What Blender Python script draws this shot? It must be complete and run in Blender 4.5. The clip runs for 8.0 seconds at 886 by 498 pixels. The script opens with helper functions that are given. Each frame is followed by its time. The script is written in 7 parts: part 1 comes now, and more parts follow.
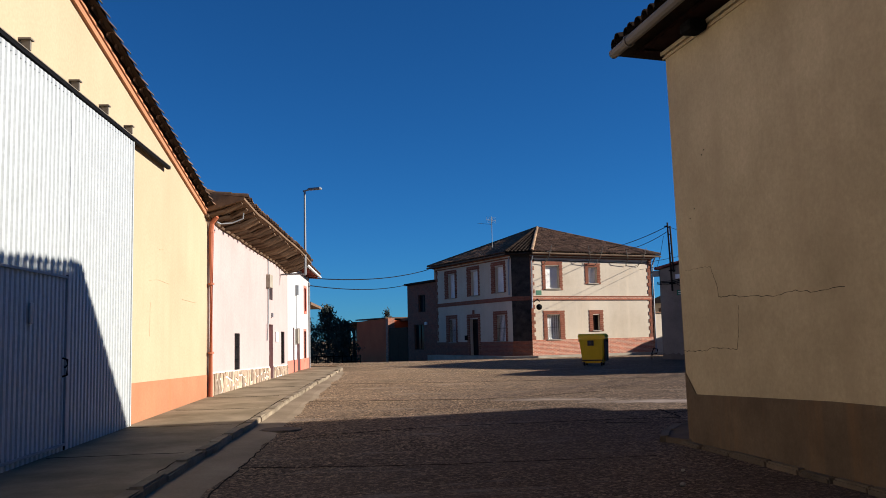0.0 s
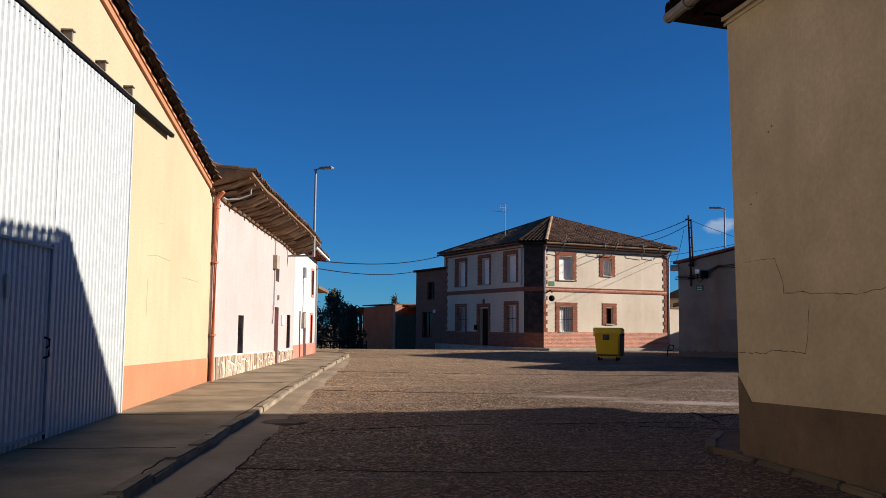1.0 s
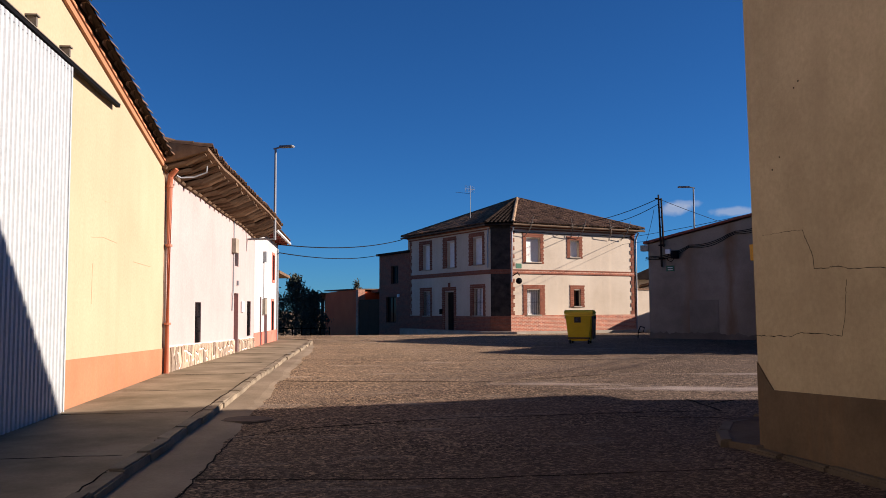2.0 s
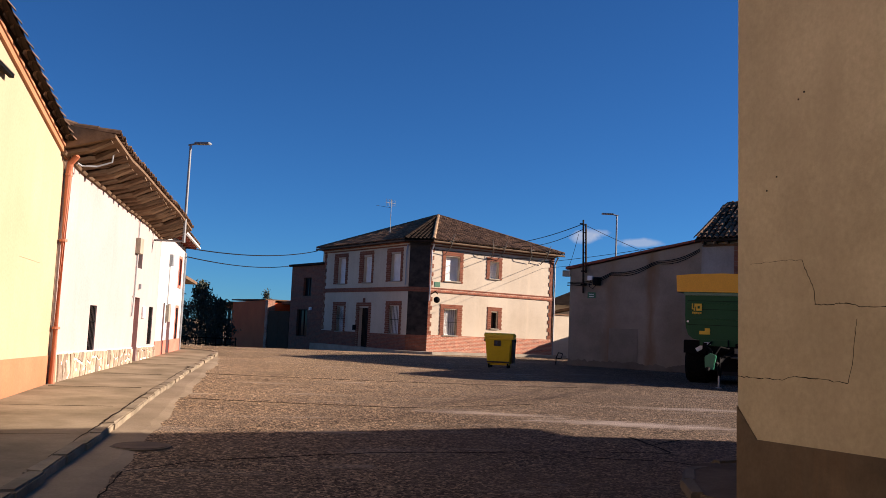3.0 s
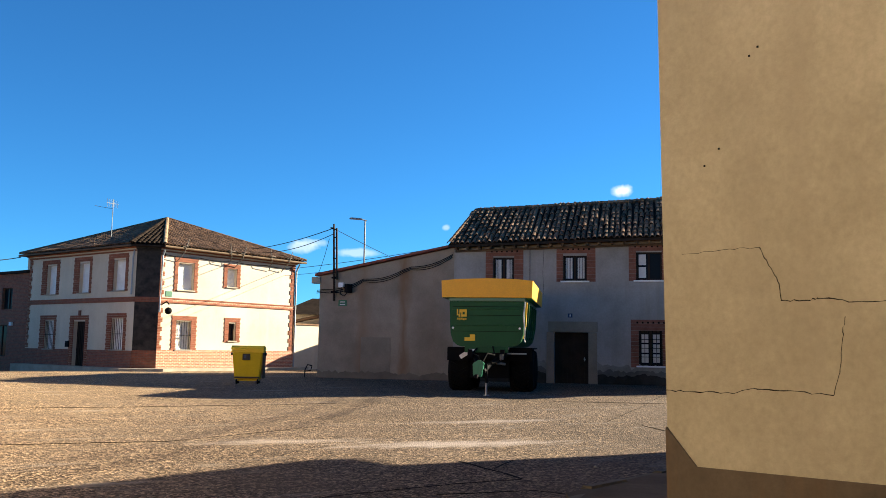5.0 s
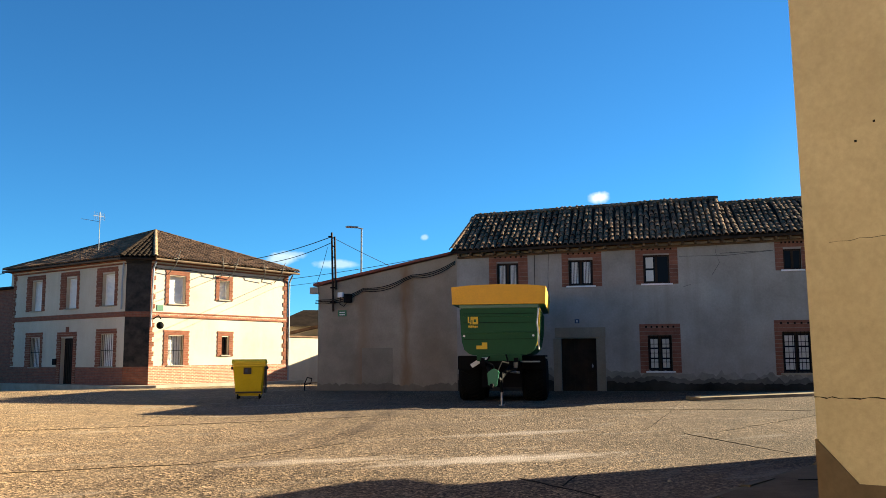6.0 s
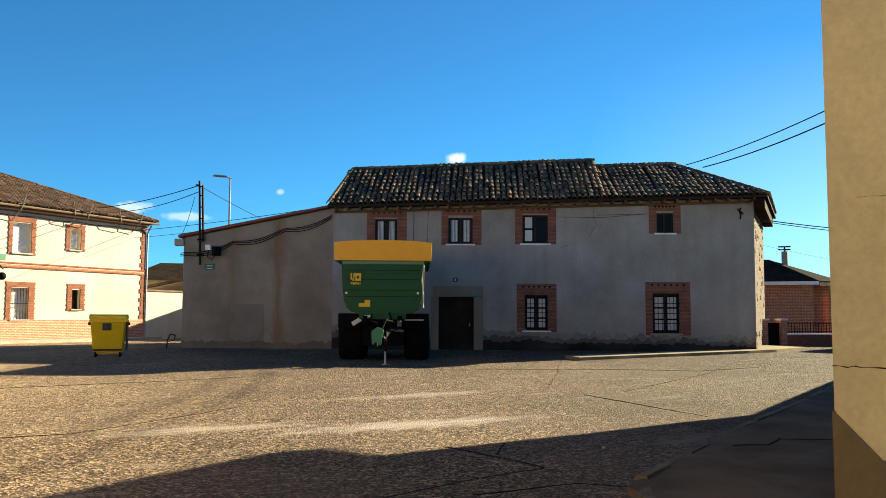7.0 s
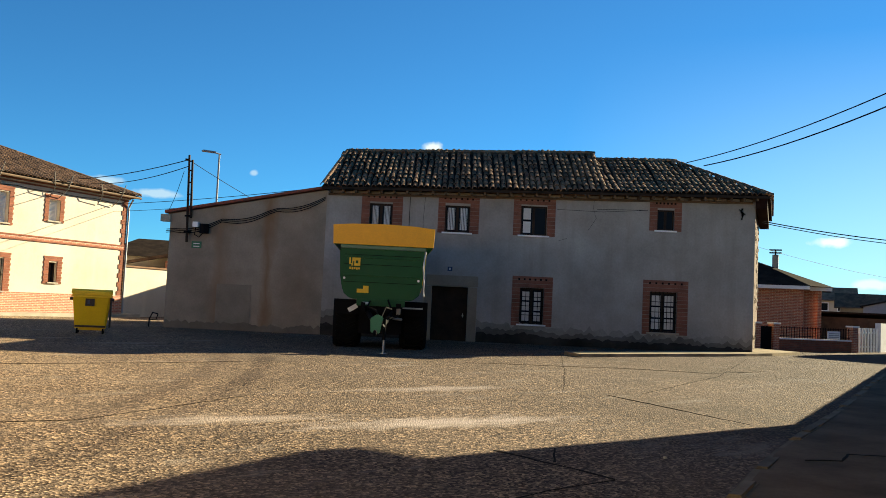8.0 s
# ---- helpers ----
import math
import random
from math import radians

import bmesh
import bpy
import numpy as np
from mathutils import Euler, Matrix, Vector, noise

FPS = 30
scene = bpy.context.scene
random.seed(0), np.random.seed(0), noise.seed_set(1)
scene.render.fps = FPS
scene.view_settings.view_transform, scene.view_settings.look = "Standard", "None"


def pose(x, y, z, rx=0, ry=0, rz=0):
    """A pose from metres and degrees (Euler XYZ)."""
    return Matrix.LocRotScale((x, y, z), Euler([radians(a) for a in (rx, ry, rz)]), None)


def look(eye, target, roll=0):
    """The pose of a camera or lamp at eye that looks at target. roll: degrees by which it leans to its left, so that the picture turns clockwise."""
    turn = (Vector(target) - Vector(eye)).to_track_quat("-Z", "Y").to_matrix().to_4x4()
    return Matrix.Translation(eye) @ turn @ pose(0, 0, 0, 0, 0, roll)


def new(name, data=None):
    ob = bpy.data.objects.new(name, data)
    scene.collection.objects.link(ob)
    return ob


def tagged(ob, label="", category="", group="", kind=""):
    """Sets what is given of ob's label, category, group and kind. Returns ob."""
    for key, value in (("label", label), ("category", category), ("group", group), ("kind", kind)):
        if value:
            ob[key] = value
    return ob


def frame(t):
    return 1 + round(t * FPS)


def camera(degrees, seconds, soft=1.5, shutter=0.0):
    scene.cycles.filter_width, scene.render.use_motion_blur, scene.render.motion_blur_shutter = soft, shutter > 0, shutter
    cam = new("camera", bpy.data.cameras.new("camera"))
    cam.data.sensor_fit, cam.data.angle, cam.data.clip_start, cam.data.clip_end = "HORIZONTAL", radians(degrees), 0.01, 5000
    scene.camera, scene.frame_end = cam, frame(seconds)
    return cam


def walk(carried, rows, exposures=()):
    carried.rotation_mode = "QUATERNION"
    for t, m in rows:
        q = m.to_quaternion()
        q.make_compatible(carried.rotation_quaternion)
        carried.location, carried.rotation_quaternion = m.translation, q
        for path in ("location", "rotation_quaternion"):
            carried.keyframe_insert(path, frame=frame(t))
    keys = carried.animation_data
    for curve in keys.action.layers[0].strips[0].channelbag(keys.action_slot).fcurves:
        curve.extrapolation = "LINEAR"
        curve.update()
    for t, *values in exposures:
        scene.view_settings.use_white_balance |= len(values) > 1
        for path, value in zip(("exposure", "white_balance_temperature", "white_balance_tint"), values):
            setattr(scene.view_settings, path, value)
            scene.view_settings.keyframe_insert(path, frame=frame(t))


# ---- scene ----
cam = camera(54.1, 8.0, 0.75)
PATH = [
    (0, (0.738, -0.571, 1.481), (0.883, 1.413, 1.683), -1.3),
    (0.5, (0.7, -0.001, 1.497), (0.815, 1.985, 1.699), -0.1),
    (1, (0.582, 0.655, 1.51), (0.71, 2.643, 1.685), 0.6),
    (1.2, (0.565, 0.9, 1.51), (0.704, 2.888, 1.677), -1.0),
    (2.3, (0.364, 2.316, 1.511), (0.656, 4.29, 1.648), 0.6),
    (2.5, (0.354, 2.625, 1.508), (0.738, 4.579, 1.698), -0.0),
    (3, (0.24, 3.255, 1.546), (0.659, 5.202, 1.729), 2.6),
    (3.5, (0.061, 3.827, 1.566), (0.657, 5.733, 1.689), -0.5),
    (4, (-0.008, 4.462, 1.555), (0.586, 6.365, 1.72), -3.3),
    (4.5, (-0.131, 5.102, 1.49), (0.71, 6.901, 1.726), 1.7),
    (5, (-0.253, 5.717, 1.533), (0.761, 7.427, 1.758), 0.9),
    (5.2, (-0.268, 5.961, 1.499), (0.785, 7.65, 1.7), 1.6),
    (6.3, (-0.715, 7.319, 1.522), (0.366, 8.983, 1.77), -1.7),
    (6.5, (-0.74, 7.582, 1.525), (0.433, 9.196, 1.673), -3.1),
    (7, (-0.718, 8.212, 1.538), (0.605, 9.704, 1.688), 0.3),
    (7.5, (-0.733, 8.856, 1.536), (0.66, 10.282, 1.689), -0.7),
    (8, (-0.802, 9.44, 1.528), (0.57, 10.889, 1.655), 2.7),
]
EXPOSURES = [(0, 1.4, 6050, 10), (1, 1.4, 6150, 12), (2.5, 1.53, 6600, 21), (3.5, 1.78, 6950, 18), (4.5, 2.02, 6850, 10), (5.0, 2.66, 7050, 2), (6.3, 2.68, 7800, -3), (7, 2.66, 7900, -7), (8, 2.46, 7850, -4)]
walk(cam, [(t, look(eye, target, roll)) for t, eye, target, roll in PATH], EXPOSURES)

# ---- world, sun ----
SUN_AZ, SUN_EL = radians(-5.5), radians(21.2)
world = bpy.data.worlds.new("sky")
world.use_nodes = True
scene.world = world
_wn = world.node_tree
_sky = _wn.nodes.new("ShaderNodeTexSky")
_sky.sky_type = "NISHITA"
_sky.sun_disc = False
_sky.sun_elevation = SUN_EL
_sky.sun_rotation = radians(90) - SUN_AZ
_sky.air_density, _sky.dust_density, _sky.ozone_density = 0.75, 0.0, 8.0
_bg = _wn.nodes["Background"]
_bg.inputs["Strength"].default_value = 0.027
_tint = _wn.nodes.new("ShaderNodeMix")        # a deep, clear winter blue
_tint.data_type, _tint.blend_type = "RGBA", "MULTIPLY"
_tint.inputs[0].default_value = 1.0
_tint.inputs[7].default_value = (0.50, 1.06, 1.26, 1)
_wn.links.new(_sky.outputs["Color"], _tint.inputs[6])


def cloud_mask(direction, wide, tall):
    """A small ragged cloud in the sky round one direction."""
    tc = _wn.nodes.new("ShaderNodeTexCoord").outputs["Generated"]
    sub = _wn.nodes.new("ShaderNodeVectorMath")
    sub.operation = "SUBTRACT"
    sub.inputs[1].default_value = direction
    _wn.links.new(tc, sub.inputs[0])
    mul = _wn.nodes.new("ShaderNodeVectorMath")
    mul.operation = "MULTIPLY"
    mul.inputs[1].default_value = (1 / wide, 1 / wide, 1 / tall)
    _wn.links.new(sub.outputs[0], mul.inputs[0])
    ln = _wn.nodes.new("ShaderNodeVectorMath")
    ln.operation = "LENGTH"
    _wn.links.new(mul.outputs[0], ln.inputs[0])
    nz = _wn.nodes.new("ShaderNodeTexNoise")
    nz.inputs["Scale"].default_value, nz.inputs["Detail"].default_value = 60, 5
    _wn.links.new(tc, nz.inputs["Vector"])
    add = _wn.nodes.new("ShaderNodeMath")
    add.operation = "MULTIPLY_ADD"
    add.inputs[1].default_value = 1.5
    _wn.links.new(nz.outputs["Fac"], add.inputs[0])
    _wn.links.new(ln.outputs["Value"], add.inputs[2])
    rmp = _wn.nodes.new("ShaderNodeMapRange")
    rmp.inputs["From Min"].default_value, rmp.inputs["From Max"].default_value = 1.75, 1.15
    _wn.links.new(add.outputs[0], rmp.inputs["Value"])
    return rmp.outputs["Result"]


# the sky pales towards the sun and the horizon
_tc = _wn.nodes.new("ShaderNodeTexCoord").outputs["Generated"]
_dot = _wn.nodes.new("ShaderNodeVectorMath")
_dot.operation = "DOT_PRODUCT"
_dot.inputs[1].default_value = (math.cos(SUN_AZ), math.sin(SUN_AZ), 0.0)
_wn.links.new(_tc, _dot.inputs[0])
_near = _wn.nodes.new("ShaderNodeMapRange")
_near.inputs["From Min"].default_value, _near.inputs["From Max"].default_value = 0.70, 1.0
_near.inputs["To Max"].default_value = 0.75
_wn.links.new(_dot.outputs["Value"], _near.inputs["Value"])
_sep = _wn.nodes.new("ShaderNodeSeparateXYZ")
_wn.links.new(_tc, _sep.inputs[0])
_low = _wn.nodes.new("ShaderNodeMapRange")
_low.inputs["From Min"].default_value, _low.inputs["From Max"].default_value = 0.30, 0.02
_wn.links.new(_sep.outputs["Z"], _low.inputs["Value"])
_pale = _wn.nodes.new("ShaderNodeMath")
_pale.operation = "MULTIPLY"
_wn.links.new(_near.outputs["Result"], _pale.inputs[0])
_wn.links.new(_low.outputs["Result"], _pale.inputs[1])
_haze = _wn.nodes.new("ShaderNodeMix")
_haze.data_type = "RGBA"
_wn.links.new(_pale.outputs[0], _haze.inputs[0])
_wn.links.new(_tint.outputs[2], _haze.inputs[6])
_haze.inputs[7].default_value = (5.6, 6.9, 7.8, 1)
_col = _haze.outputs[2]
for _dir, _wide, _tall, _amount in (((0.3624, 0.9254, 0.111), 0.02, 0.0075, 0.5), ((0.4216, 0.9004, 0.106), 0.03, 0.0055, 0.4), ((0.6643, 0.7261, 0.178), 0.015, 0.0075, 0.8), ((0.508, 0.8503, 0.1373), 0.005, 0.004, 0.35),
                                    ((0.9213, 0.3796, 0.0845), 0.022, 0.0065, 0.8), ((0.938, 0.3442, 0.041), 0.02, 0.006, 0.6), ((0.3739, 0.9201, 0.1165), 0.02, 0.005, 0.35)):
    _mx = _wn.nodes.new("ShaderNodeMix")
    _mx.data_type = "RGBA"
    _k = _wn.nodes.new("ShaderNodeMath")
    _k.operation = "MULTIPLY"
    _k.inputs[1].default_value = _amount
    _wn.links.new(cloud_mask(_dir, _wide, _tall), _k.inputs[0])
    _wn.links.new(_k.outputs[0], _mx.inputs[0])
    _wn.links.new(_col, _mx.inputs[6])
    _mx.inputs[7].default_value = (7.5, 8.0, 8.4, 1)
    _col = _mx.outputs[2]
_wn.links.new(_col, _bg.inputs["Color"])

sun = new("sun", bpy.data.lights.new("sun", "SUN"))
sun.data.energy, sun.data.angle, sun.data.color = 3.5, radians(0.55), (1.0, 0.89, 0.74)
sun.matrix_world = look((60 * math.cos(SUN_AZ), 60 * math.sin(SUN_AZ), 60 * math.tan(SUN_EL)), (0, 0, 0))


# ---- materials ----
def nodes_of(name):
    m = bpy.data.materials.new(name)
    m.use_nodes = True
    return m, m.node_tree, m.node_tree.nodes["Principled BSDF"]


def ramp_of(nt, fac, stops):
    r = nt.nodes.new("ShaderNodeValToRGB")
    el = r.color_ramp.elements
    while len(el) < len(stops):
        el.new(0.5)
    for e, (p, c) in zip(el, stops):
        e.position, e.color = p, (*c, 1) if len(c) == 3 else c
    nt.links.new(fac, r.inputs["Fac"])
    return r.outputs["Color"]


def position_of(nt, scale=(1, 1, 1), local=False):
    if local:
        src = nt.nodes.new("ShaderNodeTexCoord").outputs["Object"]
    else:
        src = nt.nodes.new("ShaderNodeNewGeometry").outputs["Position"]
    if scale == (1, 1, 1):
        return src
    mp = nt.nodes.new("ShaderNodeMapping")
    mp.inputs["Scale"].default_value = scale
    nt.links.new(src, mp.inputs["Vector"])
    return mp.outputs["Vector"]


def noise_of(nt, vec, scale, detail=4, rough=0.6):
    n = nt.nodes.new("ShaderNodeTexNoise")
    n.inputs["Scale"].default_value, n.inputs["Detail"].default_value, n.inputs["Roughness"].default_value = scale, detail, rough
    nt.links.new(vec, n.inputs["Vector"])
    return n.outputs["Fac"]


def mix_of(nt, a, b, fac, mode="MIX"):
    mx = nt.nodes.new("ShaderNodeMix")
    mx.data_type, mx.blend_type = "RGBA", mode
    for sock, v in ((mx.inputs[0], fac), (mx.inputs[6], a), (mx.inputs[7], b)):
        if isinstance(v, (int, float)):
            sock.default_value = v
        elif isinstance(v, tuple):
            sock.default_value = (*v, 1)
        else:
            nt.links.new(v, sock)
    return mx.outputs[2]


def bump_of(nt, bsdf, height, strength, distance):
    b = nt.nodes.new("ShaderNodeBump")
    b.inputs["Strength"].default_value, b.inputs["Distance"].default_value = strength, distance
    nt.links.new(height, b.inputs["Height"])
    nt.links.new(b.outputs["Normal"], bsdf.inputs["Normal"])


def mottled(name, dark, light, rough=0.85, big=0.6, fine=25, streak=None, bump=0.4, depth=0.004, metal=0.0, island=0.0, spec=0.3):
    """Large mottling, fine grain, upright streaks of rain if asked for, and relief."""
    m, nt, b = nodes_of(name)
    p = position_of(nt)
    col = ramp_of(nt, noise_of(nt, p, big, 5, 0.62), [(0.3, dark), (0.7, light)])
    fine_f = noise_of(nt, p, fine, 4, 0.7)
    col = mix_of(nt, col, ramp_of(nt, fine_f, [(0.25, (0.72, 0.72, 0.72)), (0.75, (1.12, 1.12, 1.12))]), 0.55, "MULTIPLY")
    if streak:
        s = noise_of(nt, position_of(nt, (1, 1, 0.09)), 2.2, 4, 0.6)
        col = mix_of(nt, col, streak, ramp_of(nt, s, [(0.5, (0, 0, 0)), (0.78, (0.55, 0.55, 0.55))]))
    if island:
        oi = nt.nodes.new("ShaderNodeObjectInfo")
        gi = nt.nodes.new("ShaderNodeNewGeometry")
        ad = nt.nodes.new("ShaderNodeMath")
        ad.operation = "ADD"
        nt.links.new(oi.outputs["Random"], ad.inputs[0])
        nt.links.new(gi.outputs["Random Per Island"], ad.inputs[1])
        fr = nt.nodes.new("ShaderNodeMath")
        fr.operation = "FRACT"
        nt.links.new(ad.outputs[0], fr.inputs[0])
        lo, hi = 1 - island, 1 + island
        col = mix_of(nt, col, ramp_of(nt, fr.outputs[0], [(0.0, (lo, lo, lo)), (1.0, (hi, hi * 0.98, hi * 0.94))]), 1.0, "MULTIPLY")
    nt.links.new(col, b.inputs["Base Color"])
    b.inputs["Roughness"].default_value, b.inputs["Metallic"].default_value = rough, metal
    b.inputs["Specular IOR Level"].default_value = spec
    bump_of(nt, b, fine_f, bump, depth)
    return m


def brickwork(name, c1, c2, mortar):
    m, nt, b = nodes_of(name)
    # local x and z carry the courses; y is added so that returns are coursed too
    tc = nt.nodes.new("ShaderNodeTexCoord")
    sp = nt.nodes.new("ShaderNodeSeparateXYZ")
    nt.links.new(tc.outputs["Object"], sp.inputs[0])
    ad = nt.nodes.new("ShaderNodeMath")
    nt.links.new(sp.outputs["X"], ad.inputs[0])
    nt.links.new(sp.outputs["Y"], ad.inputs[1])
    cb = nt.nodes.new("ShaderNodeCombineXYZ")
    nt.links.new(ad.outputs[0], cb.inputs["X"])
    nt.links.new(sp.outputs["Z"], cb.inputs["Y"])
    br = nt.nodes.new("ShaderNodeTexBrick")
    br.inputs["Scale"].default_value = 1.0
    br.inputs["Brick Width"].default_value, br.inputs["Row Height"].default_value, br.inputs["Mortar Size"].default_value = 0.26, 0.075, 0.009
    for k, c in (("Color1", c1), ("Color2", c2), ("Mortar", mortar)):
        br.inputs[k].default_value = (*c, 1)
    nt.links.new(cb.outputs[0], br.inputs["Vector"])
    p = position_of(nt)
    col = mix_of(nt, br.outputs["Color"], ramp_of(nt, noise_of(nt, p, 5, 4, 0.7), [(0.3, (0.6, 0.6, 0.6)), (0.7, (1.15, 1.1, 1.05))]), 0.8, "MULTIPLY")
    nt.links.new(col, b.inputs["Base Color"])
    b.inputs["Roughness"].default_value = 0.9
    bump_of(nt, b, br.outputs["Fac"], -0.6, 0.008)
    return m


def plain(name, c, rough=0.5, metal=0.0, fine=40, amount=0.2, spec=0.5):
    return mottled(name, tuple(v * (1 - amount) for v in c), c, rough, 3.0, fine, None, 0.15, 0.002, metal, 0.0, spec)


def road_material():
    m, nt, b = nodes_of("road_surface")
    p = position_of(nt)

    def one_channel(scale):
        v = nt.nodes.new("ShaderNodeTexVoronoi")
        v.inputs["Scale"].default_value = scale
        nt.links.new(p, v.inputs["Vector"])
        sep = nt.nodes.new("ShaderNodeSeparateColor")
        nt.links.new(v.outputs["Color"], sep.inputs[0])
        return v, sep.outputs[0]

    base = ramp_of(nt, noise_of(nt, p, 0.22, 6, 0.65), [(0.3, (0.131, 0.095, 0.068)), (0.7, (0.20, 0.148, 0.108))])
    v, chance = one_channel(38)
    stones = ramp_of(nt, chance, [(0.0, (0.24, 0.22, 0.2)), (0.28, (0.42, 0.4, 0.38)), (0.45, (0.85, 0.84, 0.83)), (0.7, (1.2, 1.18, 1.1)), (0.95, (3.0, 2.85, 2.5))])
    _, chance2 = one_channel(13)
    clumps = ramp_of(nt, chance2, [(0.0, (0.5, 0.48, 0.46)), (0.5, (0.95, 0.95, 0.95)), (1.0, (1.6, 1.55, 1.45))])
    stones = mix_of(nt, stones, clumps, 0.4, "MULTIPLY")
    rubbed = ramp_of(nt, noise_of(nt, p, 7.0, 5, 0.75), [(0.36, (0.55, 0.54, 0.52)), (0.52, (1.0, 1.0, 1.0)), (0.66, (1.5, 1.46, 1.36))])
    stones = mix_of(nt, stones, rubbed, 0.45, "MULTIPLY")
    # later, smoother pours of concrete east of a slanting joint and along the house fronts
    sp = nt.nodes.new("ShaderNodeSeparateXYZ")
    nt.links.new(p, sp.inputs[0])
    ln = nt.nodes.new("ShaderNodeMath")
    ln.operation = "MULTIPLY_ADD"
    nt.links.new(sp.outputs["Y"], ln.inputs[0])
    ln.inputs[1].default_value = -1.23
    nt.links.new(sp.outputs["X"], ln.inputs[2])
    smooth = nt.nodes.new("ShaderNodeMapRange")
    smooth.inputs["From Min"].default_value, smooth.inputs["From Max"].default_value = -12.6, -10.6
    smooth.inputs["To Min"].default_value, smooth.inputs["To Max"].default_value = 1.0, 0.72
    nt.links.new(ln.outputs[0], smooth.inputs["Value"])
    worn = ramp_of(nt, noise_of(nt, p, 0.5, 4, 0.6), [(0.34, (0.6, 0.6, 0.6)), (0.56, (1.0, 1.0, 1.0))])
    worn = mix_of(nt, worn, smooth.outputs["Result"], 1.0, "MULTIPLY")
    col = mix_of(nt, base, mix_of(nt, base, stones, 1.0, "MULTIPLY"), worn)
    fine_f = noise_of(nt, p, 60, 3, 0.7)
    col = mix_of(nt, col, ramp_of(nt, fine_f, [(0.3, (0.6, 0.6, 0.6)), (0.7, (1.25, 1.25, 1.25))]), 0.7, "MULTIPLY")
    # darker tracks and pale sandy wear drifting along the way
    track = noise_of(nt, position_of(nt, (0.5, 0.5, 1)), 0.55, 3, 0.5)
    col = mix_of(nt, col, (0.075, 0.06, 0.045), ramp_of(nt, track, [(0.58, (0, 0, 0)), (0.75, (0.45, 0.45, 0.45))]))
    drift = noise_of(nt, position_of(nt, (0.35, 1.25, 1)), 0.8, 7, 0.75)
    col = mix_of(nt, col, (0.30, 0.252, 0.205), ramp_of(nt, drift, [(0.56, (0, 0, 0)), (0.66, (0.62, 0.62, 0.62))]))
    square_dim = nt.nodes.new("ShaderNodeMapRange")          # road darkens towards the square, shade levels put into its colour
    square_dim.inputs["From Min"].default_value, square_dim.inputs["From Max"].default_value = 6.0, 24.0
    square_dim.inputs["To Min"].default_value, square_dim.inputs["To Max"].default_value = 0.52, 0.98
    # two pale sandy washes lying across the square
    for cx, cy, long, short, amount in ((6.9, 17.35, 2.9, 0.6, 0.95), (4.6, 18.6, 2.2, 0.45, 0.6), (9.5, 20.4, 2.4, 0.5, 0.55)):
        mp = nt.nodes.new("ShaderNodeMapping")
        mp.vector_type = "TEXTURE"
        mp.inputs["Location"].default_value = (cx, cy, 0)
        mp.inputs["Rotation"].default_value = (0, 0, radians(-11))
        mp.inputs["Scale"].default_value = (long, short, 50)
        nt.links.new(p, mp.inputs["Vector"])
        far = nt.nodes.new("ShaderNodeVectorMath")
        far.operation = "LENGTH"
        nt.links.new(mp.outputs["Vector"], far.inputs[0])
        rag = nt.nodes.new("ShaderNodeMath")
        rag.operation = "MULTIPLY_ADD"
        nt.links.new(noise_of(nt, position_of(nt, (0.6, 1.6, 1)), 3.0, 6, 0.75), rag.inputs[0])
        rag.inputs[1].default_value = 2.2
        nt.links.new(far.outputs["Value"], rag.inputs[2])
        wash = nt.nodes.new("ShaderNodeMapRange")
        wash.inputs["From Min"].default_value, wash.inputs["From Max"].default_value = 1.95, 1.25
        wash.inputs["To Max"].default_value = amount
        nt.links.new(rag.outputs[0], wash.inputs["Value"])
        col = mix_of(nt, col, (0.47, 0.39, 0.325), wash.outputs["Result"])
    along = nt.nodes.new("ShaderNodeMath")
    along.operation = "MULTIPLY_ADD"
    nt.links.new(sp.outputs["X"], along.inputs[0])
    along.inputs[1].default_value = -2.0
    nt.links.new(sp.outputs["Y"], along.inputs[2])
    nt.links.new(along.outputs[0], square_dim.inputs["Value"])
    col = mix_of(nt, col, square_dim.outputs["Result"], 1.0, "MULTIPLY")
    east = nt.nodes.new("ShaderNodeMapRange")           # darker, greyer tone towards the eastern street, paler and warmer in the western one
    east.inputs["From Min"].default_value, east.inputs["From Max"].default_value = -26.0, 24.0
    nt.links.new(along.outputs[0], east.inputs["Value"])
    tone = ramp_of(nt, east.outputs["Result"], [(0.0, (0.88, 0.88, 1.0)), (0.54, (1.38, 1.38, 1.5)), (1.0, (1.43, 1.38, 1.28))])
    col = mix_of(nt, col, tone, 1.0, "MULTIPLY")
    nt.links.new(col, b.inputs["Base Color"])
    b.inputs["Roughness"].default_value = 0.95
    b.inputs["Specular IOR Level"].default_value = 0.12
    mixh = nt.nodes.new("ShaderNodeMath")
    mixh.operation = "ADD"
    nt.links.new(v.outputs["Distance"], mixh.inputs[0])
    nt.links.new(fine_f, mixh.inputs[1])
    bump_of(nt, b, mixh.outputs[0], 1.0, 0.018)
    return m


def glass_material():
    m, nt, b = nodes_of("window_glass")
    b.inputs["Base Color"].default_value = (0.012, 0.014, 0.017, 1)
    b.inputs["Roughness"].default_value, b.inputs["Specular IOR Level"].default_value = 0.08, 0.035
    return m


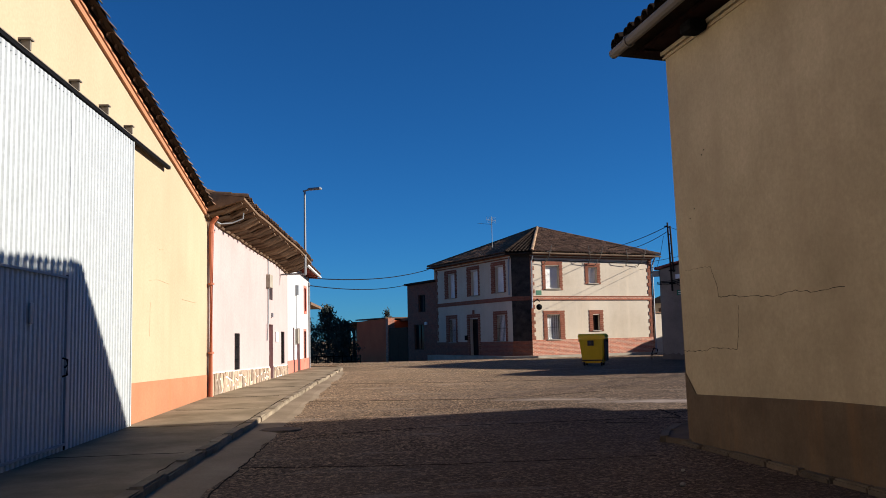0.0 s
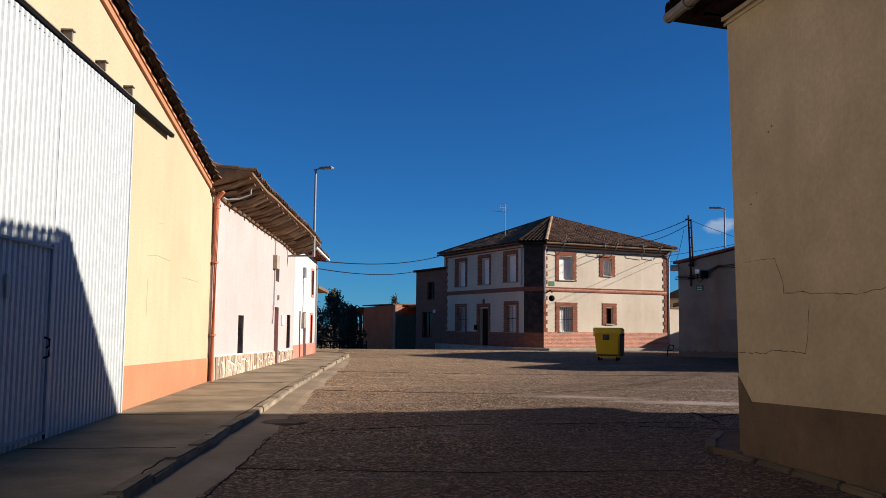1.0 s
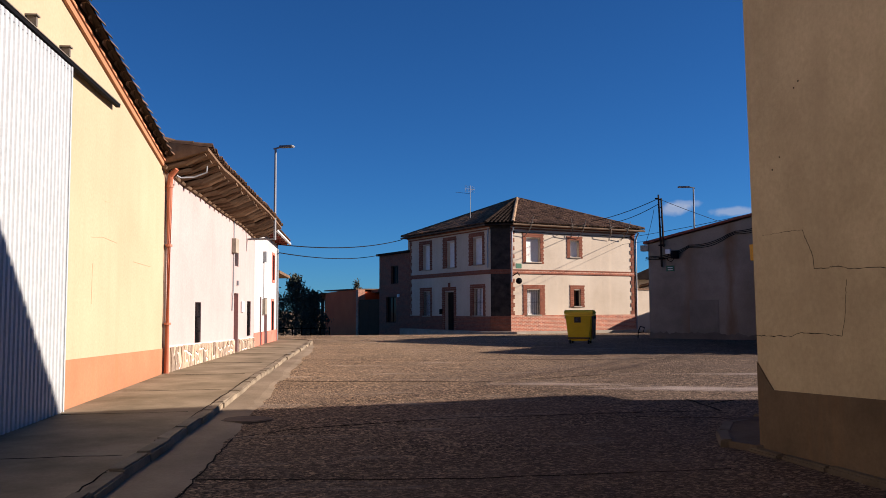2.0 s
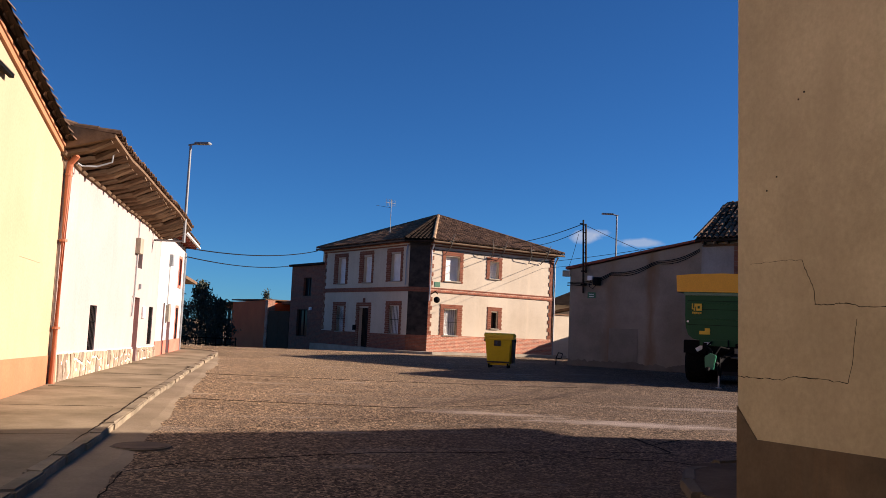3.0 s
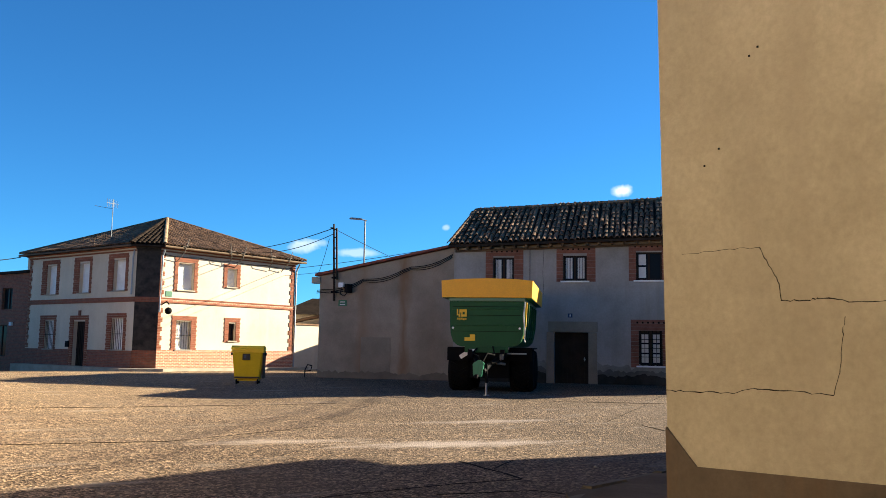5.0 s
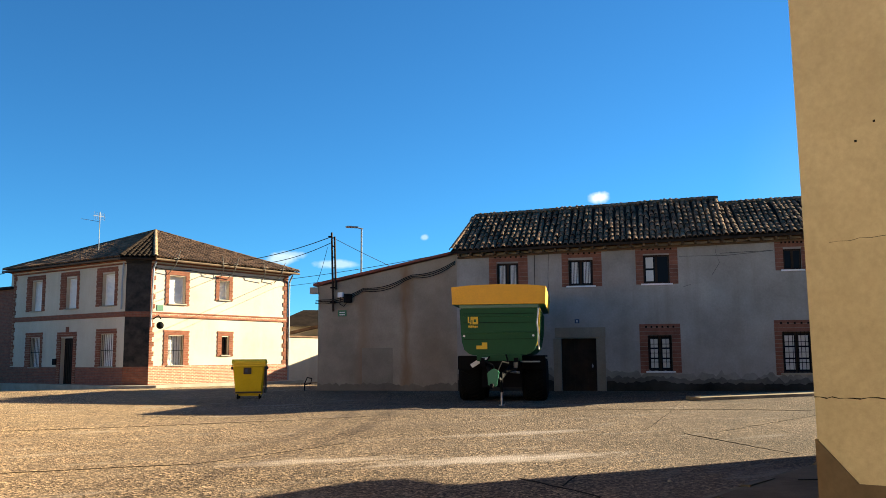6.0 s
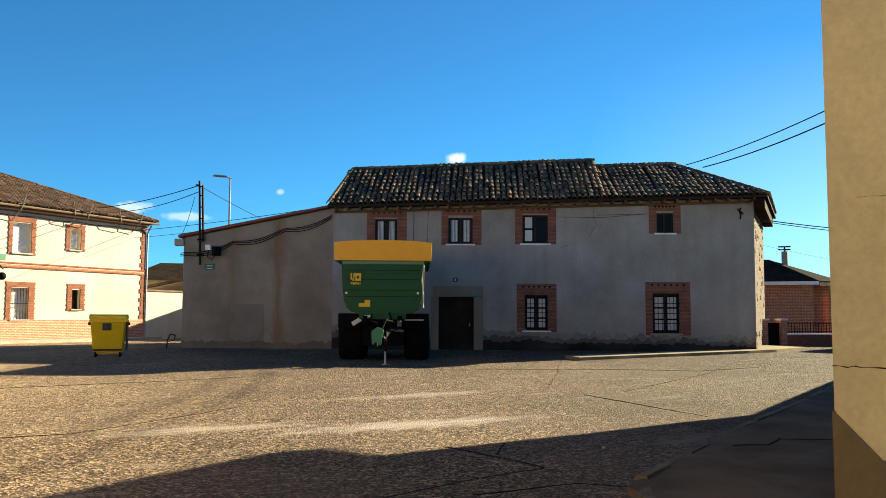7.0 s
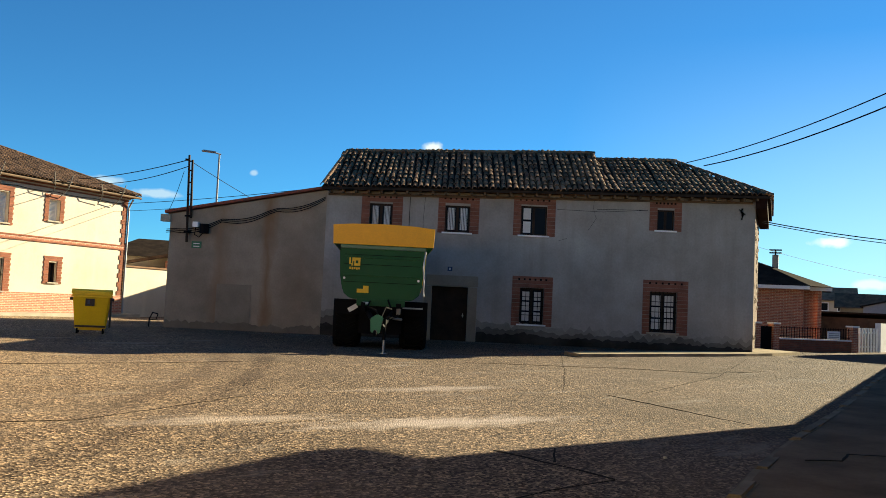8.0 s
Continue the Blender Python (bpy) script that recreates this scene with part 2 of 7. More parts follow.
def stained_render():
    """Buff render with rust and damp running down from the wall head at set places along the wall."""
    m, nt, b = nodes_of("rust_stained_buff_render")
    p = position_of(nt)
    col = ramp_of(nt, noise_of(nt, p, 0.7, 5, 0.62), [(0.3, (0.20, 0.163, 0.123)), (0.7, (0.325, 0.27, 0.208))])
    fine_f = noise_of(nt, p, 20, 4, 0.7)
    col = mix_of(nt, col, ramp_of(nt, fine_f, [(0.25, (0.72, 0.72, 0.72)), (0.75, (1.12, 1.12, 1.12))]), 0.55, "MULTIPLY")
    tc = nt.nodes.new("ShaderNodeTexCoord")
    sp = nt.nodes.new("ShaderNodeSeparateXYZ")
    nt.links.new(tc.outputs["Object"], sp.inputs[0])
    wob = nt.nodes.new("ShaderNodeMath")
    wob.operation = "MULTIPLY_ADD"
    nt.links.new(noise_of(nt, position_of(nt, (1, 1, 0.3), True), 1.6, 4, 0.6), wob.inputs[0])
    wob.inputs[1].default_value = 0.9
    nt.links.new(sp.outputs["X"], wob.inputs[2])
    dv = nt.nodes.new("ShaderNodeMath")
    dv.operation = "DIVIDE"
    nt.links.new(wob.outputs[0], dv.inputs[0])
    dv.inputs[1].default_value = 7.0
    k = lambda v: (v, v, v)
    mask = ramp_of(nt, dv.outputs[0], [(0.28, k(0.0)), (0.34, k(0.5)), (0.41, k(0.05)), (0.55, k(0.05)), (0.595, k(0.8)), (0.645, k(0.1)), (0.78, k(0.25)), (0.9, k(0.0))])
    col = mix_of(nt, col, (0.20, 0.105, 0.045), mask)
    nt.links.new(col, b.inputs["Base Color"])
    b.inputs["Roughness"].default_value = 0.92
    bump_of(nt, b, fine_f, 0.5, 0.006)
    return m


LEANWALL = stained_render()
ROAD = road_material()
GLASS = glass_material()
TAN = mottled("tan_render", (0.37, 0.295, 0.182), (0.52, 0.425, 0.272), 0.9, 0.7, 18, (0.37, 0.29, 0.185), 0.5, 0.006)
TAN_DADO = mottled("brown_dado_render", (0.078, 0.054, 0.033), (0.155, 0.11, 0.067), 0.9, 1.4, 22, (0.24, 0.125, 0.05), 0.6, 0.006)
GREY = mottled("grey_render", (0.215, 0.197, 0.178), (0.36, 0.34, 0.315), 0.9, 0.42, 14, (0.2, 0.178, 0.155), 0.5, 0.006)
BUFF = mottled("weathered_buff_render", (0.19, 0.152, 0.11), (0.285, 0.238, 0.178), 0.9, 0.6, 20, (0.22, 0.15, 0.09), 0.5, 0.006)
CREAM = mottled("cream_render", (0.4662, 0.3907, 0.299), (0.5846, 0.5076, 0.4026), 0.88, 0.5, 22, (0.6216, 0.518, 0.3848), 0.35, 0.004)
YELLOW = mottled("pale_yellow_paint", (0.4275, 0.3225, 0.2055), (0.4995, 0.381, 0.249), 0.8, 0.4, 20, (0.402, 0.3045, 0.1905), 0.25, 0.003)
ORANGE = mottled("terracotta_paint", (0.36, 0.1575, 0.0795), (0.45, 0.207, 0.108), 0.75, 0.7, 20, (0.375, 0.1605, 0.069), 0.3, 0.003)
PINK = mottled("pale_pink_paint", (0.408, 0.321, 0.303), (0.483, 0.387, 0.369), 0.85, 0.4, 18, (0.372, 0.288, 0.27), 0.3, 0.005)
WHITE = mottled("white_paint", (0.435, 0.42, 0.4125), (0.525, 0.51, 0.501), 0.8, 0.6, 20, (0.648, 0.6075, 0.567), 0.25, 0.004)
REDDADO = mottled("brick_red_paint", (0.546, 0.143, 0.0975), (0.715, 0.221, 0.156), 0.8, 0.8, 20, None, 0.3, 0.004)
BRICK = brickwork("red_brickwork", (0.465, 0.1575, 0.09), (0.3, 0.105, 0.0675), (0.54, 0.405, 0.3))
DARKBRICK = brickwork("brown_brickwork", (0.27, 0.085, 0.045), (0.19, 0.06, 0.035), (0.18, 0.112, 0.078))
SURROUND = mottled("red_brick_surround", (0.169, 0.065, 0.0416), (0.2795, 0.1092, 0.0702), 0.9, 3.0, 18, None, 0.5, 0.006, 0.0, 0.12, 0.12)
DULLSURROUND = mottled("weathered_brick_surround", (0.15, 0.066, 0.047), (0.235, 0.105, 0.076), 0.92, 3.0, 18, None, 0.5, 0.006, 0.0, 0.1, 0.1)
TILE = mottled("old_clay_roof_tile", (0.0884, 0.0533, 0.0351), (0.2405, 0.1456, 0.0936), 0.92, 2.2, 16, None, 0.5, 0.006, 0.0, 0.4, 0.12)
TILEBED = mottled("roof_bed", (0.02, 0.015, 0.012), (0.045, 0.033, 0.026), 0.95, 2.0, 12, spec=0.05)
# clay tile copy with sunlight put into its colour
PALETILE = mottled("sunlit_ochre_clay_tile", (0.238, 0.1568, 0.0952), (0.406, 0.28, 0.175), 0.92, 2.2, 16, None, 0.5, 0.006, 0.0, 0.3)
WOOD = mottled("weathered_dark_wood", (0.075, 0.048, 0.03), (0.15, 0.098, 0.062), 0.85, 2.5, 30, None, 0.5, 0.004, 0.0, 0.2)
RAFTER = mottled("old_rafter_wood", (0.09375, 0.0575, 0.035), (0.2063, 0.1325, 0.08125), 0.9, 2.5, 30, None, 0.5, 0.004, 0.0, 0.3)
REDWOOD = mottled("red_brown_painted_wood", (0.17, 0.035, 0.02), (0.26, 0.06, 0.035), 0.6, 2.0, 40)
DOORWOOD = mottled("dark_brown_door_wood", (0.018, 0.010, 0.007), (0.04, 0.024, 0.016), 0.7, 2.0, 40, spec=0.12)
SHUTTER = plain("white_roller_shutter", (0.864, 0.852, 0.828), 0.55)
CURTAIN = plain("white_curtain", (0.62, 0.61, 0.60), 0.9)
SHEET = plain("white_corrugated_steel", (0.4875, 0.513, 0.5175), 0.42, 0.0, 12, 0.08, 0.5)
STEEL = plain("galvanised_steel", (0.42, 0.43, 0.44), 0.45, 0.7)
GREYSTEEL = plain("grey_painted_steel", (0.33, 0.35, 0.37), 0.5, 0.2)
IRON = plain("black_iron", (0.006, 0.006, 0.007), 0.75, spec=0.06)
CABLE = plain("black_cable", (0.009, 0.009, 0.010), 0.8, spec=0.08)
PIPE = plain("terracotta_pipe_paint", (0.494, 0.156, 0.078), 0.5)
PAVE = mottled("pavement_concrete", (0.155, 0.122, 0.078), (0.335, 0.265, 0.182), 0.92, 0.9, 30, None, 0.6, 0.006, spec=0.06)
KERB = mottled("kerb_concrete", (0.2618, 0.2324, 0.1862), (0.4032, 0.3584, 0.2926), 0.9, 1.5, 30, None, 0.6, 0.006, 0.0, 0.12)
APRON = mottled("dark_apron_concrete", (0.078, 0.057, 0.041), (0.165, 0.123, 0.09), 0.92, 0.9, 25, None, 0.8, 0.012, spec=0.04)
FOOTING = mottled("brown_footing_stone", (0.085, 0.064, 0.043), (0.16, 0.124, 0.086), 0.92, 1.5, 30, None, 0.7, 0.008, 0.0, 0.25)
KERBSTONE = mottled("kerb_stone_concrete", (0.1625, 0.1313, 0.095), (0.3125, 0.2587, 0.19), 0.92, 1.5, 30, None, 0.7, 0.008, 0.0, 0.2, 0.06)
CRACK = plain("crack_filling", (0.02, 0.016, 0.012), 0.95, spec=0.03)
PATCH = mottled("smooth_concrete_patch", (0.21, 0.162, 0.111), (0.3225, 0.252, 0.177), 0.92, 0.7, 30, None, 0.6, 0.008, spec=0.06)
STONE = mottled("rubble_facing_stone", (0.255, 0.18, 0.1275), (0.51, 0.3975, 0.3), 0.85, 3.5, 14, None, 0.9, 0.014, 0.0, 0.4)
MORTAR = mottled("stone_mortar", (0.6, 0.5325, 0.465), (0.75, 0.675, 0.5925), 0.95, 3.0, 30)
ADOBE = mottled("crumbling_adobe", (0.042, 0.0225, 0.0135), (0.1275, 0.0705, 0.042), 0.95, 3.5, 9, None, 1.0, 0.05)
SLATE = mottled("black_stained_chamfer", (0.008, 0.008, 0.009), (0.06, 0.05, 0.042), 0.9, 2.2, 9, None, 0.5, 0.01)
GREENPAINT = plain("green_trailer_paint", (0.004, 0.075, 0.022), 0.5, 0.0, 30, 0.15, 0.25)
PALEGREEN = plain("pale_green_rim_paint", (0.07, 0.17, 0.105), 0.4, 0.0, 30, 0.15)
TEAL = plain("bright_green_drawbar_paint", (0.01, 0.19, 0.10), 0.4)
YELLOWPAINT = plain("yellow_trailer_paint", (0.861, 0.399, 0.0084), 0.45, 0.0, 30, 0.08)
DECAL = plain("yellow_sticker", (0.80, 0.50, 0.02), 0.5)
BINYELLOW = plain("yellow_bin_plastic", (0.68, 0.46, 0.018), 0.6, 0.0, 30, 0.12, 0.2)
BINLID = plain("yellow_bin_lid_plastic", (0.88, 0.60, 0.06), 0.75, 0.0, 30, 0.1, 0.08)
BINDARK = plain("dark_bin_plastic", (0.02, 0.014, 0.012), 0.6)
RUBBER = plain("black_rubber", (0.007, 0.007, 0.007), 0.9, spec=0.05)
SIGNGREEN = plain("green_sign", (0.01, 0.13, 0.06), 0.5)
SIGNWHITE = plain("white_sign", (0.8475, 0.8475, 0.8475), 0.5)
SIGNBLUE = plain("dark_blue_plate", (0.015, 0.03, 0.09), 0.4)
LEAF = mottled("dark_conifer_foliage", (0.04, 0.0475, 0.0325), (0.085, 0.0925, 0.065), 0.9, 1.2, 10, None, 0.3, 0.01, 0.0, 0.4)
BARK = plain("grey_bark", (0.10, 0.08, 0.06), 0.95)
SHEDGREY = plain("grey_sheet_gate", (0.085, 0.052, 0.034), 0.85, spec=0.05)
LAMPGREY = plain("dull_lamp_steel", (0.26, 0.273, 0.286), 0.55, 0.2, spec=0.3)
DUSTSTEEL = plain("dusty_rail_steel", (0.18, 0.156, 0.126), 0.75, 0.1)
# clay tile copy with shade put into its colour
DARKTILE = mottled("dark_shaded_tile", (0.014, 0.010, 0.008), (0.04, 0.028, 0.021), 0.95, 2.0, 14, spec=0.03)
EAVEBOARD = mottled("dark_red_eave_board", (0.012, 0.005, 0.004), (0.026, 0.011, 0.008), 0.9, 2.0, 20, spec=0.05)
SHEDORANGE = mottled("deep_terracotta_paint", (0.52, 0.085, 0.024), (0.64, 0.125, 0.036), 0.8, 0.7, 20)


# ---- mesh helpers ----
def part(name, bm, material, parent=None, label=""):
    me = bpy.data.meshes.new(name)
    bmesh.ops.recalc_face_normals(bm, faces=bm.faces[:])
    bm.to_mesh(me)
    bm.free()
    me.materials.append(material)
    ob = new(name, me)
    if parent is not None:
        ob.parent = parent
    if label:
        tagged(ob, label)
    return ob


def shared(name, mesh, parent, m):
    ob = new(name, mesh)
    ob.parent = parent
    ob.matrix_basis = m
    return ob


def mesh_of(bm, name, material):
    me = bpy.data.meshes.new(name)
    bmesh.ops.recalc_face_normals(bm, faces=bm.faces[:])
    bm.to_mesh(me)
    bm.free()
    me.materials.append(material)
    return me


def box(bm, x0, x1, y0, y1, z0, z1, m=None):
    vs = [Vector((x, y, z)) for x in (x0, x1) for y in (y0, y1) for z in (z0, z1)]
    if m is not None:
        vs = [m @ v for v in vs]
    v = [bm.verts.new(p) for p in vs]
    for q in ((0, 1, 3, 2), (4, 6, 7, 5), (0, 4, 5, 1), (2, 3, 7, 6), (0, 2, 6, 4), (1, 5, 7, 3)):
        bm.faces.new([v[i] for i in q])
    return v


def box_part(name, dims, material, parent=None, label="", bevel=0.0, m=None):
    bm = bmesh.new()
    box(bm, *dims, m)
    if bevel:
        bmesh.ops.bevel(bm, geom=bm.edges[:], offset=bevel, segments=2, affect="EDGES", profile=0.6)
    return part(name, bm, material, parent, label)


def prism(bm, poly, z0, z1):
    """An upright prism over a polygon in plan."""
    a = [bm.verts.new((x, y, z0)) for x, y in poly]
    b = [bm.verts.new((x, y, z1)) for x, y in poly]
    bm.faces.new(a[::-1])
    bm.faces.new(b)
    n = len(poly)
    for i in range(n):
        bm.faces.new((a[i], a[(i + 1) % n], b[(i + 1) % n], b[i]))


def extrude_profile(bm, prof, axis_from, axis_to, make):
    """A closed profile of 2D points carried from one value of the third axis to another; make(u, v, w) gives the point."""
    a = [bm.verts.new(make(u, v, axis_from)) for u, v in prof]
    b = [bm.verts.new(make(u, v, axis_to)) for u, v in prof]
    bm.faces.new(a)
    bm.faces.new(b[::-1])
    n = len(prof)
    for i in range(n):
        bm.faces.new((a[i], a[(i + 1) % n], b[(i + 1) % n], b[i]))


def tube(bm, pts, r, n=8, r1=None):
    """A tube along points."""
    pts = [Vector(p) for p in pts]
    rings = []
    for i, p in enumerate(pts):
        d = (pts[min(i + 1, len(pts) - 1)] - pts[max(i - 1, 0)]).normalized()
        side = d.cross(Vector((0, 0, 1)))
        if side.length < 1e-4:
            side = Vector((1, 0, 0))
        side.normalize()
        up = side.cross(d)
        rr = r if r1 is None else r + (r1 - r) * i / (len(pts) - 1)
        rings.append([bm.verts.new(p + rr * (math.cos(6.28318 * k / n) * side + math.sin(6.28318 * k / n) * up)) for k in range(n)])
    for a, b in zip(rings, rings[1:]):
        for k in range(n):
            bm.faces.new((a[k], a[(k + 1) % n], b[(k + 1) % n], b[k]))
    bm.faces.new(rings[0][::-1])
    bm.faces.new(rings[-1])


def wall(bm, x0, x1, z0, top, th, openings=(), step=None):
    """A wall along local x, outer face at y = 0, thickness th inwards, with openings (xa, xb, za, zb) that go through. top: a height or a function of x."""
    topf = top if callable(top) else (lambda x: top)
    xs, zs = {x0, x1}, {z0}
    for xa, xb, za, zb in openings:
        xs |= {xa, xb}
        zs |= {za, zb}
    if step:
        k = max(1, int((x1 - x0) / step))
        xs |= {round(x0 + (x1 - x0) * i / k, 4) for i in range(k + 1)}
    xs, zs = sorted(xs), sorted(zs)
    nz = len(zs)

    def open_cell(i, j):
        if not (0 <= i < len(xs) - 1 and 0 <= j < nz):
            return True
        cx, cz = (xs[i] + xs[i + 1]) / 2, (zs[j] + (zs[j + 1] if j + 1 < nz else zs[j] + 0.02)) / 2
        return any(xa < cx < xb and za < cz < zb for xa, xb, za, zb in openings)

    cache = {}

    def v(i, j, y):
        key = (i, j, y)
        if key not in cache:
            cache[key] = bm.verts.new((xs[i], y, zs[j] if j < nz else topf(xs[i])))
        return cache[key]

    for i in range(len(xs) - 1):
        for j in range(nz):
            if open_cell(i, j):
                continue
            bm.faces.new((v(i, j, 0), v(i + 1, j, 0), v(i + 1, j + 1, 0), v(i, j + 1, 0)))
            bm.faces.new((v(i, j, th), v(i, j + 1, th), v(i + 1, j + 1, th), v(i + 1, j, th)))
            if open_cell(i - 1, j):
                bm.faces.new((v(i, j, 0), v(i, j + 1, 0), v(i, j + 1, th), v(i, j, th)))
            if open_cell(i + 1, j):
                bm.faces.new((v(i + 1, j, 0), v(i + 1, j, th), v(i + 1, j + 1, th), v(i + 1, j + 1, 0)))
            if open_cell(i, j - 1):
                bm.faces.new((v(i, j, 0), v(i, j, th), v(i + 1, j, th), v(i + 1, j, 0)))
            if open_cell(i, j + 1):
                bm.faces.new((v(i, j + 1, 0), v(i + 1, j + 1, 0), v(i + 1, j + 1, th), v(i, j + 1, th)))


def line_frame(p0, p1, z=0.0):
    """Local x runs from p0 to p1 in plan, local y to its left, z up."""
    d = Vector((p1[0] - p0[0], p1[1] - p0[1], 0)).normalized()
    m = Matrix.Identity(4)
    m.col[0] = (d.x, d.y, 0, 0)
    m.col[1] = (-d.y, d.x, 0, 0)
    m.col[3] = (p0[0], p0[1], z, 1)
    return m


def thing(name, m, label, category, group="", kind=""):
    e = new(name)
    e.empty_display_size = 0.2
    e.matrix_world = m
    return tagged(e, label, category, group, kind)


def half_tile(bm, m, length, r0, r1, n=5, thick=0.016):
    """One half-round clay tile along local y, crown up."""
    rows = []
    for y, r in ((0, r0), (length, r1)):
        rows.append([bm.verts.new(m @ Vector((-r * math.cos(math.pi * k / n), y, r * 0.95 * math.sin(math.pi * k / n)))) for k in range(n + 1)])
        rows.append([bm.verts.new(m @ Vector((-(r - thick) * math.cos(math.pi * k / n), y, (r - thick) * 0.95 * math.sin(math.pi * k / n)))) for k in range(n + 1)])
    o0, i0, o1, i1 = rows
    for k in range(n):
        bm.faces.new((o0[k], o0[k + 1], o1[k + 1], o1[k]))
        bm.faces.new((o0[k], i0[k], i0[k + 1], o0[k + 1]))
        bm.faces.new((i0[k], i1[k], i1[k + 1], i0[k + 1]))


def slope_frame(origin, along, up):
    """Local x along the eave, y up the slope, z out of the roof."""
    a, u = Vector(along).normalized(), Vector(up).normalized()
    n = a.cross(u)
    m = Matrix.Identity(4)
    for k, c in enumerate((a, u, n)):
        m.col[k] = (*c, 0)
    m.col[3] = (*origin, 1)
    return m


def tile_slope(bm, m, width, reach, pitch, tile_len, r, rng, jitter=0.012, rows=None, first_row=0, lift=None):
    """Courses of half-round tiles on a slope: reach(s) gives (from, to) up the slope at s along the eave."""
    n = max(1, int(width / pitch))
    for i in range(n):
        s = (i + 0.5) * width / n
        lo, hi = reach(s)
        k = 0
        y = lo
        while y < hi - 0.05:
            if k >= first_row and (rows is None or k < rows):
                z = 0.035 + 0.012 * rng.random() + (lift(s, y) if lift else 0)
                tm = m @ Matrix.Translation((s + jitter * (rng.random() - 0.5) * 2, y + 0.03 * rng.random(), z)) @ Euler((radians(-2.0 + rng.random() * 2), 0, radians((rng.random() - 0.5) * 5))).to_matrix().to_4x4()
                half_tile(bm, tm, min(tile_len * 1.15, hi - y + 0.06), r * 1.05, r * 0.88)
            y += tile_len
            k += 1


def ground_z(x, y):
    z = 0.0045 * max(0.0, min(y, 48.0) - 6.0) + 0.005 * max(0.0, min(x, 40.0) - 8.0)
    return z - 0.045 * max(0.0, min(y, 75.0) - 48.0) * (1.0 if x < 12 else max(0.0, 1 - (x - 12) / 12))


# ---- ground ----
def ground():
    def spread(a, b, lo, hi, step):
        near = list(np.arange(a, b + 0.01, step))
        far_lo = [lo, lo * 0.5, lo * 0.25, a - 60, a - 25, a - 8]
        far_hi = [b + 8, b + 25, b + 60, hi * 0.25, hi * 0.5, hi]
        return far_lo + near + far_hi

    xs, ys = spread(-12, 48, -1500, 1500, 1.0), spread(-14, 80, -1500, 1500, 1.0)
    bm = bmesh.new()
    grid = [[bm.verts.new((x, y, ground_z(x, y) + 0.012 * noise.noise((x * 0.4, y * 0.4, 0)))) for y in ys] for x in xs]
    for i in range(len(xs) - 1):
        for j in range(len(ys) - 1):
            bm.faces.new((grid[i][j], grid[i + 1][j], grid[i + 1][j + 1], grid[i][j + 1]))
    for f in bm.faces:
        f.smooth = True
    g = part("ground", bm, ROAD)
    tagged(g, "worn concrete village square with exposed gravel and sandy drifts", "ground", kind="structure")


ground()


def strip_slab(name, left, right, z_up, label, material=PAVE, category="pavement"):
    """A raised slab between two lines in plan, following the ground."""
    bm = bmesh.new()
    rows = []
    for (xa, ya), (xb, yb) in zip(left, right):
        za, zb = ground_z(xa, ya), ground_z(xb, yb)
        rows.append([bm.verts.new(p) for p in ((xa, ya, za - 0.2), (xa, ya, za + z_up), (xb, yb, zb + z_up), (xb, yb, zb - 0.2))])
    for a, b in zip(rows, rows[1:]):
        for k in range(4):
            bm.faces.new((a[k], a[(k + 1) % 4], b[(k + 1) % 4], b[k]))
    bm.faces.new(rows[0][::-1])
    bm.faces.new(rows[-1])
    ob = part(name, bm, material)
    return tagged(ob, label, category, kind="structure")


def along_pts(line, step):
    """Points every step metres along a polyline."""
    out, carry = [], 0.0
    for (xa, ya), (xb, yb) in zip(line, line[1:]):
        d = math.hypot(xb - xa, yb - ya)
        s = carry
        while s < d:
            out.append((xa + (xb - xa) * s / d, ya + (yb - ya) * s / d))
            s += step
        carry = s - d
    out.append(line[-1])
    return out


def kerb_row(parent_name, line, label, width=0.16, height=0.11, stone=0.9, material=None):
    """A row of kerb stones, each a bevelled block of its own."""
    k = thing(parent_name, Matrix.Identity(4), label, "kerb", kind="structure")
    pts = along_pts(line, stone)
    rng = random.Random(5)
    for (xa, ya), (xb, yb) in zip(pts, pts[1:]):
        d = math.hypot(xb - xa, yb - ya)
        if d < 0.1:
            continue
        m = line_frame((xa, ya), (xb, yb), ground_z(xa, ya))
        bm = bmesh.new()
        h = height + 0.03 * (rng.random() - 0.5)
        box(bm, 0.006, d - 0.006, -width / 2, width / 2, -0.1, h)
        bmesh.ops.bevel(bm, geom=[e for e in bm.edges if all(v.co.z > 0 for v in e.verts)], offset=0.018, segments=2, affect="EDGES")
        for v in bm.verts:
            v.co.y += 0.018 * (rng.random() - 0.5)
            v.co.z += 0.014 * (rng.random() - 0.5)
        ob = part("kerb_stone", bm, material or KERBSTONE, k)
        ob.matrix_basis = m @ pose(0, 0.03 * (rng.random() - 0.5), 0, 0, 0, 1.6 * (rng.random() - 0.5))


KERB_L = [(-1.62, -10), (-1.6, 8.5), (-1.5, 14), (-1.45, 19.5), (-1.35, 26), (-1.12, 34), (-1.05, 38.4), (-1.25, 39.6), (-1.9, 40.3), (-2.6, 40.6)]
strip_slab("pavement_west", [(-3.5, y) for _, y in KERB_L[:7]] + [(-2.6, 39.6), (-2.6, 40.3), (-2.65, 40.6)], KERB_L, 0.09, "worn concrete pavement along the house fronts")


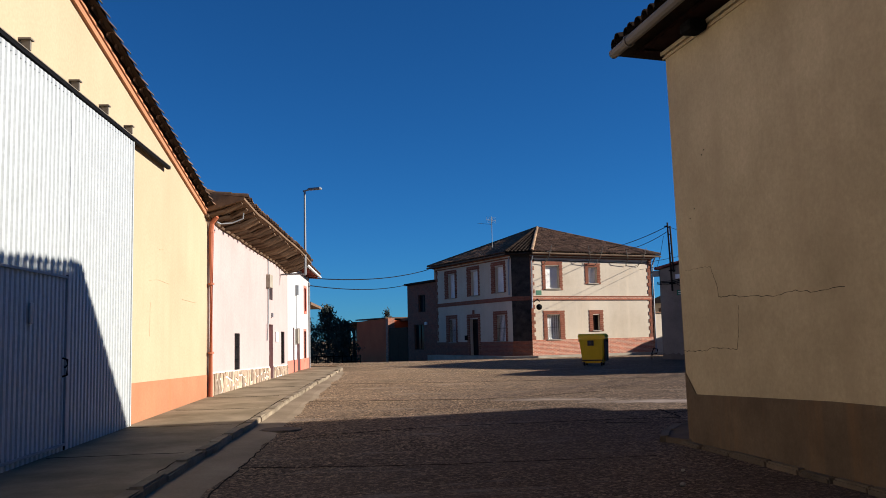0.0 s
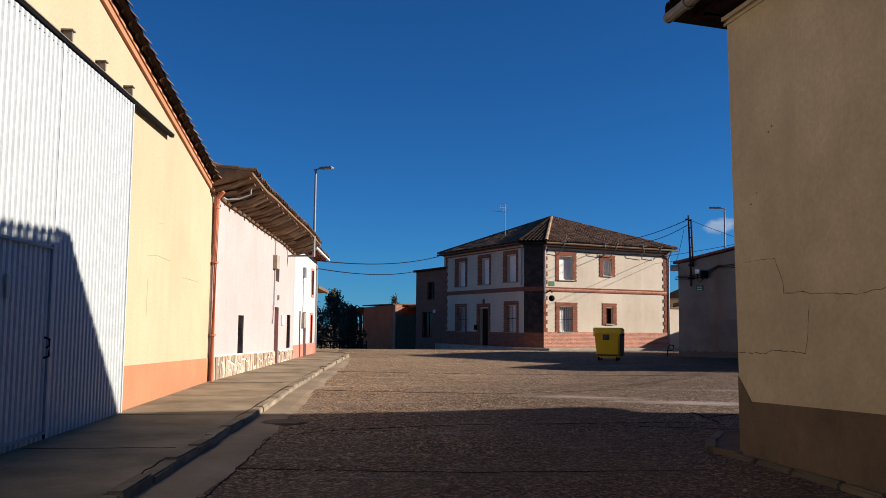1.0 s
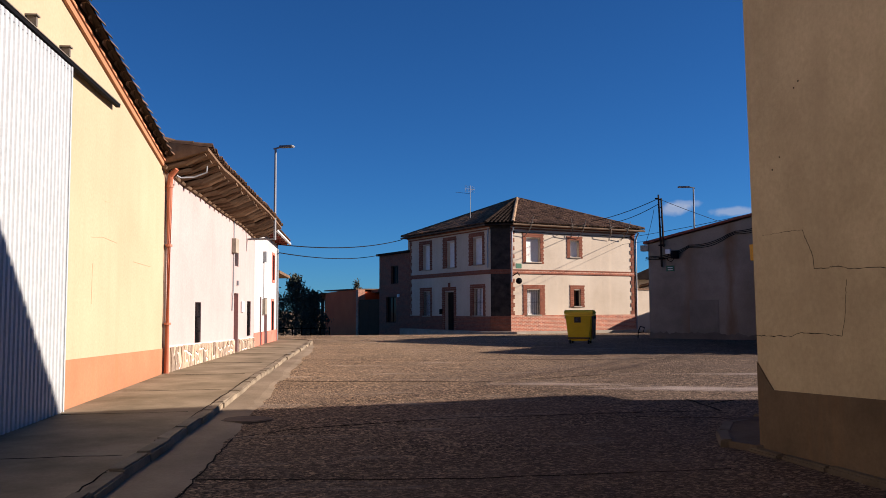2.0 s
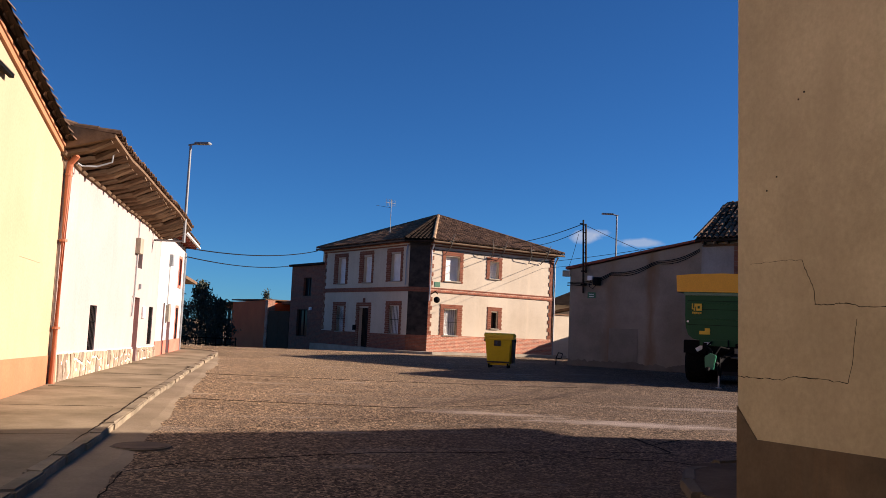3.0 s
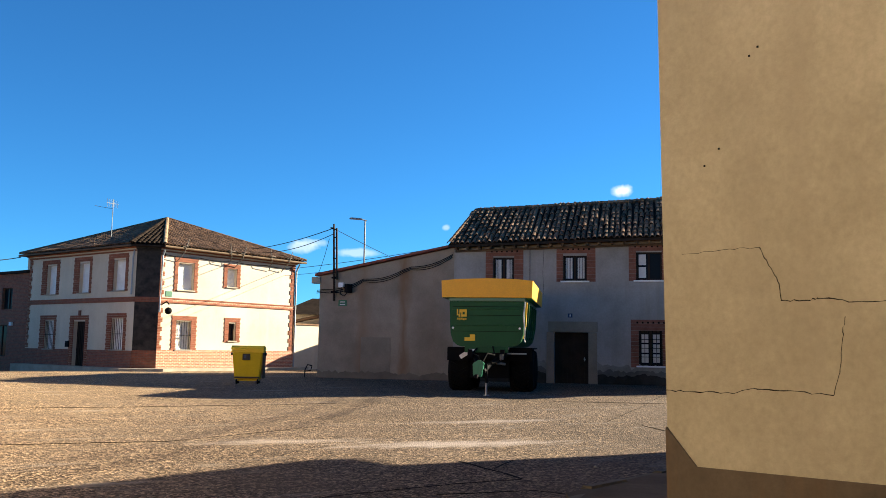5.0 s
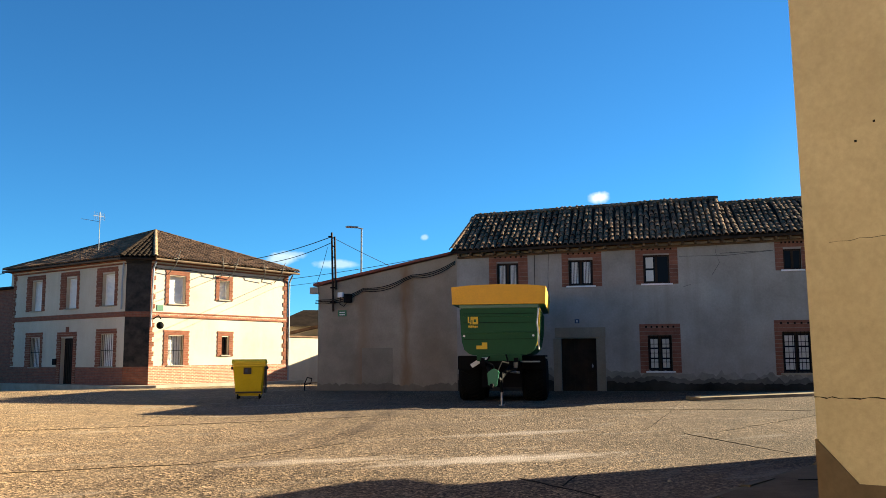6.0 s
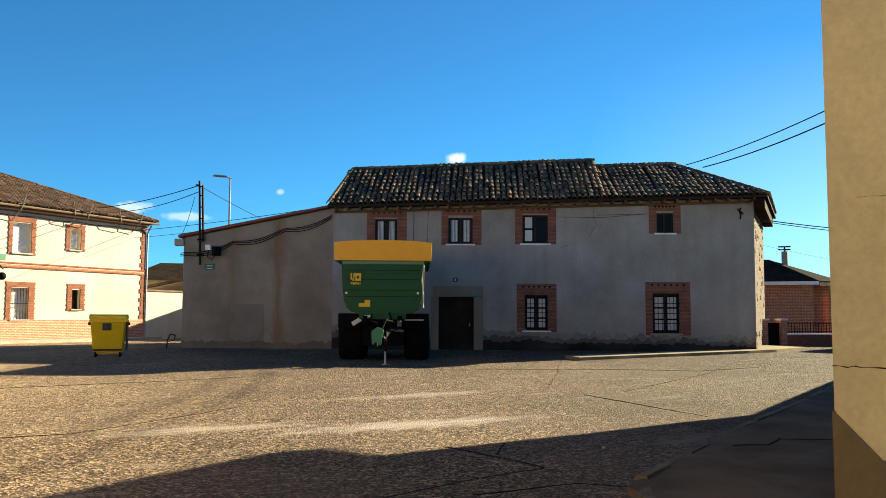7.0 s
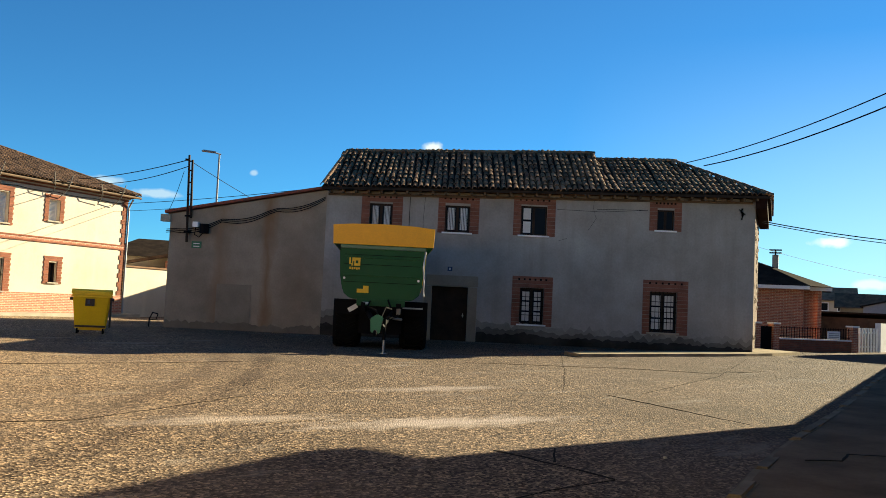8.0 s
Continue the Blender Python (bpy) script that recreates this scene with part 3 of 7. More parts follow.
def gutter_strip():
    """A thin worn screed along the kerb that feathers out unevenly into the square."""
    outer = ((-10, -0.93), (8.5, -0.93), (14, -0.9), (19.5, -0.86), (26, -0.82), (34, -0.75), (38.2, -1.0))
    bm = bmesh.new()
    rows = []
    for y in np.arange(-10, 38.2, 0.22):
        y = float(y)
        xa = float(np.interp(y, [p[1] for p in KERB_L[:7]], [p[0] for p in KERB_L[:7]])) + 0.02
        xb = float(np.interp(y, [p[0] for p in outer], [p[1] for p in outer]))
        xb += 0.10 * noise.noise((3.1, y * 0.55, 0)) + 0.06 * noise.noise((7.7, y * 2.3, 0))
        mid = 0.018 + 0.004 * noise.noise((1.3, y * 0.8, 0))
        rows.append([bm.verts.new((x, y, ground_z(x, y) + z)) for x, z in ((xa, -0.2), (xa, 0.024), (xb - 0.16, mid), (xb + 0.14, -0.022), (xb + 0.14, -0.2))])
    for a, b in zip(rows, rows[1:]):
        for k in range(5):
            bm.faces.new((a[k], a[(k + 1) % 5], b[(k + 1) % 5], b[k]))
    bm.faces.new(rows[0][::-1])
    bm.faces.new(rows[-1])
    bmesh.ops.recalc_face_normals(bm, faces=bm.faces[:])
    tagged(part("gutter_strip", bm, PATCH), "smooth worn concrete gutter strip along the kerb", "gutter", kind="structure")


gutter_strip()
kerb_row("kerb_west", KERB_L, "pale worn concrete kerb of the pavement")

WALL_E0, WALL_E1 = (4.71, 10.67), (17.9, 14.4)
KERB_R = [(4.66, 10.62), (4.5, 10.95), (4.85, 11.9), (5.4, 12.75), (6.6, 13.15), (8.32, 13.75), (12.9, 15.0), (21.6, 17.5), (45, 24.2)]
strip_slab("pavement_east", [(4.72, 10.6), (4.8, 10.72), (5.0, 10.76), (5.4, 10.88), (7, 11.3), (8.6, 11.8), (13.2, 13.0), (22, 15.55), (45.6, 22.3)], KERB_R, 0.07, "cracked dark concrete apron round the corner house", APRON)
kerb_row("kerb_east", KERB_R[1:], "broken narrow concrete kerb of the apron", 0.14, 0.08, 0.8, FOOTING)

PAV_S = [(20.1, 25.35), (22.5, 25.1), (26.0, 24.7), (28.4, 24.4), (30.2, 24.3), (33.2, 24.6)]
strip_slab("pavement_south", [(20.5, 26.3), (22.9, 26.3), (26.4, 25.9), (28.8, 25.4), (29.95, 24.85), (33.8, 27.5)], PAV_S, 0.1, "pale concrete pavement before the grey house")


# ---- left: warehouse, wall along y at x = -3.55, local x is world y ----
def warehouse():
    m = line_frame((-3.55, 0.0), (-3.55, 1.0))
    w = thing("warehouse", m, "pale yellow warehouse gable with terracotta dado and white sheet gate", "warehouse")
    verge = lambda x: 4.64 + 0.183 * (21.7 - x) if x > 4.5 else 4.64 + 0.183 * (21.7 - 4.5) - 0.183 * (4.5 - x)
    bm = bmesh.new()
    wall(bm, -12.7, 21.36, -0.3, verge, 0.3, [(5.4, 14.2, 0.0, 4.9)], 2.15)
    part("wall", bm, YELLOW, w)
    bm = bmesh.new()
    a = [(14.46, -0.2), (21.35, -0.2), (21.35, 0.69), (14.46, 0.82)]
    extrude_profile(bm, a, -0.012, 0.01, lambda u, v, y: (u, y, v))
    part("dado", bm, ORANGE, w, "terracotta painted dado")
    for pts in ([(15.9, 2.66), (16.5, 2.71), (17.4, 2.68)], [(18.6, 2.42), (20.0, 2.4)], [(15.97, 2.25), (15.95, 1.62)], [(16.6, 3.3), (16.9, 3.34)]):
        bm = bmesh.new()
        tube(bm, [(x, -0.001, z) for x, z in pts], 0.006, 5)
        part("scratch", bm, TAN, w)
    # back and sides to close it
    bm = bmesh.new()
    box(bm, -12.7, 21.7, 11.7, 12.0, -0.3, 4.6)
    box(bm, -12.7, -12.4, 0.3, 11.7, -0.3, 4.6)
    box(bm, 21.06, 21.36, 0.3, 11.7, -0.3, 4.55)
    part("rear_wall", bm, YELLOW, w)
    # roof slopes, with overhang over the verge
    bm = bmesh.new()
    for x0, x1 in ((4.5, 21.5), (4.5, -12.5)):
        z0, z1 = verge(4.5), verge(21.5) + 0.04
        vs = [(x0, -0.22, z0 + 0.04), (x1, -0.22, z1), (x1, 12.2, z1), (x0, 12.2, z0 + 0.04)]
        lo = [bm.verts.new(v) for v in vs]
        hi = [bm.verts.new((v[0], v[1], v[2] + 0.05)) for v in vs]
        bm.faces.new(lo), bm.faces.new(hi[::-1])
        for k in range(4):
            bm.faces.new((lo[k], lo[(k + 1) % 4], hi[(k + 1) % 4], hi[k]))
    part("roof", bm, TILEBED, w)
    # stepped terracotta verge mouldings
    for k, (out, dz, h) in enumerate(((0.05, -0.18, 0.10), (0.075, -0.075, 0.05))):
        bm = bmesh.new()
        prof = [(4.5, verge(4.5) + dz), (21.4, verge(21.4) + dz), (21.4, verge(21.4) + dz + h), (4.5, verge(4.5) + dz + h)]
        extrude_profile(bm, prof, -out, 0.0, lambda u, v, y: (u, y, v))
        part("verge_moulding", bm, ORANGE, w, "terracotta painted verge band")
    # verge tiles
    rng = random.Random(2)
    for i in range(46):
        bm = bmesh.new()
        x = 21.35 - i * 0.37
        tm = pose(x, -0.2 + 0.02 * rng.random(), verge(x) + 0.055 + 0.012 * rng.random(), 0, 10.4, 90)
        half_tile(bm, tm, 0.42, 0.085, 0.075)
        part("verge_tile", bm, TILE, w)
    # rain pipe at the far end
    bm = bmesh.new()
    tube(bm, [(21.3, -0.1, 0.0), (21.3, -0.1, 4.3), (21.26, -0.12, 4.45), (21.2, -0.25, 4.6)], 0.062, 10)
    part("rain_pipe", bm, PIPE, w, "terracotta painted rain pipe")
    for z in (1.2, 2.9, 4.2):
        bm = bmesh.new()
        tube(bm, [(21.3, -0.1, z), (21.3, -0.1, z + 0.05)], 0.075, 10)
        part("pipe_clip", bm, PIPE, w)
    # sliding rail with hood and hooks
    bm = bmesh.new()
    box(bm, 3.0, 16.9, -0.13, -0.06, 4.945, 4.99)
    part("door_rail", bm, IRON, w, "dark grey sliding door rail")
    bm = bmesh.new()
    extrude_profile(bm, [(-0.02, 4.992), (-0.14, 4.992), (-0.14, 5.005), (-0.02, 5.05)], 3.0, 16.9, lambda u, v, x: (x, u, v))
    part("rail_hood", bm, DUSTSTEEL, w)
    for x in (6.4, 8.1, 9.9, 11.6, 12.9, 14.2):
        bm = bmesh.new()
        box(bm, x - 0.06, x + 0.06, -0.15, 0.0, 5.15, 5.17)
        box(bm, x - 0.025, x + 0.025, -0.13, -0.02, 5.03, 5.15)
        part("rail_bracket", bm, DUSTSTEEL, w)
    # corrugated gate leaves
    def leaf(x0, x1, y, wicket=None):
        bm = bmesh.new()
        pitch, dep = 0.136, 0.028
        n = int((x1 - x0) / pitch)
        prof = []
        for i in range(n):
            b = x0 + (x1 - x0) * i / n
            p = (x1 - x0) / n
            prof += [(b, 0), (b + p * 0.5, 0), (b + p * 0.6, dep), (b + p * 0.9, dep)]
        prof.append((x1, 0))
        lo = [bm.verts.new((px, y + py, 0.1)) for px, py in prof]
        hi = [bm.verts.new((px, y + py, 4.93)) for px, py in prof]
        for k in range(len(prof) - 1):
            bm.faces.new((lo[k], lo[k + 1], hi[k + 1], hi[k]))
        return bm
    g = thing("sliding_gate", m, "white corrugated steel sliding gate in two leaves", "gate")
    part("sheet", leaf(5.6, 11.39, -0.105), SHEET, g)
    part("sheet", leaf(11.45, 14.38, -0.105), SHEET, g)
    for x in (5.58, 11.42, 14.4):
        box_part("edge_post", (x - 0.025, x + 0.025, -0.109, -0.03, 0.06, 4.94), SHEET, g)
    box_part("bottom_rail", (5.6, 14.38, -0.1, -0.03, 0.05, 0.1), GREYSTEEL, g)
    box_part("top_rail", (5.6, 14.38, -0.1, -0.03, 4.87, 4.93), GREYSTEEL, g)
    # wicket door in the first leaf: dark gaps between real bars
    for dims in ((9.2, 9.23, -0.135, -0.1, 0.2, 2.4), (11.3, 11.34, -0.135, -0.1, 0.2, 2.4), (9.2, 11.34, -0.135, -0.1, 2.37, 2.4), (9.2, 11.34, -0.135, -0.1, 0.18, 0.21)):
        box_part("wicket_frame", dims, GREYSTEEL, g)
    box_part("wicket_gap", (11.345, 11.39, -0.112, -0.09, 0.12, 2.42), IRON, g, "dark gap beside the wicket door")
    bm = bmesh.new()
    tube(bm, [(11.18, -0.13, 1.08), (11.18, -0.19, 1.1), (11.18, -0.19, 1.3), (11.18, -0.13, 1.32)], 0.014)
    tube(bm, [(11.18, -0.16, 1.2), (11.26, -0.16, 1.22)], 0.012)
    part("handle", bm, IRON, g, "black iron pull handle")
    box_part("lock_plate", (10.05, 10.14, -0.15, -0.12, 1.75, 2.0), STEEL, g, "steel lock plate", 0.01)


warehouse()


# ---- left: pink house and white house ----
ROW0, ROW1 = (-3.48, 21.75), (-2.55, 39.5)
ROW = line_frame(ROW0, ROW1)


def grille_window(parent, x0, x1, z0, z1, depth, bars=True, frame_mat=DOORWOOD, shutter=None, bar_mat=IRON, cross=2):
    """A window set back in its opening: frame, mullion, panes or closed shutter, and iron bars."""
    f = 0.06
    bm = bmesh.new()
    box(bm, x0, x1, depth, depth + 0.06, z0, z0 + f)
    box(bm, x0, x1, depth, depth + 0.06, z1 - f, z1)
    box(bm, x0, x0 + f, depth, depth + 0.06, z0 + f, z1 - f)
    box(bm, x1 - f, x1, depth, depth + 0.06, z0 + f, z1 - f)
    win = part("window", bm, frame_mat, parent)
    xm = (x0 + x1) / 2
    if shutter is None:
        box_part("mullion", (xm - 0.045, xm + 0.045, depth - 0.005, depth + 0.055, z0 + f, z1 - f), frame_mat, win)
        for a, b in ((x0 + f, xm - 0.045), (xm + 0.045, x1 - f)):
            box_part("pane", (a, b, depth + 0.03, depth + 0.04, z0 + f, z1 - f), GLASS, win)
    else:
        # roller shutter slats
        n = int((z1 - z0 - 2 * f) / 0.055)
        bm = bmesh.new()
        prof = [(depth + 0.055, z1 - f), (depth + 0.055, z0 + f)]
        for k in range(n):
            za = z0 + f + (z1 - z0 - 2 * f) * k / n
            zb = z0 + f + (z1 - z0 - 2 * f) * (k + 1) / n
            prof += [(depth + 0.035, za), (depth + 0.02, (za + zb) / 2), (depth + 0.035, zb - 0.006)]
        extrude_profile(bm, prof, x0 + f, x1 - f, lambda u, v, x: (x, u, v))
        part("shutter", bm, shutter, win, "closed white roller shutter")
    if bars:
        n = max(3, int((x1 - x0) / 0.13))
        for k in range(n):
            x = x0 + (x1 - x0) * (k + 0.5) / n
            bm = bmesh.new()
            tube(bm, [(x, 0.03, z0), (x, 0.03, z1)], 0.011, 6)
            part("bar", bm, bar_mat, win)
        for k in range(cross):
            z = z0 + (z1 - z0) * (k + 1) / (cross + 1)
            box_part("cross_bar", (x0, x1, 0.015, 0.045, z - 0.012, z + 0.012), bar_mat, win)
    return win


def plank_door(parent, x0, x1, z0, z1, depth, material, label, handle=True):
    d = box_part("door", (x0, x1, depth + 0.03, depth + 0.06, z0, z1), material, parent, label)
    n = max(3, int((x1 - x0) / 0.16))
    for k in range(n):
        a, b = x0 + (x1 - x0) * k / n, x0 + (x1 - x0) * (k + 1) / n
        box_part("plank", (a + 0.004, b - 0.004, depth, depth + 0.03, z0 + 0.01, z1 - 0.01), material, d)
    if handle:
        bm = bmesh.new()
        tube(bm, [(x1 - 0.16, depth - 0.05, z0 + 0.95), (x1 - 0.16, depth - 0.05, z0 + 1.1)], 0.012)
        box(bm, x1 - 0.19, x1 - 0.13, depth - 0.05, depth, z0 + 0.99, z0 + 1.05)
        part("handle", bm, STEEL, d)
    return d


def row_eave(x):
    """The sagging wall head of the row."""
    return 4.74 + 0.07 * math.sin(x * 0.5) - 0.012 * x if x < 11.66 else 4.6 - 0.035 * (x - 11.66)


def pink_house():
    h = thing("pink_house", ROW, "pale pink house with rubble stone dado and deep old eaves", "house")
    L = 11.65
    ops = [(2.42, 3.1, 0.62, 1.72), (7.75, 8.5, 0.05, 2.05), (7.8, 8.45, 2.9, 3.72), (10.2, 10.95, 0.64, 1.82)]
    bm = bmesh.new()
    wall(bm, -0.4, L, -0.3, row_eave, 0.5, ops, 1.0)
    part("wall", bm, PINK, h)
    bm = bmesh.new()
    box(bm, 0, L, 7.0, 7.3, -0.3, 4.6), box(bm, 0, 0.25, 0.5, 7.0, -0.3, 4.6), box(bm, L - 0.25, L, 0.5, 7.0, -0.3, 4.5)
    part("rear_wall", bm, PINK, h)
    grille_window(h, 2.42, 3.1, 0.62, 1.72, 0.14, True, DOORWOOD)
    grille_window(h, 10.2, 10.95, 0.64, 1.82, 0.14, True, DOORWOOD)
    grille_window(h, 7.8, 8.45, 2.9, 3.72, 0.22, False, WOOD)
    plank_door(h, 7.75, 8.5, 0.05, 2.05, 0.16, REDWOOD, "red-brown wooden house door")
    # stone dado: mortar bed and separate stones
    for a, b in ((-0.36, 7.72), (8.53, L - 0.02)):
        bm = bmesh.new()
        extrude_profile(bm, [(a, -0.1), (b, -0.1), (b, 0.74 - 0.015 * b), (a, 0.74 - 0.015 * a)], -0.03, 0.0, lambda u, v, y: (u, y, v))
        d = part("stone_dado", bm, MORTAR, h, "irregular buff and brown stone facing")
        rng = random.Random(int(a * 10) + 3)
        # uneven stones: a warped lattice whose cells are the stones, some joined across two rows
        cols = [a]
        while cols[-1] < b - 0.12:
            cols.append(min(b, cols[-1] + 0.13 + 0.15 * rng.random()))
        cols[-1] = b
        warp = {}

        def node(i, k):
            if (i, k) not in warp:
                x, z = cols[i], (0.0, 0.25, 0.48, 0.73 - 0.015 * cols[i])[k]
                if 0 < i < len(cols) - 1:
                    x += 0.17 * (rng.random() - 0.5)
                if 0 < k < 3:
                    z += 0.2 * (rng.random() - 0.5)
                warp[(i, k)] = (x, z)
            return warp[(i, k)]

        for i in range(len(cols) - 1):
            spans = rng.choice((((0, 1), (1, 3)), ((0, 2), (2, 3)), ((0, 1), (1, 2), (2, 3)), ((0, 3),)))
            for k0, k1 in spans:
                q = [node(i, k0), node(i + 1, k0)] + [node(i + 1, k) for k in range(k0 + 1, k1 + 1)] + [node(i, k) for k in range(k1, k0, -1)]
                n = len(q)
                cx, cz = sum(p[0] for p in q) / n, sum(p[1] for p in q) / n
                shrink = lambda p, d: (p[0] + (cx - p[0]) * d / max(0.06, math.hypot(p[0] - cx, p[1] - cz)), p[1] + (cz - p[1]) * d / max(0.06, math.hypot(p[0] - cx, p[1] - cz)))
                out = 0.045 + 0.02 * rng.random()
                bm = bmesh.new()
                base = [bm.verts.new((p[0], -0.028, p[1])) for p in (shrink(t, 0.03) for t in q)]
                face = [bm.verts.new((p[0], -out + 0.008 * rng.random(), p[1])) for p in (shrink(t, 0.046) for t in q)]
                for t in range(n):
                    bm.faces.new((base[t], base[(t + 1) % n], face[(t + 1) % n], face[t]))
                bm.faces.new(face)
                part("stone", bm, STONE, d)
    # eaves
    row_roof(h, -0.85, L, 22, TILE)
    # meter box and cables
    box_part("meter_box", (7.22, 7.72, -0.14, -0.003, 3.28, 3.72), KERB, h, "grey-beige meter box", 0.015)
    bm = bmesh.new()
    tube(bm, [(7.47, -0.03, 4.7), (7.47, -0.03, 3.72)], 0.016)
    tube(bm, [(7.47, -0.03, 3.28), (7.45, -0.03, 2.1), (7.3, -0.05, 2.05), (7.28, -0.03, 1.5)], 0.02)
    part("conduit", bm, GREYSTEEL, h)
    bm = bmesh.new()
    tube(bm, [(0.1, -0.75, 4.95), (0.1, -0.72, 4.62), (0.02, -0.45, 4.5), (-0.12, -0.2, 4.47), (-0.25, -0.14, 4.5)], 0.02, 7)
    part("gutter_elbow", bm, GREYSTEEL, h, "thin bent gutter outlet pipe")
    box_part("wall_box", (8.95, 9.4, -0.05, -0.003, 1.45, 1.8), SIGNWHITE, h, "small white wall box", 0.01)
    box_part("lamp_box", (8.15, 8.3, -0.06, -0.003, 2.3, 2.45), GREYSTEEL, h)


def row_roof(h, x0, x1, n_raft, tile_mat):
    """Roof slope with a deep overhang on bare rafters, boards and an uneven tile edge. Local frame of the row."""
    over = 0.95
    edge = lambda x: 4.80 + 0.1 * max(0.0, 0.9 - x) + 0.02 * math.sin(x * 0.9) - 0.0026 * x * x      # underside of the boards at the eave
    surf = lambda x, y: edge(x) + (0.12 * (y + over) if y < 0 else 0.12 * over + 0.33 * y)
    n = max(2, int((x1 - x0) / 0.6))
    bm = bmesh.new()
    lo, hi = [], []
    for i in range(n + 1):
        x = x0 + (x1 - x0) * i / n
        pr = [(x, -over, surf(x, -over)), (x, 0.0, surf(x, 0)), (x, 3.6, surf(x, 3.6)), (x, 7.6, 4.5)]
        lo.append([bm.verts.new((p[0], p[1], p[2] - (0.40 if j == 1 else 0.0))) for j, p in enumerate(pr)])
        hi.append([bm.verts.new((p[0], p[1], p[2] + 0.06)) for p in pr])
    for i in range(n):
        for k in range(3):
            bm.faces.new((lo[i][k], lo[i + 1][k], lo[i + 1][k + 1], lo[i][k + 1]))
            bm.faces.new((hi[i][k], hi[i][k + 1], hi[i + 1][k + 1], hi[i + 1][k]))
        bm.faces.new((lo[i][0], hi[i][0], hi[i + 1][0], lo[i + 1][0]))
        bm.faces.new((lo[i][3], lo[i + 1][3], hi[i + 1][3], hi[i][3]))
    for e in (0, n):
        for k in range(3):
            bm.faces.new((lo[e][k], lo[e][k + 1], hi[e][k + 1], hi[e][k]))
    part("roof", bm, RAFTER, h, "old boarded roof slope")
    rng = random.Random(11)
    for i in range(n_raft):
        x = x0 + 0.15 + (x1 - x0 - 0.3) * i / (n_raft - 1) + 0.04 * (rng.random() - 0.5)
        bm = bmesh.new()
        a = -over + 0.02 + 0.12 * rng.random()
        mid = (x + 0.06 * (rng.random() - 0.5), -0.45, surf(x, -over) - 0.24 + 0.05 * (rng.random() - 0.5))
        tube(bm, [(x, a, surf(x, -over) - 0.05 + 0.02 * rng.random()), mid, (x + 0.1 * (rng.random() - 0.5), 0.05, surf(x, 0) - 0.46)], 0.055 + 0.03 * rng.random(), 7, 0.08)
        part("rafter", bm, RAFTER, h)
    bm = bmesh.new()
    tube(bm, [(x0 + (x1 - x0) * i / n, -0.03, surf(x0 + (x1 - x0) * i / n, 0) - 0.47 + 0.03 * noise.noise((i * 0.9, 3, 1))) for i in range(n + 1)], 0.05, 6)
    part("wall_plate", bm, RAFTER, h)
    # tiles: the eave rows as single pieces, the rest joined
    m_tile = bmesh.new()
    half_tile(m_tile, Matrix.Identity(4), 0.46, 0.105, 0.09)
    me = mesh_of(m_tile, "eave_tile", tile_mat)
    nt = int((x1 - x0) / 0.22)
    bm = bmesh.new()
    for i in range(nt):
        x = x0 + (x1 - x0) * (i + 0.5) / nt
        for k in range(11):
            y = -over - 0.07 + 0.05 * rng.random() + 0.41 * k
            m = pose(x + 0.02 * (rng.random() - 0.5), y, surf(x, y) + 0.075 + 0.02 * rng.random(), 5 if y < -0.2 else 17, 0, 6 * (rng.random() - 0.5))
            if k < 3:
                shared("roof_tile", me, h, m)
            else:
                half_tile(bm, m, 0.46, 0.105, 0.09)
    t = part("roof_tiles", bm, tile_mat, h)
    tagged(t, kind="stuff")


pink_house()


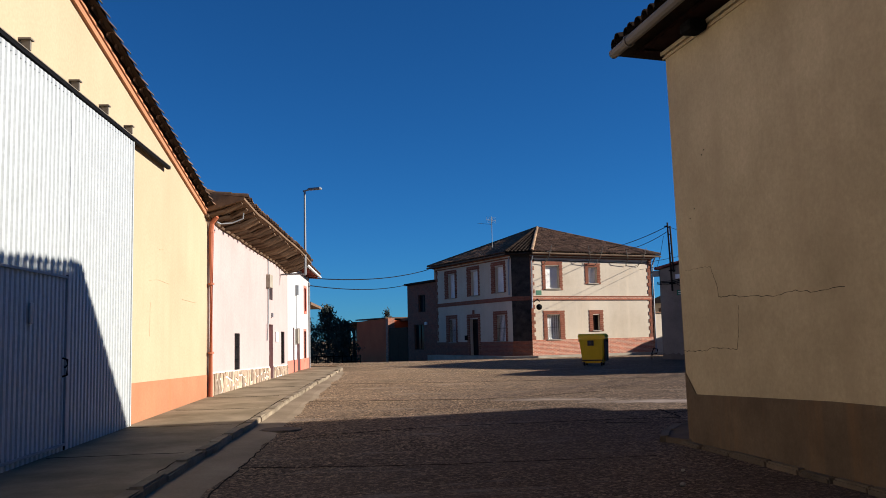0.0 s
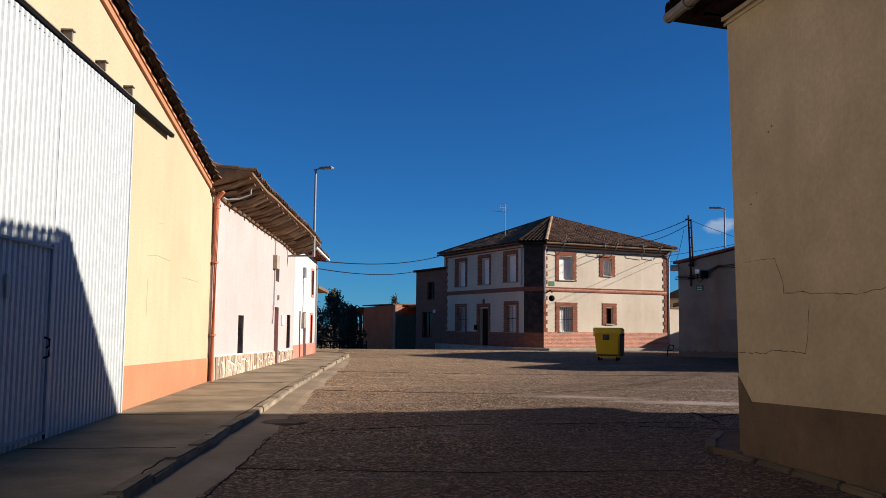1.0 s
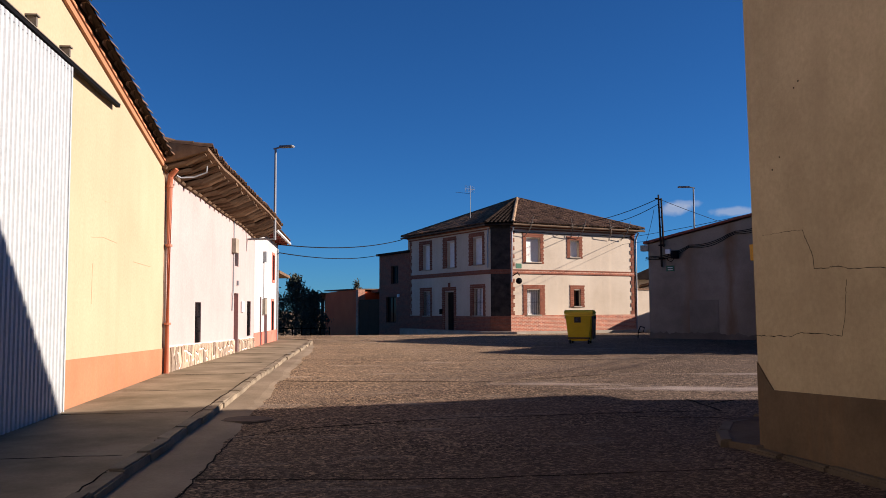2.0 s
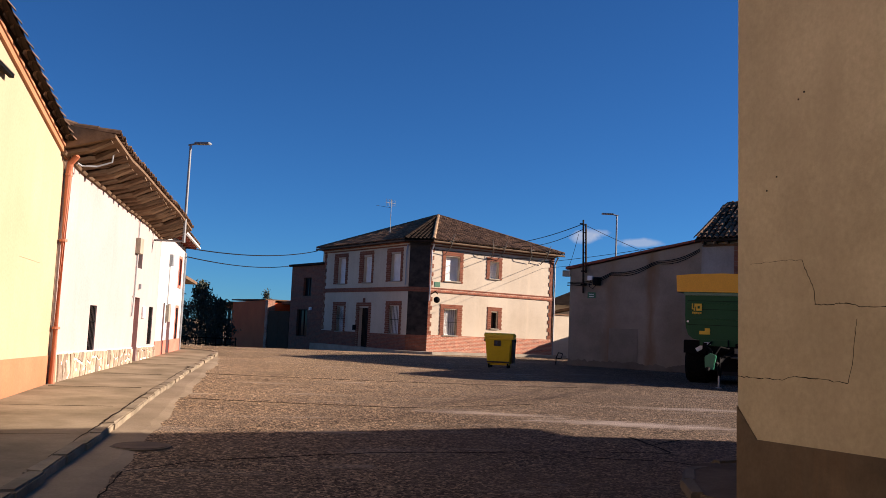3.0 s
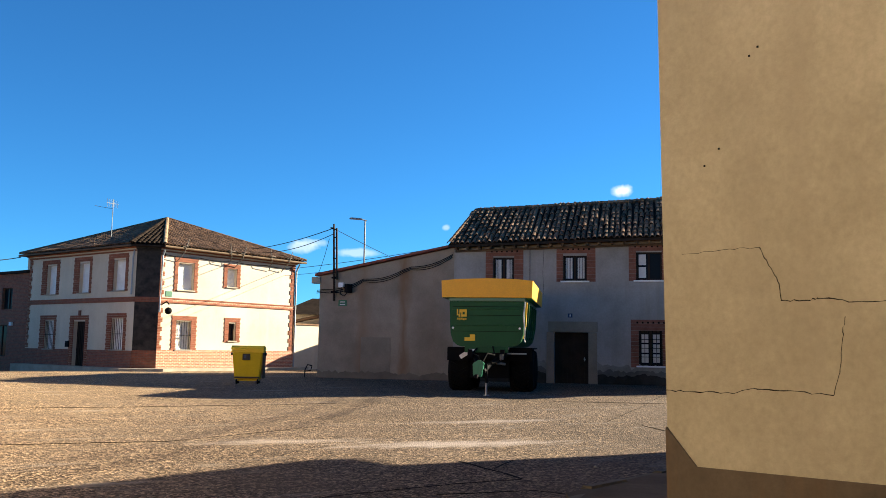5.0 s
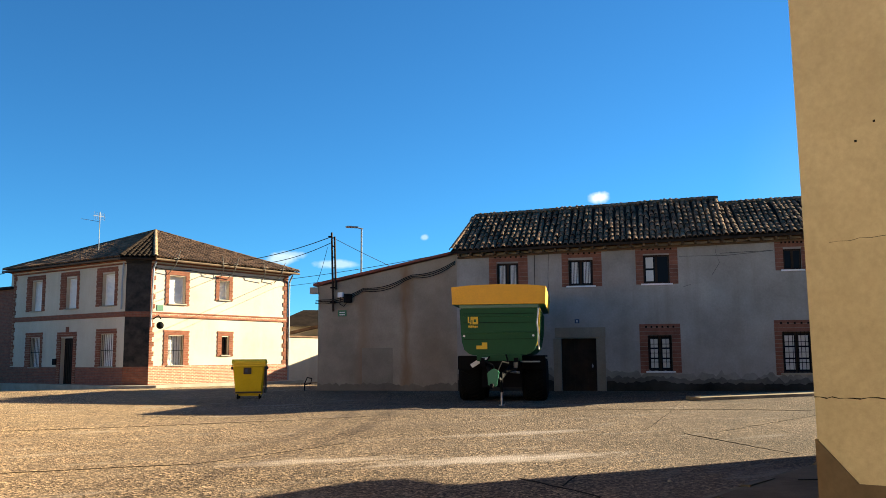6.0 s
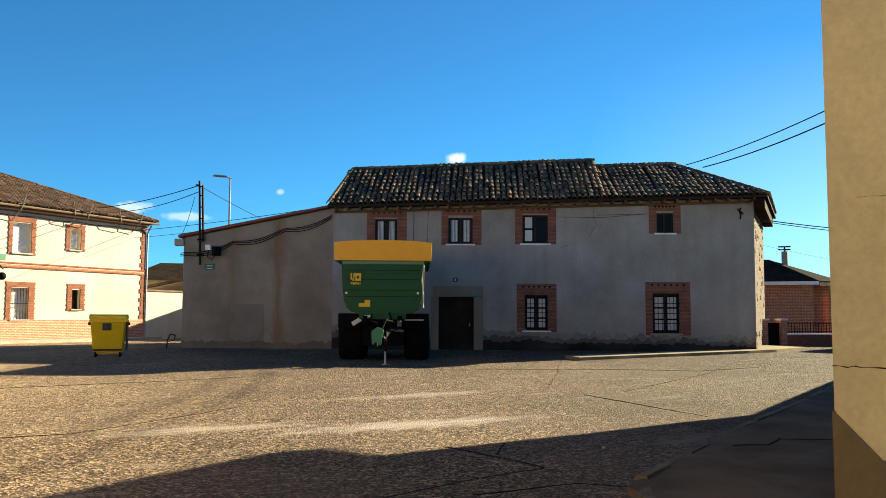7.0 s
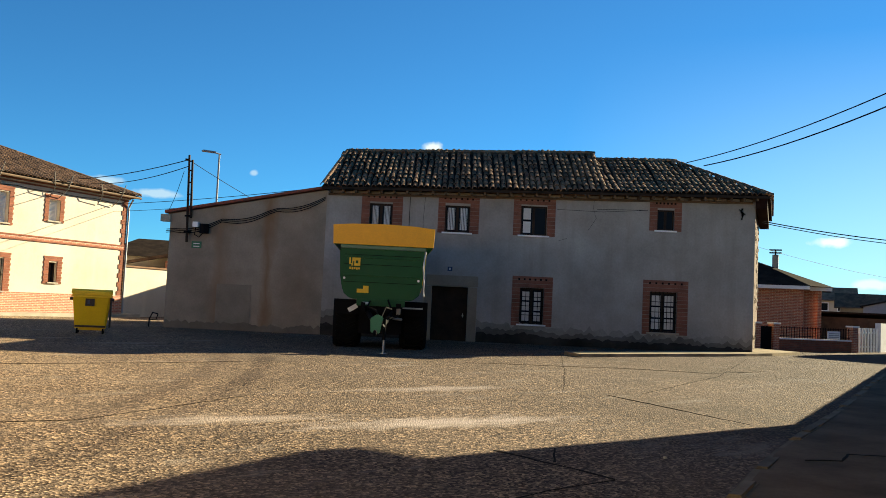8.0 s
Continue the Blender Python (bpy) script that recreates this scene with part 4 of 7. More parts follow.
def white_house():
    m = ROW @ Matrix.Translation((11.67, 0, 0))
    h = thing("white_house", m, "narrow white house with brick-red dado and window frames", "house")
    L = 6.3
    top = lambda x: row_eave(x + 11.67)
    ops = [(1.4, 1.75, 0.1, 2.0), (2.45, 3.25, 0.1, 1.98), (4.6, 5.25, 2.75, 3.78), (4.5, 5.1, 0.64, 1.88)]
    bm = bmesh.new()
    wall(bm, 0, L, -0.3, top, 0.45, ops, 1.0)
    part("wall", bm, WHITE, h)
    bm = bmesh.new()
    box(bm, 0, L, 7.0, 7.3, -0.3, 4.2), box(bm, L - 0.3, L, 0.45, 7.0, -0.3, 4.2)
    part("rear_wall", bm, WHITE, h)
    for a, b in ((0.01, 1.4), (1.75, 2.45), (3.25, L)):
        box_part("dado", (a, b, -0.02, -0.001, -0.1, 0.7), REDDADO, h, "brick-red painted dado")
    plank_door(h, 1.4, 1.75, 0.1, 2.0, 0.12, REDWOOD, "narrow dark red door", False)
    plank_door(h, 2.45, 3.25, 0.1, 1.98, 0.14, REDWOOD, "dark red wooden door")
    grille_window(h, 4.6, 5.25, 2.75, 3.78, 0.1, False, REDWOOD)
    grille_window(h, 4.5, 5.1, 0.64, 1.88, 0.1, True, REDWOOD)
    for x0, x1, z0, z1 in ((4.6, 5.25, 2.75, 3.78), (4.5, 5.1, 0.64, 1.88)):
        for dims in ((x0 - 0.1, x0, -0.015, 0.05, z0 - 0.1, z1 + 0.1), (x1, x1 + 0.1, -0.015, 0.05, z0 - 0.1, z1 + 0.1), (x0, x1, -0.015, 0.05, z1, z1 + 0.1), (x0, x1, -0.03, 0.05, z0 - 0.1, z0)):
            box_part("window_surround", dims, REDDADO, h)
    box_part("meter_box", (2.0, 2.35, -0.12, -0.003, 1.35, 1.95), KERB, h, "grey meter box", 0.012)
    box_part("wall_box", (2.05, 2.35, -0.12, -0.003, 3.35, 3.75), GREYSTEEL, h, "grey junction box", 0.012)
    bm = bmesh.new()
    tube(bm, [(2.2, -0.02, 3.35), (2.2, -0.02, 1.95)], 0.014)
    part("conduit", bm, GREYSTEEL, h)
    bm = bmesh.new()
    tube(bm, [(6.0, -0.04, 0.1), (6.0, -0.04, 4.1)], 0.04)
    part("rain_pipe", bm, STEEL, h)
    # flatter roof with a white fascia gutter
    zt = lambda x: 4.66 - 0.045 * x
    ovr = 0.45
    n = 8
    bm = bmesh.new()
    for i in range(n):
        xa, xb = L * i / n, L * (i + 1) / n + (0.25 if i == n - 1 else 0)
        vs = [(xa, -ovr, zt(xa)), (xb, -ovr, zt(xb)), (xb, 3.6, zt(xb) + 1.1), (xa, 3.6, zt(xa) + 1.1)]
        lo = [bm.verts.new(v) for v in vs]
        hi = [bm.verts.new((v[0], v[1], v[2] + 0.07)) for v in vs]
        bm.faces.new(lo), bm.faces.new(hi[::-1])
        for k in range(4):
            bm.faces.new((lo[k], lo[(k + 1) % 4], hi[(k + 1) % 4], hi[k]))
    part("roof", bm, RAFTER, h)
    bm = bmesh.new()
    rng = random.Random(4)
    for i in range(30):
        x = (i + 0.5) * 0.217
        for k in range(10):
            y = -ovr - 0.05 + 0.41 * k
            half_tile(bm, pose(x, y, zt(x) + (y + ovr) * 0.272 + 0.1, 14.5, 0, 4 * (rng.random() - 0.5)), 0.46, 0.105, 0.09)
    tagged(part("roof_tiles", bm, TILE, h), kind="stuff")
    for i in range(9):
        x = 0.3 + i * 0.72
        box_part("rafter", (x - 0.045, x + 0.045, -ovr + 0.03, 0.1, zt(x) - 0.1, zt(x) - 0.005), REDWOOD, h)
    bm = bmesh.new()
    tube(bm, [(x, -ovr - 0.05, zt(x) + 0.0) for x in (1.5, 3, 4.5, 6.5)], 0.05, 8)
    part("gutter", bm, SIGNWHITE, h, "white half-round gutter")


white_house()


# ---- right: tan corner house ----
def corner_house():
    W1 = (4.71 + 0.115 * 24, 10.67 - 24)
    mw = line_frame(WALL_E0, W1)
    h = thing("corner_house", mw, "tan rendered corner house with brown dado and tiled eaves", "house")
    # west wall; local x runs from the corner towards the south
    bm = bmesh.new()
    wall(bm, 0, 24.1, -0.3, 5.30, 0.5, (), 2.0)
    part("wall", bm, TAN, h)
    # dado proud of the wall, with its slanted end at the corner
    bm = bmesh.new()
    prof = [(0.0, -0.1), (24, -0.1), (24, 0.95), (3.1, 0.78), (1.66, 0.73), (0.27, 0.68), (0.0, 0.95)]
    extrude_profile(bm, prof, -0.014, 0.01, lambda u, v, y: (u, y, v))
    part("dado", bm, TAN_DADO, h, "dark brown rendered dado")
    # footing stones
    rng = random.Random(8)
    x = -0.05
    while x < 9:
        l = 0.45 + 0.35 * rng.random()
        bm = bmesh.new()
        box(bm, x, x + l - 0.02, -0.1 - 0.03 * rng.random(), 0.0, -0.1, 0.06 + 0.03 * rng.random())
        bmesh.ops.bevel(bm, geom=bm.edges[:], offset=0.02, segments=2, affect="EDGES")
        part("footing_stone", bm, FOOTING, h)
        x += l
    # north wall, in the world's plan, set into the same local axes
    inv = mw.inverted()
    mn = inv @ line_frame(WALL_E1, WALL_E0)
    bm = bmesh.new()
    wall(bm, 0, 13.70, -0.3, 5.30, 0.5, (), 2.0)
    ob = part("wall", bm, TAN, h)
    ob.matrix_basis = mn
    bm = bmesh.new()
    extrude_profile(bm, [(0, -0.1), (13.71, -0.1), (13.71, 0.95), (0, 0.95)], -0.014, 0.01, lambda u, v, y: (u, y, v))
    ob = part("dado", bm, TAN_DADO, h)
    ob.matrix_basis = mn
    # east end and rear
    bm = bmesh.new()
    p = [inv @ Vector((*q, 0)) for q in ((17.9, 14.0), (20.5, 5.0), (20.2, -12.5), (7.2, -13.8))]
    for a, b in ((p[0], p[1]), (p[1], p[2]), (p[2], p[3])):
        mm = line_frame((b.x, b.y), (a.x, a.y))
        box(bm, 0, (a - b).length, 0.02, 0.4, -0.3, 5.1, mm)
    part("rear_wall", bm, TAN, h)
    # roof: low hip with deep eaves
    wq = lambda x, y, z: inv @ Vector((x, y, z))
    ez = 5.30
    eave = [(4.12, 11.1), (18.5, 15.12), (21.3, 4.8), (20.9, -13.1), (6.9, -14.4)]
    rid = [(9.0, 6.6, 6.35), (14.6, 7.6, 6.5), (13.6, -7.0, 6.5)]
    bm = bmesh.new()
    E = [bm.verts.new(wq(x, y, ez + 0.14)) for x, y in eave]
    R = [bm.verts.new(wq(*q)) for q in rid]
    U = [bm.verts.new(wq(x, y, ez + 0.06)) for x, y in eave]
    bm.faces.new((E[0], E[1], R[1], R[0])), bm.faces.new((E[1], E[2], R[1])), bm.faces.new((E[2], E[3], R[2], R[1])), bm.faces.new((E[3], E[4], R[2])), bm.faces.new((E[4], E[0], R[0], R[2])), bm.faces.new((R[0], R[1], R[2]))
    bm.faces.new(U)
    for k in range(5):
        bm.faces.new((U[k], U[(k + 1) % 5], E[(k + 1) % 5], E[k]))
    # roof and soffit in shaded tile: the dark under the eaves is painted
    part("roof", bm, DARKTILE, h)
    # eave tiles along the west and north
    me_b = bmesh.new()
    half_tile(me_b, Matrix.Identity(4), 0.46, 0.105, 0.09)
    # eave tiles use the same colour with shade in it
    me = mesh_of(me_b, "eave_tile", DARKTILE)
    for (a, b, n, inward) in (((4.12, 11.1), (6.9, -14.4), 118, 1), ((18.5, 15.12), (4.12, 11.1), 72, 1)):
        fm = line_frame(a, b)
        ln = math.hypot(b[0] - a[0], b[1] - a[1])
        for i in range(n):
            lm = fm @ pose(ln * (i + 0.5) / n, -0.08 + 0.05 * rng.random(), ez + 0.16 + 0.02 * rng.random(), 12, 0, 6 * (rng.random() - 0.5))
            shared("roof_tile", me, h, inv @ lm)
    # moulded cornice under the eaves, two courses
    for k, (o, za, zb) in enumerate(((0.02, 5.17, 5.2), (0.045, 5.225, 5.275), (0.3, 5.30, 5.35))):
        bm = bmesh.new()
        box(bm, -0.05, 24, -o, 0.0, za, zb)
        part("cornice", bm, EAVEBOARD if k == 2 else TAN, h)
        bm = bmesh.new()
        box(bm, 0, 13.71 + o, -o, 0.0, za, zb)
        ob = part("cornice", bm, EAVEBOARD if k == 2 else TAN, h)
        ob.matrix_basis = mn
    # gutter along the west eave
    bm = bmesh.new()
    a, b = wq(4.06, 10.9, ez + 0.02), wq(6.8, -14.3, ez - 0.06)
    tube(bm, [a, a.lerp(b, 0.5), b], 0.068, 10)
    part("gutter", bm, DUSTSTEEL, h, "dusty grey round eaves gutter")
    for k in range(12):
        c = a.lerp(b, (k + 0.25) / 12)
        bm = bmesh.new()
        tube(bm, [c, c + (b - a).normalized() * 0.05], 0.085, 10)
        part("gutter_joint", bm, DUSTSTEEL, h)
    box_part("bird_box", (0.95, 1.25, -0.27, -0.02, 5.14, 5.29), IRON, h, "dark nest under the eaves", 0.06)
    # cracks in the render: thin open fissures as dark ribbons
    def fissure(pts, wd):
        bm = bmesh.new()
        rr = random.Random(3)
        prev = None
        fine = []
        for (xa, za), (xb, zb) in zip(pts, pts[1:]):
            for k in range(6):
                t = k / 6
                fine.append((xa + (xb - xa) * t + 0.012 * (rr.random() - 0.5), za + (zb - za) * t + 0.014 * (rr.random() - 0.5)))
        fine.append(pts[-1])
        for (x, z) in fine:
            wv = wd * (0.5 + rr.random())
            cur = (bm.verts.new((x - wv, -0.002, z - wv)), bm.verts.new((x + wv, -0.002, z + wv)), bm.verts.new((x + wv, 0.02, z + wv)), bm.verts.new((x - wv, 0.02, z - wv)))
            if prev:
                for k in range(4):
                    bm.faces.new((prev[k], prev[(k + 1) % 4], cur[(k + 1) % 4], cur[k]))
            prev = cur
        part("crack", bm, CRACK, h)
    fissure([(0.18, 2.27), (0.6, 2.28), (0.85, 2.27)], 0.0012)
    fissure([(0.85, 2.27), (0.9, 2.16), (0.98, 2.03), (1.0, 1.89)], 0.0018)
    fissure([(1.0, 1.89), (1.2, 1.885), (1.27, 1.9), (1.47, 1.87), (1.72, 1.86), (2.2, 1.84), (2.6, 1.88), (2.85, 1.85), (3.4, 1.87)], 0.0028)
    fissure([(0.0, 1.23), (0.26, 1.23), (0.6, 1.24), (0.79, 1.28), (1.04, 1.27), (1.35, 1.26)], 0.003)
    fissure([(1.45, 1.77), (1.42, 1.63), (1.4, 1.44), (1.35, 1.26)], 0.0018)
    for x, z in ((0.88, 3.72), (0.81, 3.67), (0.53, 3.03), (0.4, 2.92)):
        box_part("nail_hole", (x, x + 0.014, -0.006, 0.004, z, z + 0.014), CRACK, h)
    # the old walls lean out over the street
    lean = Matrix.Identity(4)
    lean[1][2], lean[1][3] = -0.016, 0.016 * 1.6
    done = set()
    for ob in [c for c in bpy.data.objects if c.parent == h]:
        if ob.name.startswith("roof_tile"):
            ob.matrix_basis = Matrix.Translation((0, -0.055, 0)) @ ob.matrix_basis
        elif ob.data.name not in done:
            done.add(ob.data.name)
            b = ob.matrix_basis.copy()
            ob.data.transform(b.inverted() @ lean @ b)


corner_house()


def low_yards():
    """Low walls and a barn beyond the corner house, along the same line."""
    m = line_frame((40.5, 20.9), (17.95, 14.4))
    y = thing("yard_wall", m, "plain tan yard wall beyond the corner house", "wall")
    bm = bmesh.new()
    wall(bm, 0, 23.4, -0.3, 2.55, 0.35)
    part("wall", bm, TAN, y)
    b = thing("street_house", line_frame((45.0, 22.3), (45.0, 11.6)), "tan two-storey house farther along the street", "house")
    bm = bmesh.new()
    box(bm, 0, 10.7, 0, 10, -0.3, 5.6)
    part("wall", bm, TAN, b)
    bm = bmesh.new()
    extrude_profile(bm, [(-0.4, 5.55), (10.4, 5.55), (5, 6.9)], -0.3, 11.0, lambda u, v, x: (x, u, v))
    part("roof", bm, TILE, b)


low_yards()


# ---- grey house with its lean-to ----
F0, F1 = (14.1, 40.15), (29.85, 24.9)
FACADE = line_frame(F0, F1)
FLEN = math.hypot(F1[0] - F0[0], F1[1] - F0[1])


def surround(parent, outer, inner, material, proud=0.018, m=None, course=0.14, label="", toothed=0.0, lintel_soldiers=False):
    """A band of brick courses round an opening, joined in one mesh."""
    (X0, X1, Z0, Z1), (x0, x1, z0, z1) = outer, inner
    rng = random.Random(int(X0 * 100))
    bm = bmesh.new()
    n = max(2, int((Z1 - Z0) / course))
    for k in range(n):
        za, zb = Z0 + (Z1 - Z0) * k / n, Z0 + (Z1 - Z0) * (k + 1) / n
        t = toothed if k % 2 else 0.0
        if za >= z1 - 0.02:
            if lintel_soldiers:
                continue
            box(bm, X0 + t, X1 - t, -proud, 0.02, za + 0.004, zb - 0.004)
        else:
            box(bm, X0 + t, x0, -proud - 0.004 * rng.random(), 0.02, za + 0.004, zb - 0.004)
            box(bm, x1, X1 - t, -proud - 0.004 * rng.random(), 0.02, za + 0.004, zb - 0.004)
    if lintel_soldiers:
        ns = max(4, int((X1 - X0) / 0.09))
        for k in range(ns):
            xa, xb = X0 + (X1 - X0) * k / ns, X0 + (X1 - X0) * (k + 1) / ns
            box(bm, xa + 0.004, xb - 0.004, -proud - 0.006, 0.02, max(z1 + 0.005, Z1 - (Z1 - z1)), Z1)
    ob = part("window_surround", bm, material, parent, label)
    if m is not None:
        ob.matrix_basis = m
    return ob


def grey_house():
    h = thing("grey_house", FACADE, "long two-storey grey rendered house with old clay tile roof", "house")
    U0 = 5.85
    eave = lambda u: 5.60 + 0.024 * (u - 5.8)
    ridge = lambda u: 7.6 + 0.036 * (u - 6.2) if u < 16.35 else 7.70 + 0.03 * (u - 16.4)
    wins = [((7.17, 8.71, 4.2, 5.56), (7.47, 8.34, 4.25, 5.2)), ((10.05, 11.59, 4.2, 5.62), (10.31, 11.25, 4.24, 5.25)), ((12.88, 14.45, 4.23, 5.7), (13.16, 14.14, 4.26, 5.36)),
            ((17.97, 19.17, 4.64, 5.8), (18.26, 18.9, 4.67, 5.44)), ((12.94, 14.45, 0.87, 2.72), (13.24, 14.13, 0.94, 2.29)), ((17.81, 19.49, 0.78, 2.8), (18.07, 19.09, 0.86, 2.37))]
    ops = [i for _, i in wins] + [(9.95, 11.3, 0.12, 2.2)]
    bm = bmesh.new()
    wall(bm, U0, FLEN, -0.2, eave, 0.55, ops, 2.0)
    part("wall", bm, GREY, h)
    for k, (o, i) in enumerate(wins):
        surround(h, o, i, DULLSURROUND, label="brick-red surround of the window")
        # worn toothing over the lintel
        for j in range(6):
            x = o[0] + 0.25 + (o[1] - o[0] - 0.5) * j / 5
            box_part("lintel_gap", (x - 0.035, x + 0.035, -0.026, -0.015, o[3] - 0.15, o[3] - 0.08), CRACK, h)
        x0, x1, z0, z1 = i
        if k in (0, 1):
            w = grille_window(h, x0, x1, z0, z1, 0.09, False, DOORWOOD)
            xm = (x0 + x1) / 2
            for a, b in ((x0 + 0.1, xm - 0.1), (xm + 0.1, x1 - 0.1)):
                bm = bmesh.new()
                n = 14
                prof = [(a + (b - a) * t / n, 0.118 + 0.006 * math.sin(t * 2.1)) for t in range(n + 1)]
                lo = [bm.verts.new((px, py, z0 + 0.1)) for px, py in prof]
                hi = [bm.verts.new((px, py, z1 - 0.08)) for px, py in prof]
                for t in range(n):
                    bm.faces.new((lo[t], lo[t + 1], hi[t + 1], hi[t]))
                part("curtain", bm, CURTAIN, w, "white net curtain")
        elif k in (2, 3):
            w = grille_window(h, x0, x1, z0, z1, 0.09, False, DOORWOOD)
            if k == 2:
                for j in range(2):
                    za = z0 + 0.1 + j * 0.5
                    box_part("curtain", (x0 + 0.1, x0 + 0.38, 0.112, 0.118, za, za + 0.42), CURTAIN, w)
        else:
            w = grille_window(h, x0, x1, z0, z1, 0.12, True, DOORWOOD, None, IRON, 3)
            xm = (x0 + x1) / 2
            for a, b in ((x0 + 0.1, xm - 0.08), (xm + 0.08, x1 - 0.1)):
                for j in range(3):
                    za = z0 + 0.1 + j * (z1 - z0 - 0.2) / 3
                    box_part("curtain", (a, b, 0.142, 0.148, za + 0.02, za + (z1 - z0 - 0.2) / 3 - 0.04), CURTAIN, w)
        box_part("sill", (x0 - 0.1, x1 + 0.1, -0.07, 0.1, z0 - 0.06, z0 - 0.002), SIGNWHITE if k != 5 else KERB, h, "pale stone sill", 0.008)
    # door with its stone lintel and jamb
    box_part("door_lintel", (9.72, 11.66, -0.03, 0.1, 2.22, 2.62), BUFF, h, "weathered stone lintel", 0.01)
    box_part("door_jamb", (11.3, 11.64, -0.028, 0.1, 0.1, 2.2), BUFF, h, "", 0.01)
    box_part("door_jamb", (9.66, 9.95, -0.028, 0.1, 0.1, 2.2), BUFF, h, "", 0.01)
    plank_door(h, 9.95, 11.3, 0.12, 2.2, 0.25, DOORWOOD, "dark wooden double house door")
    box_part("number_plate", (10.5, 10.68, -0.015, -0.002, 2.78, 2.94), SIGNBLUE, h, "small dark blue plate")
    box_part("plate_mark", (10.57, 10.61, -0.019, -0.014, 2.82, 2.9), SIGNWHITE, h)
    # dark foot of the wall: damp, with shade put into the layered colours
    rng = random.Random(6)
    for high, out, lo, hi, nm, seed in ((0.95, 0.004, (0.155, 0.142, 0.125), (0.275, 0.258, 0.235), "damp_shade_grey_render", 4), (0.74, 0.007, (0.075, 0.067, 0.058), (0.16, 0.147, 0.128), "damp_shade_brown_grey_render", 5), (0.54, 0.010, (0.016, 0.014, 0.012), (0.055, 0.049, 0.042), "damp_shade_black_render", 7)):
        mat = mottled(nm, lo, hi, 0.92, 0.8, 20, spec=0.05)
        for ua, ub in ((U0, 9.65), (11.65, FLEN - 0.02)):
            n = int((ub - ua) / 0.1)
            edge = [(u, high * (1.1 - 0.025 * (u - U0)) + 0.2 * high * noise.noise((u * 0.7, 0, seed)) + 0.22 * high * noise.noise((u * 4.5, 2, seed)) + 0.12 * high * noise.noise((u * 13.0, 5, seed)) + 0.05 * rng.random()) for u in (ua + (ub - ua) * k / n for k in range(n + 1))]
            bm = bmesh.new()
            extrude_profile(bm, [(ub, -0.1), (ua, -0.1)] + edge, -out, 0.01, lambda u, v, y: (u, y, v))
            part("wall_foot", bm, mat, h, "foot of the wall darkened by damp and painted shade")
    # end walls, rear
    bm = bmesh.new()
    em = line_frame((FLEN, 0.0), (FLEN + 0.349, 0.937))
    wall(bm, 0.0, 7.0, -0.2, eave(FLEN) - 0.02, 0.5, (), 0.35)
    ew = part("end_wall", bm, ADOBE, h, "crumbling sunlit adobe end wall")
    ew.matrix_basis = em
    rng = random.Random(77)
    for k in range(70):
        x, z = 0.15 + 6.6 * rng.random(), 0.4 + 5.0 * rng.random()
        bm = bmesh.new()
        bmesh.ops.create_icosphere(bm, subdivisions=1, radius=0.08 + 0.1 * rng.random(), matrix=em @ pose(x, 0.02, z) @ Matrix.Diagonal((1.5, 0.45, 0.8, 1)))
        part("adobe_lump", bm, ADOBE, h)
    bm = bmesh.new()
    box(bm, U0, FLEN - 0.5, 6.0, 6.3, -0.2, 5.6)
    box(bm, U0, U0 + 0.4, 0.55, 6.0, -0.2, eave(U0))
    extrude_profile(bm, [(0.0, eave(U0)), (6.3, eave(U0)), (3.1, ridge(6.2) - 0.1)], U0 + 0.05, U0 + 0.4, lambda u, v, x: (x, u, v))
    part("rear_wall", bm, BUFF, h)
    # roof bed: front slope in two stretches with a step, hip to the far end, rear slope
    ov = 0.5
    for (ua, ub, uc, ud) in ((5.7, 16.35, 6.15, 16.35), (16.35, 22.3, 16.35, 19.56)):
        bm = bmesh.new()
        e = lambda u, y: eave(u) + 0.08
        a = [(ua, -ov, e(ua, 0) + 0.0), (ub, -ov, e(min(ub, 22), 0)), (ud, 3.1, ridge(ud - 0.01 if ud < 17 else ud)), (uc, 3.1, ridge(uc + 0.01 if uc > 16 else uc))]
        lo = [bm.verts.new((x, y, z - 0.09)) for x, y, z in a]
        hi = [bm.verts.new(p) for p in a]
        bm.faces.new(lo), bm.faces.new(hi[::-1])
        for k in range(4):
            bm.faces.new((lo[k], lo[(k + 1) % 4], hi[(k + 1) % 4], hi[k]))
        part("roof_slope", bm, TILEBED, h)
        bm = bmesh.new()
        b = [(uc, 3.1, a[3][2]), (ud, 3.1, a[2][2]), (ub if ub < 20 else 25.0, 6.7, eave(ub) + 0.05), (ua, 6.7, eave(ua) + 0.05)]
        vs = [bm.verts.new(p) for p in b]
        vl = [bm.verts.new((p[0], p[1], p[2] - 0.09)) for p in b]
        bm.faces.new(vs), bm.faces.new(vl[::-1])
        for k in range(4):
            bm.faces.new((vs[k], vs[(k + 1) % 4], vl[(k + 1) % 4], vl[k]))
        part("roof_slope", bm, TILE, h)
    bm = bmesh.new()
    b = [(22.3, -ov, eave(22) + 0.08), (25.0, 6.7, eave(22) + 0.08), (19.56, 3.1, ridge(19.56))]
    vs, vl = [bm.verts.new(p) for p in b], [bm.verts.new((p[0], p[1], p[2] - 0.1)) for p in b]
    bm.faces.new(vs), bm.faces.new(vl[::-1])
    for k in range(3):
        bm.faces.new((vs[k], vs[(k + 1) % 3], vl[(k + 1) % 3], vl[k]))
    part("roof_slope", bm, TILEBED, h)
    # tiles
    tb = bmesh.new()
    half_tile(tb, Matrix.Identity(4), 0.47, 0.098, 0.08)
    me = mesh_of(tb, "roof_tile", TILE)
    joined = bmesh.new()
    rng = random.Random(21)
    n = 75
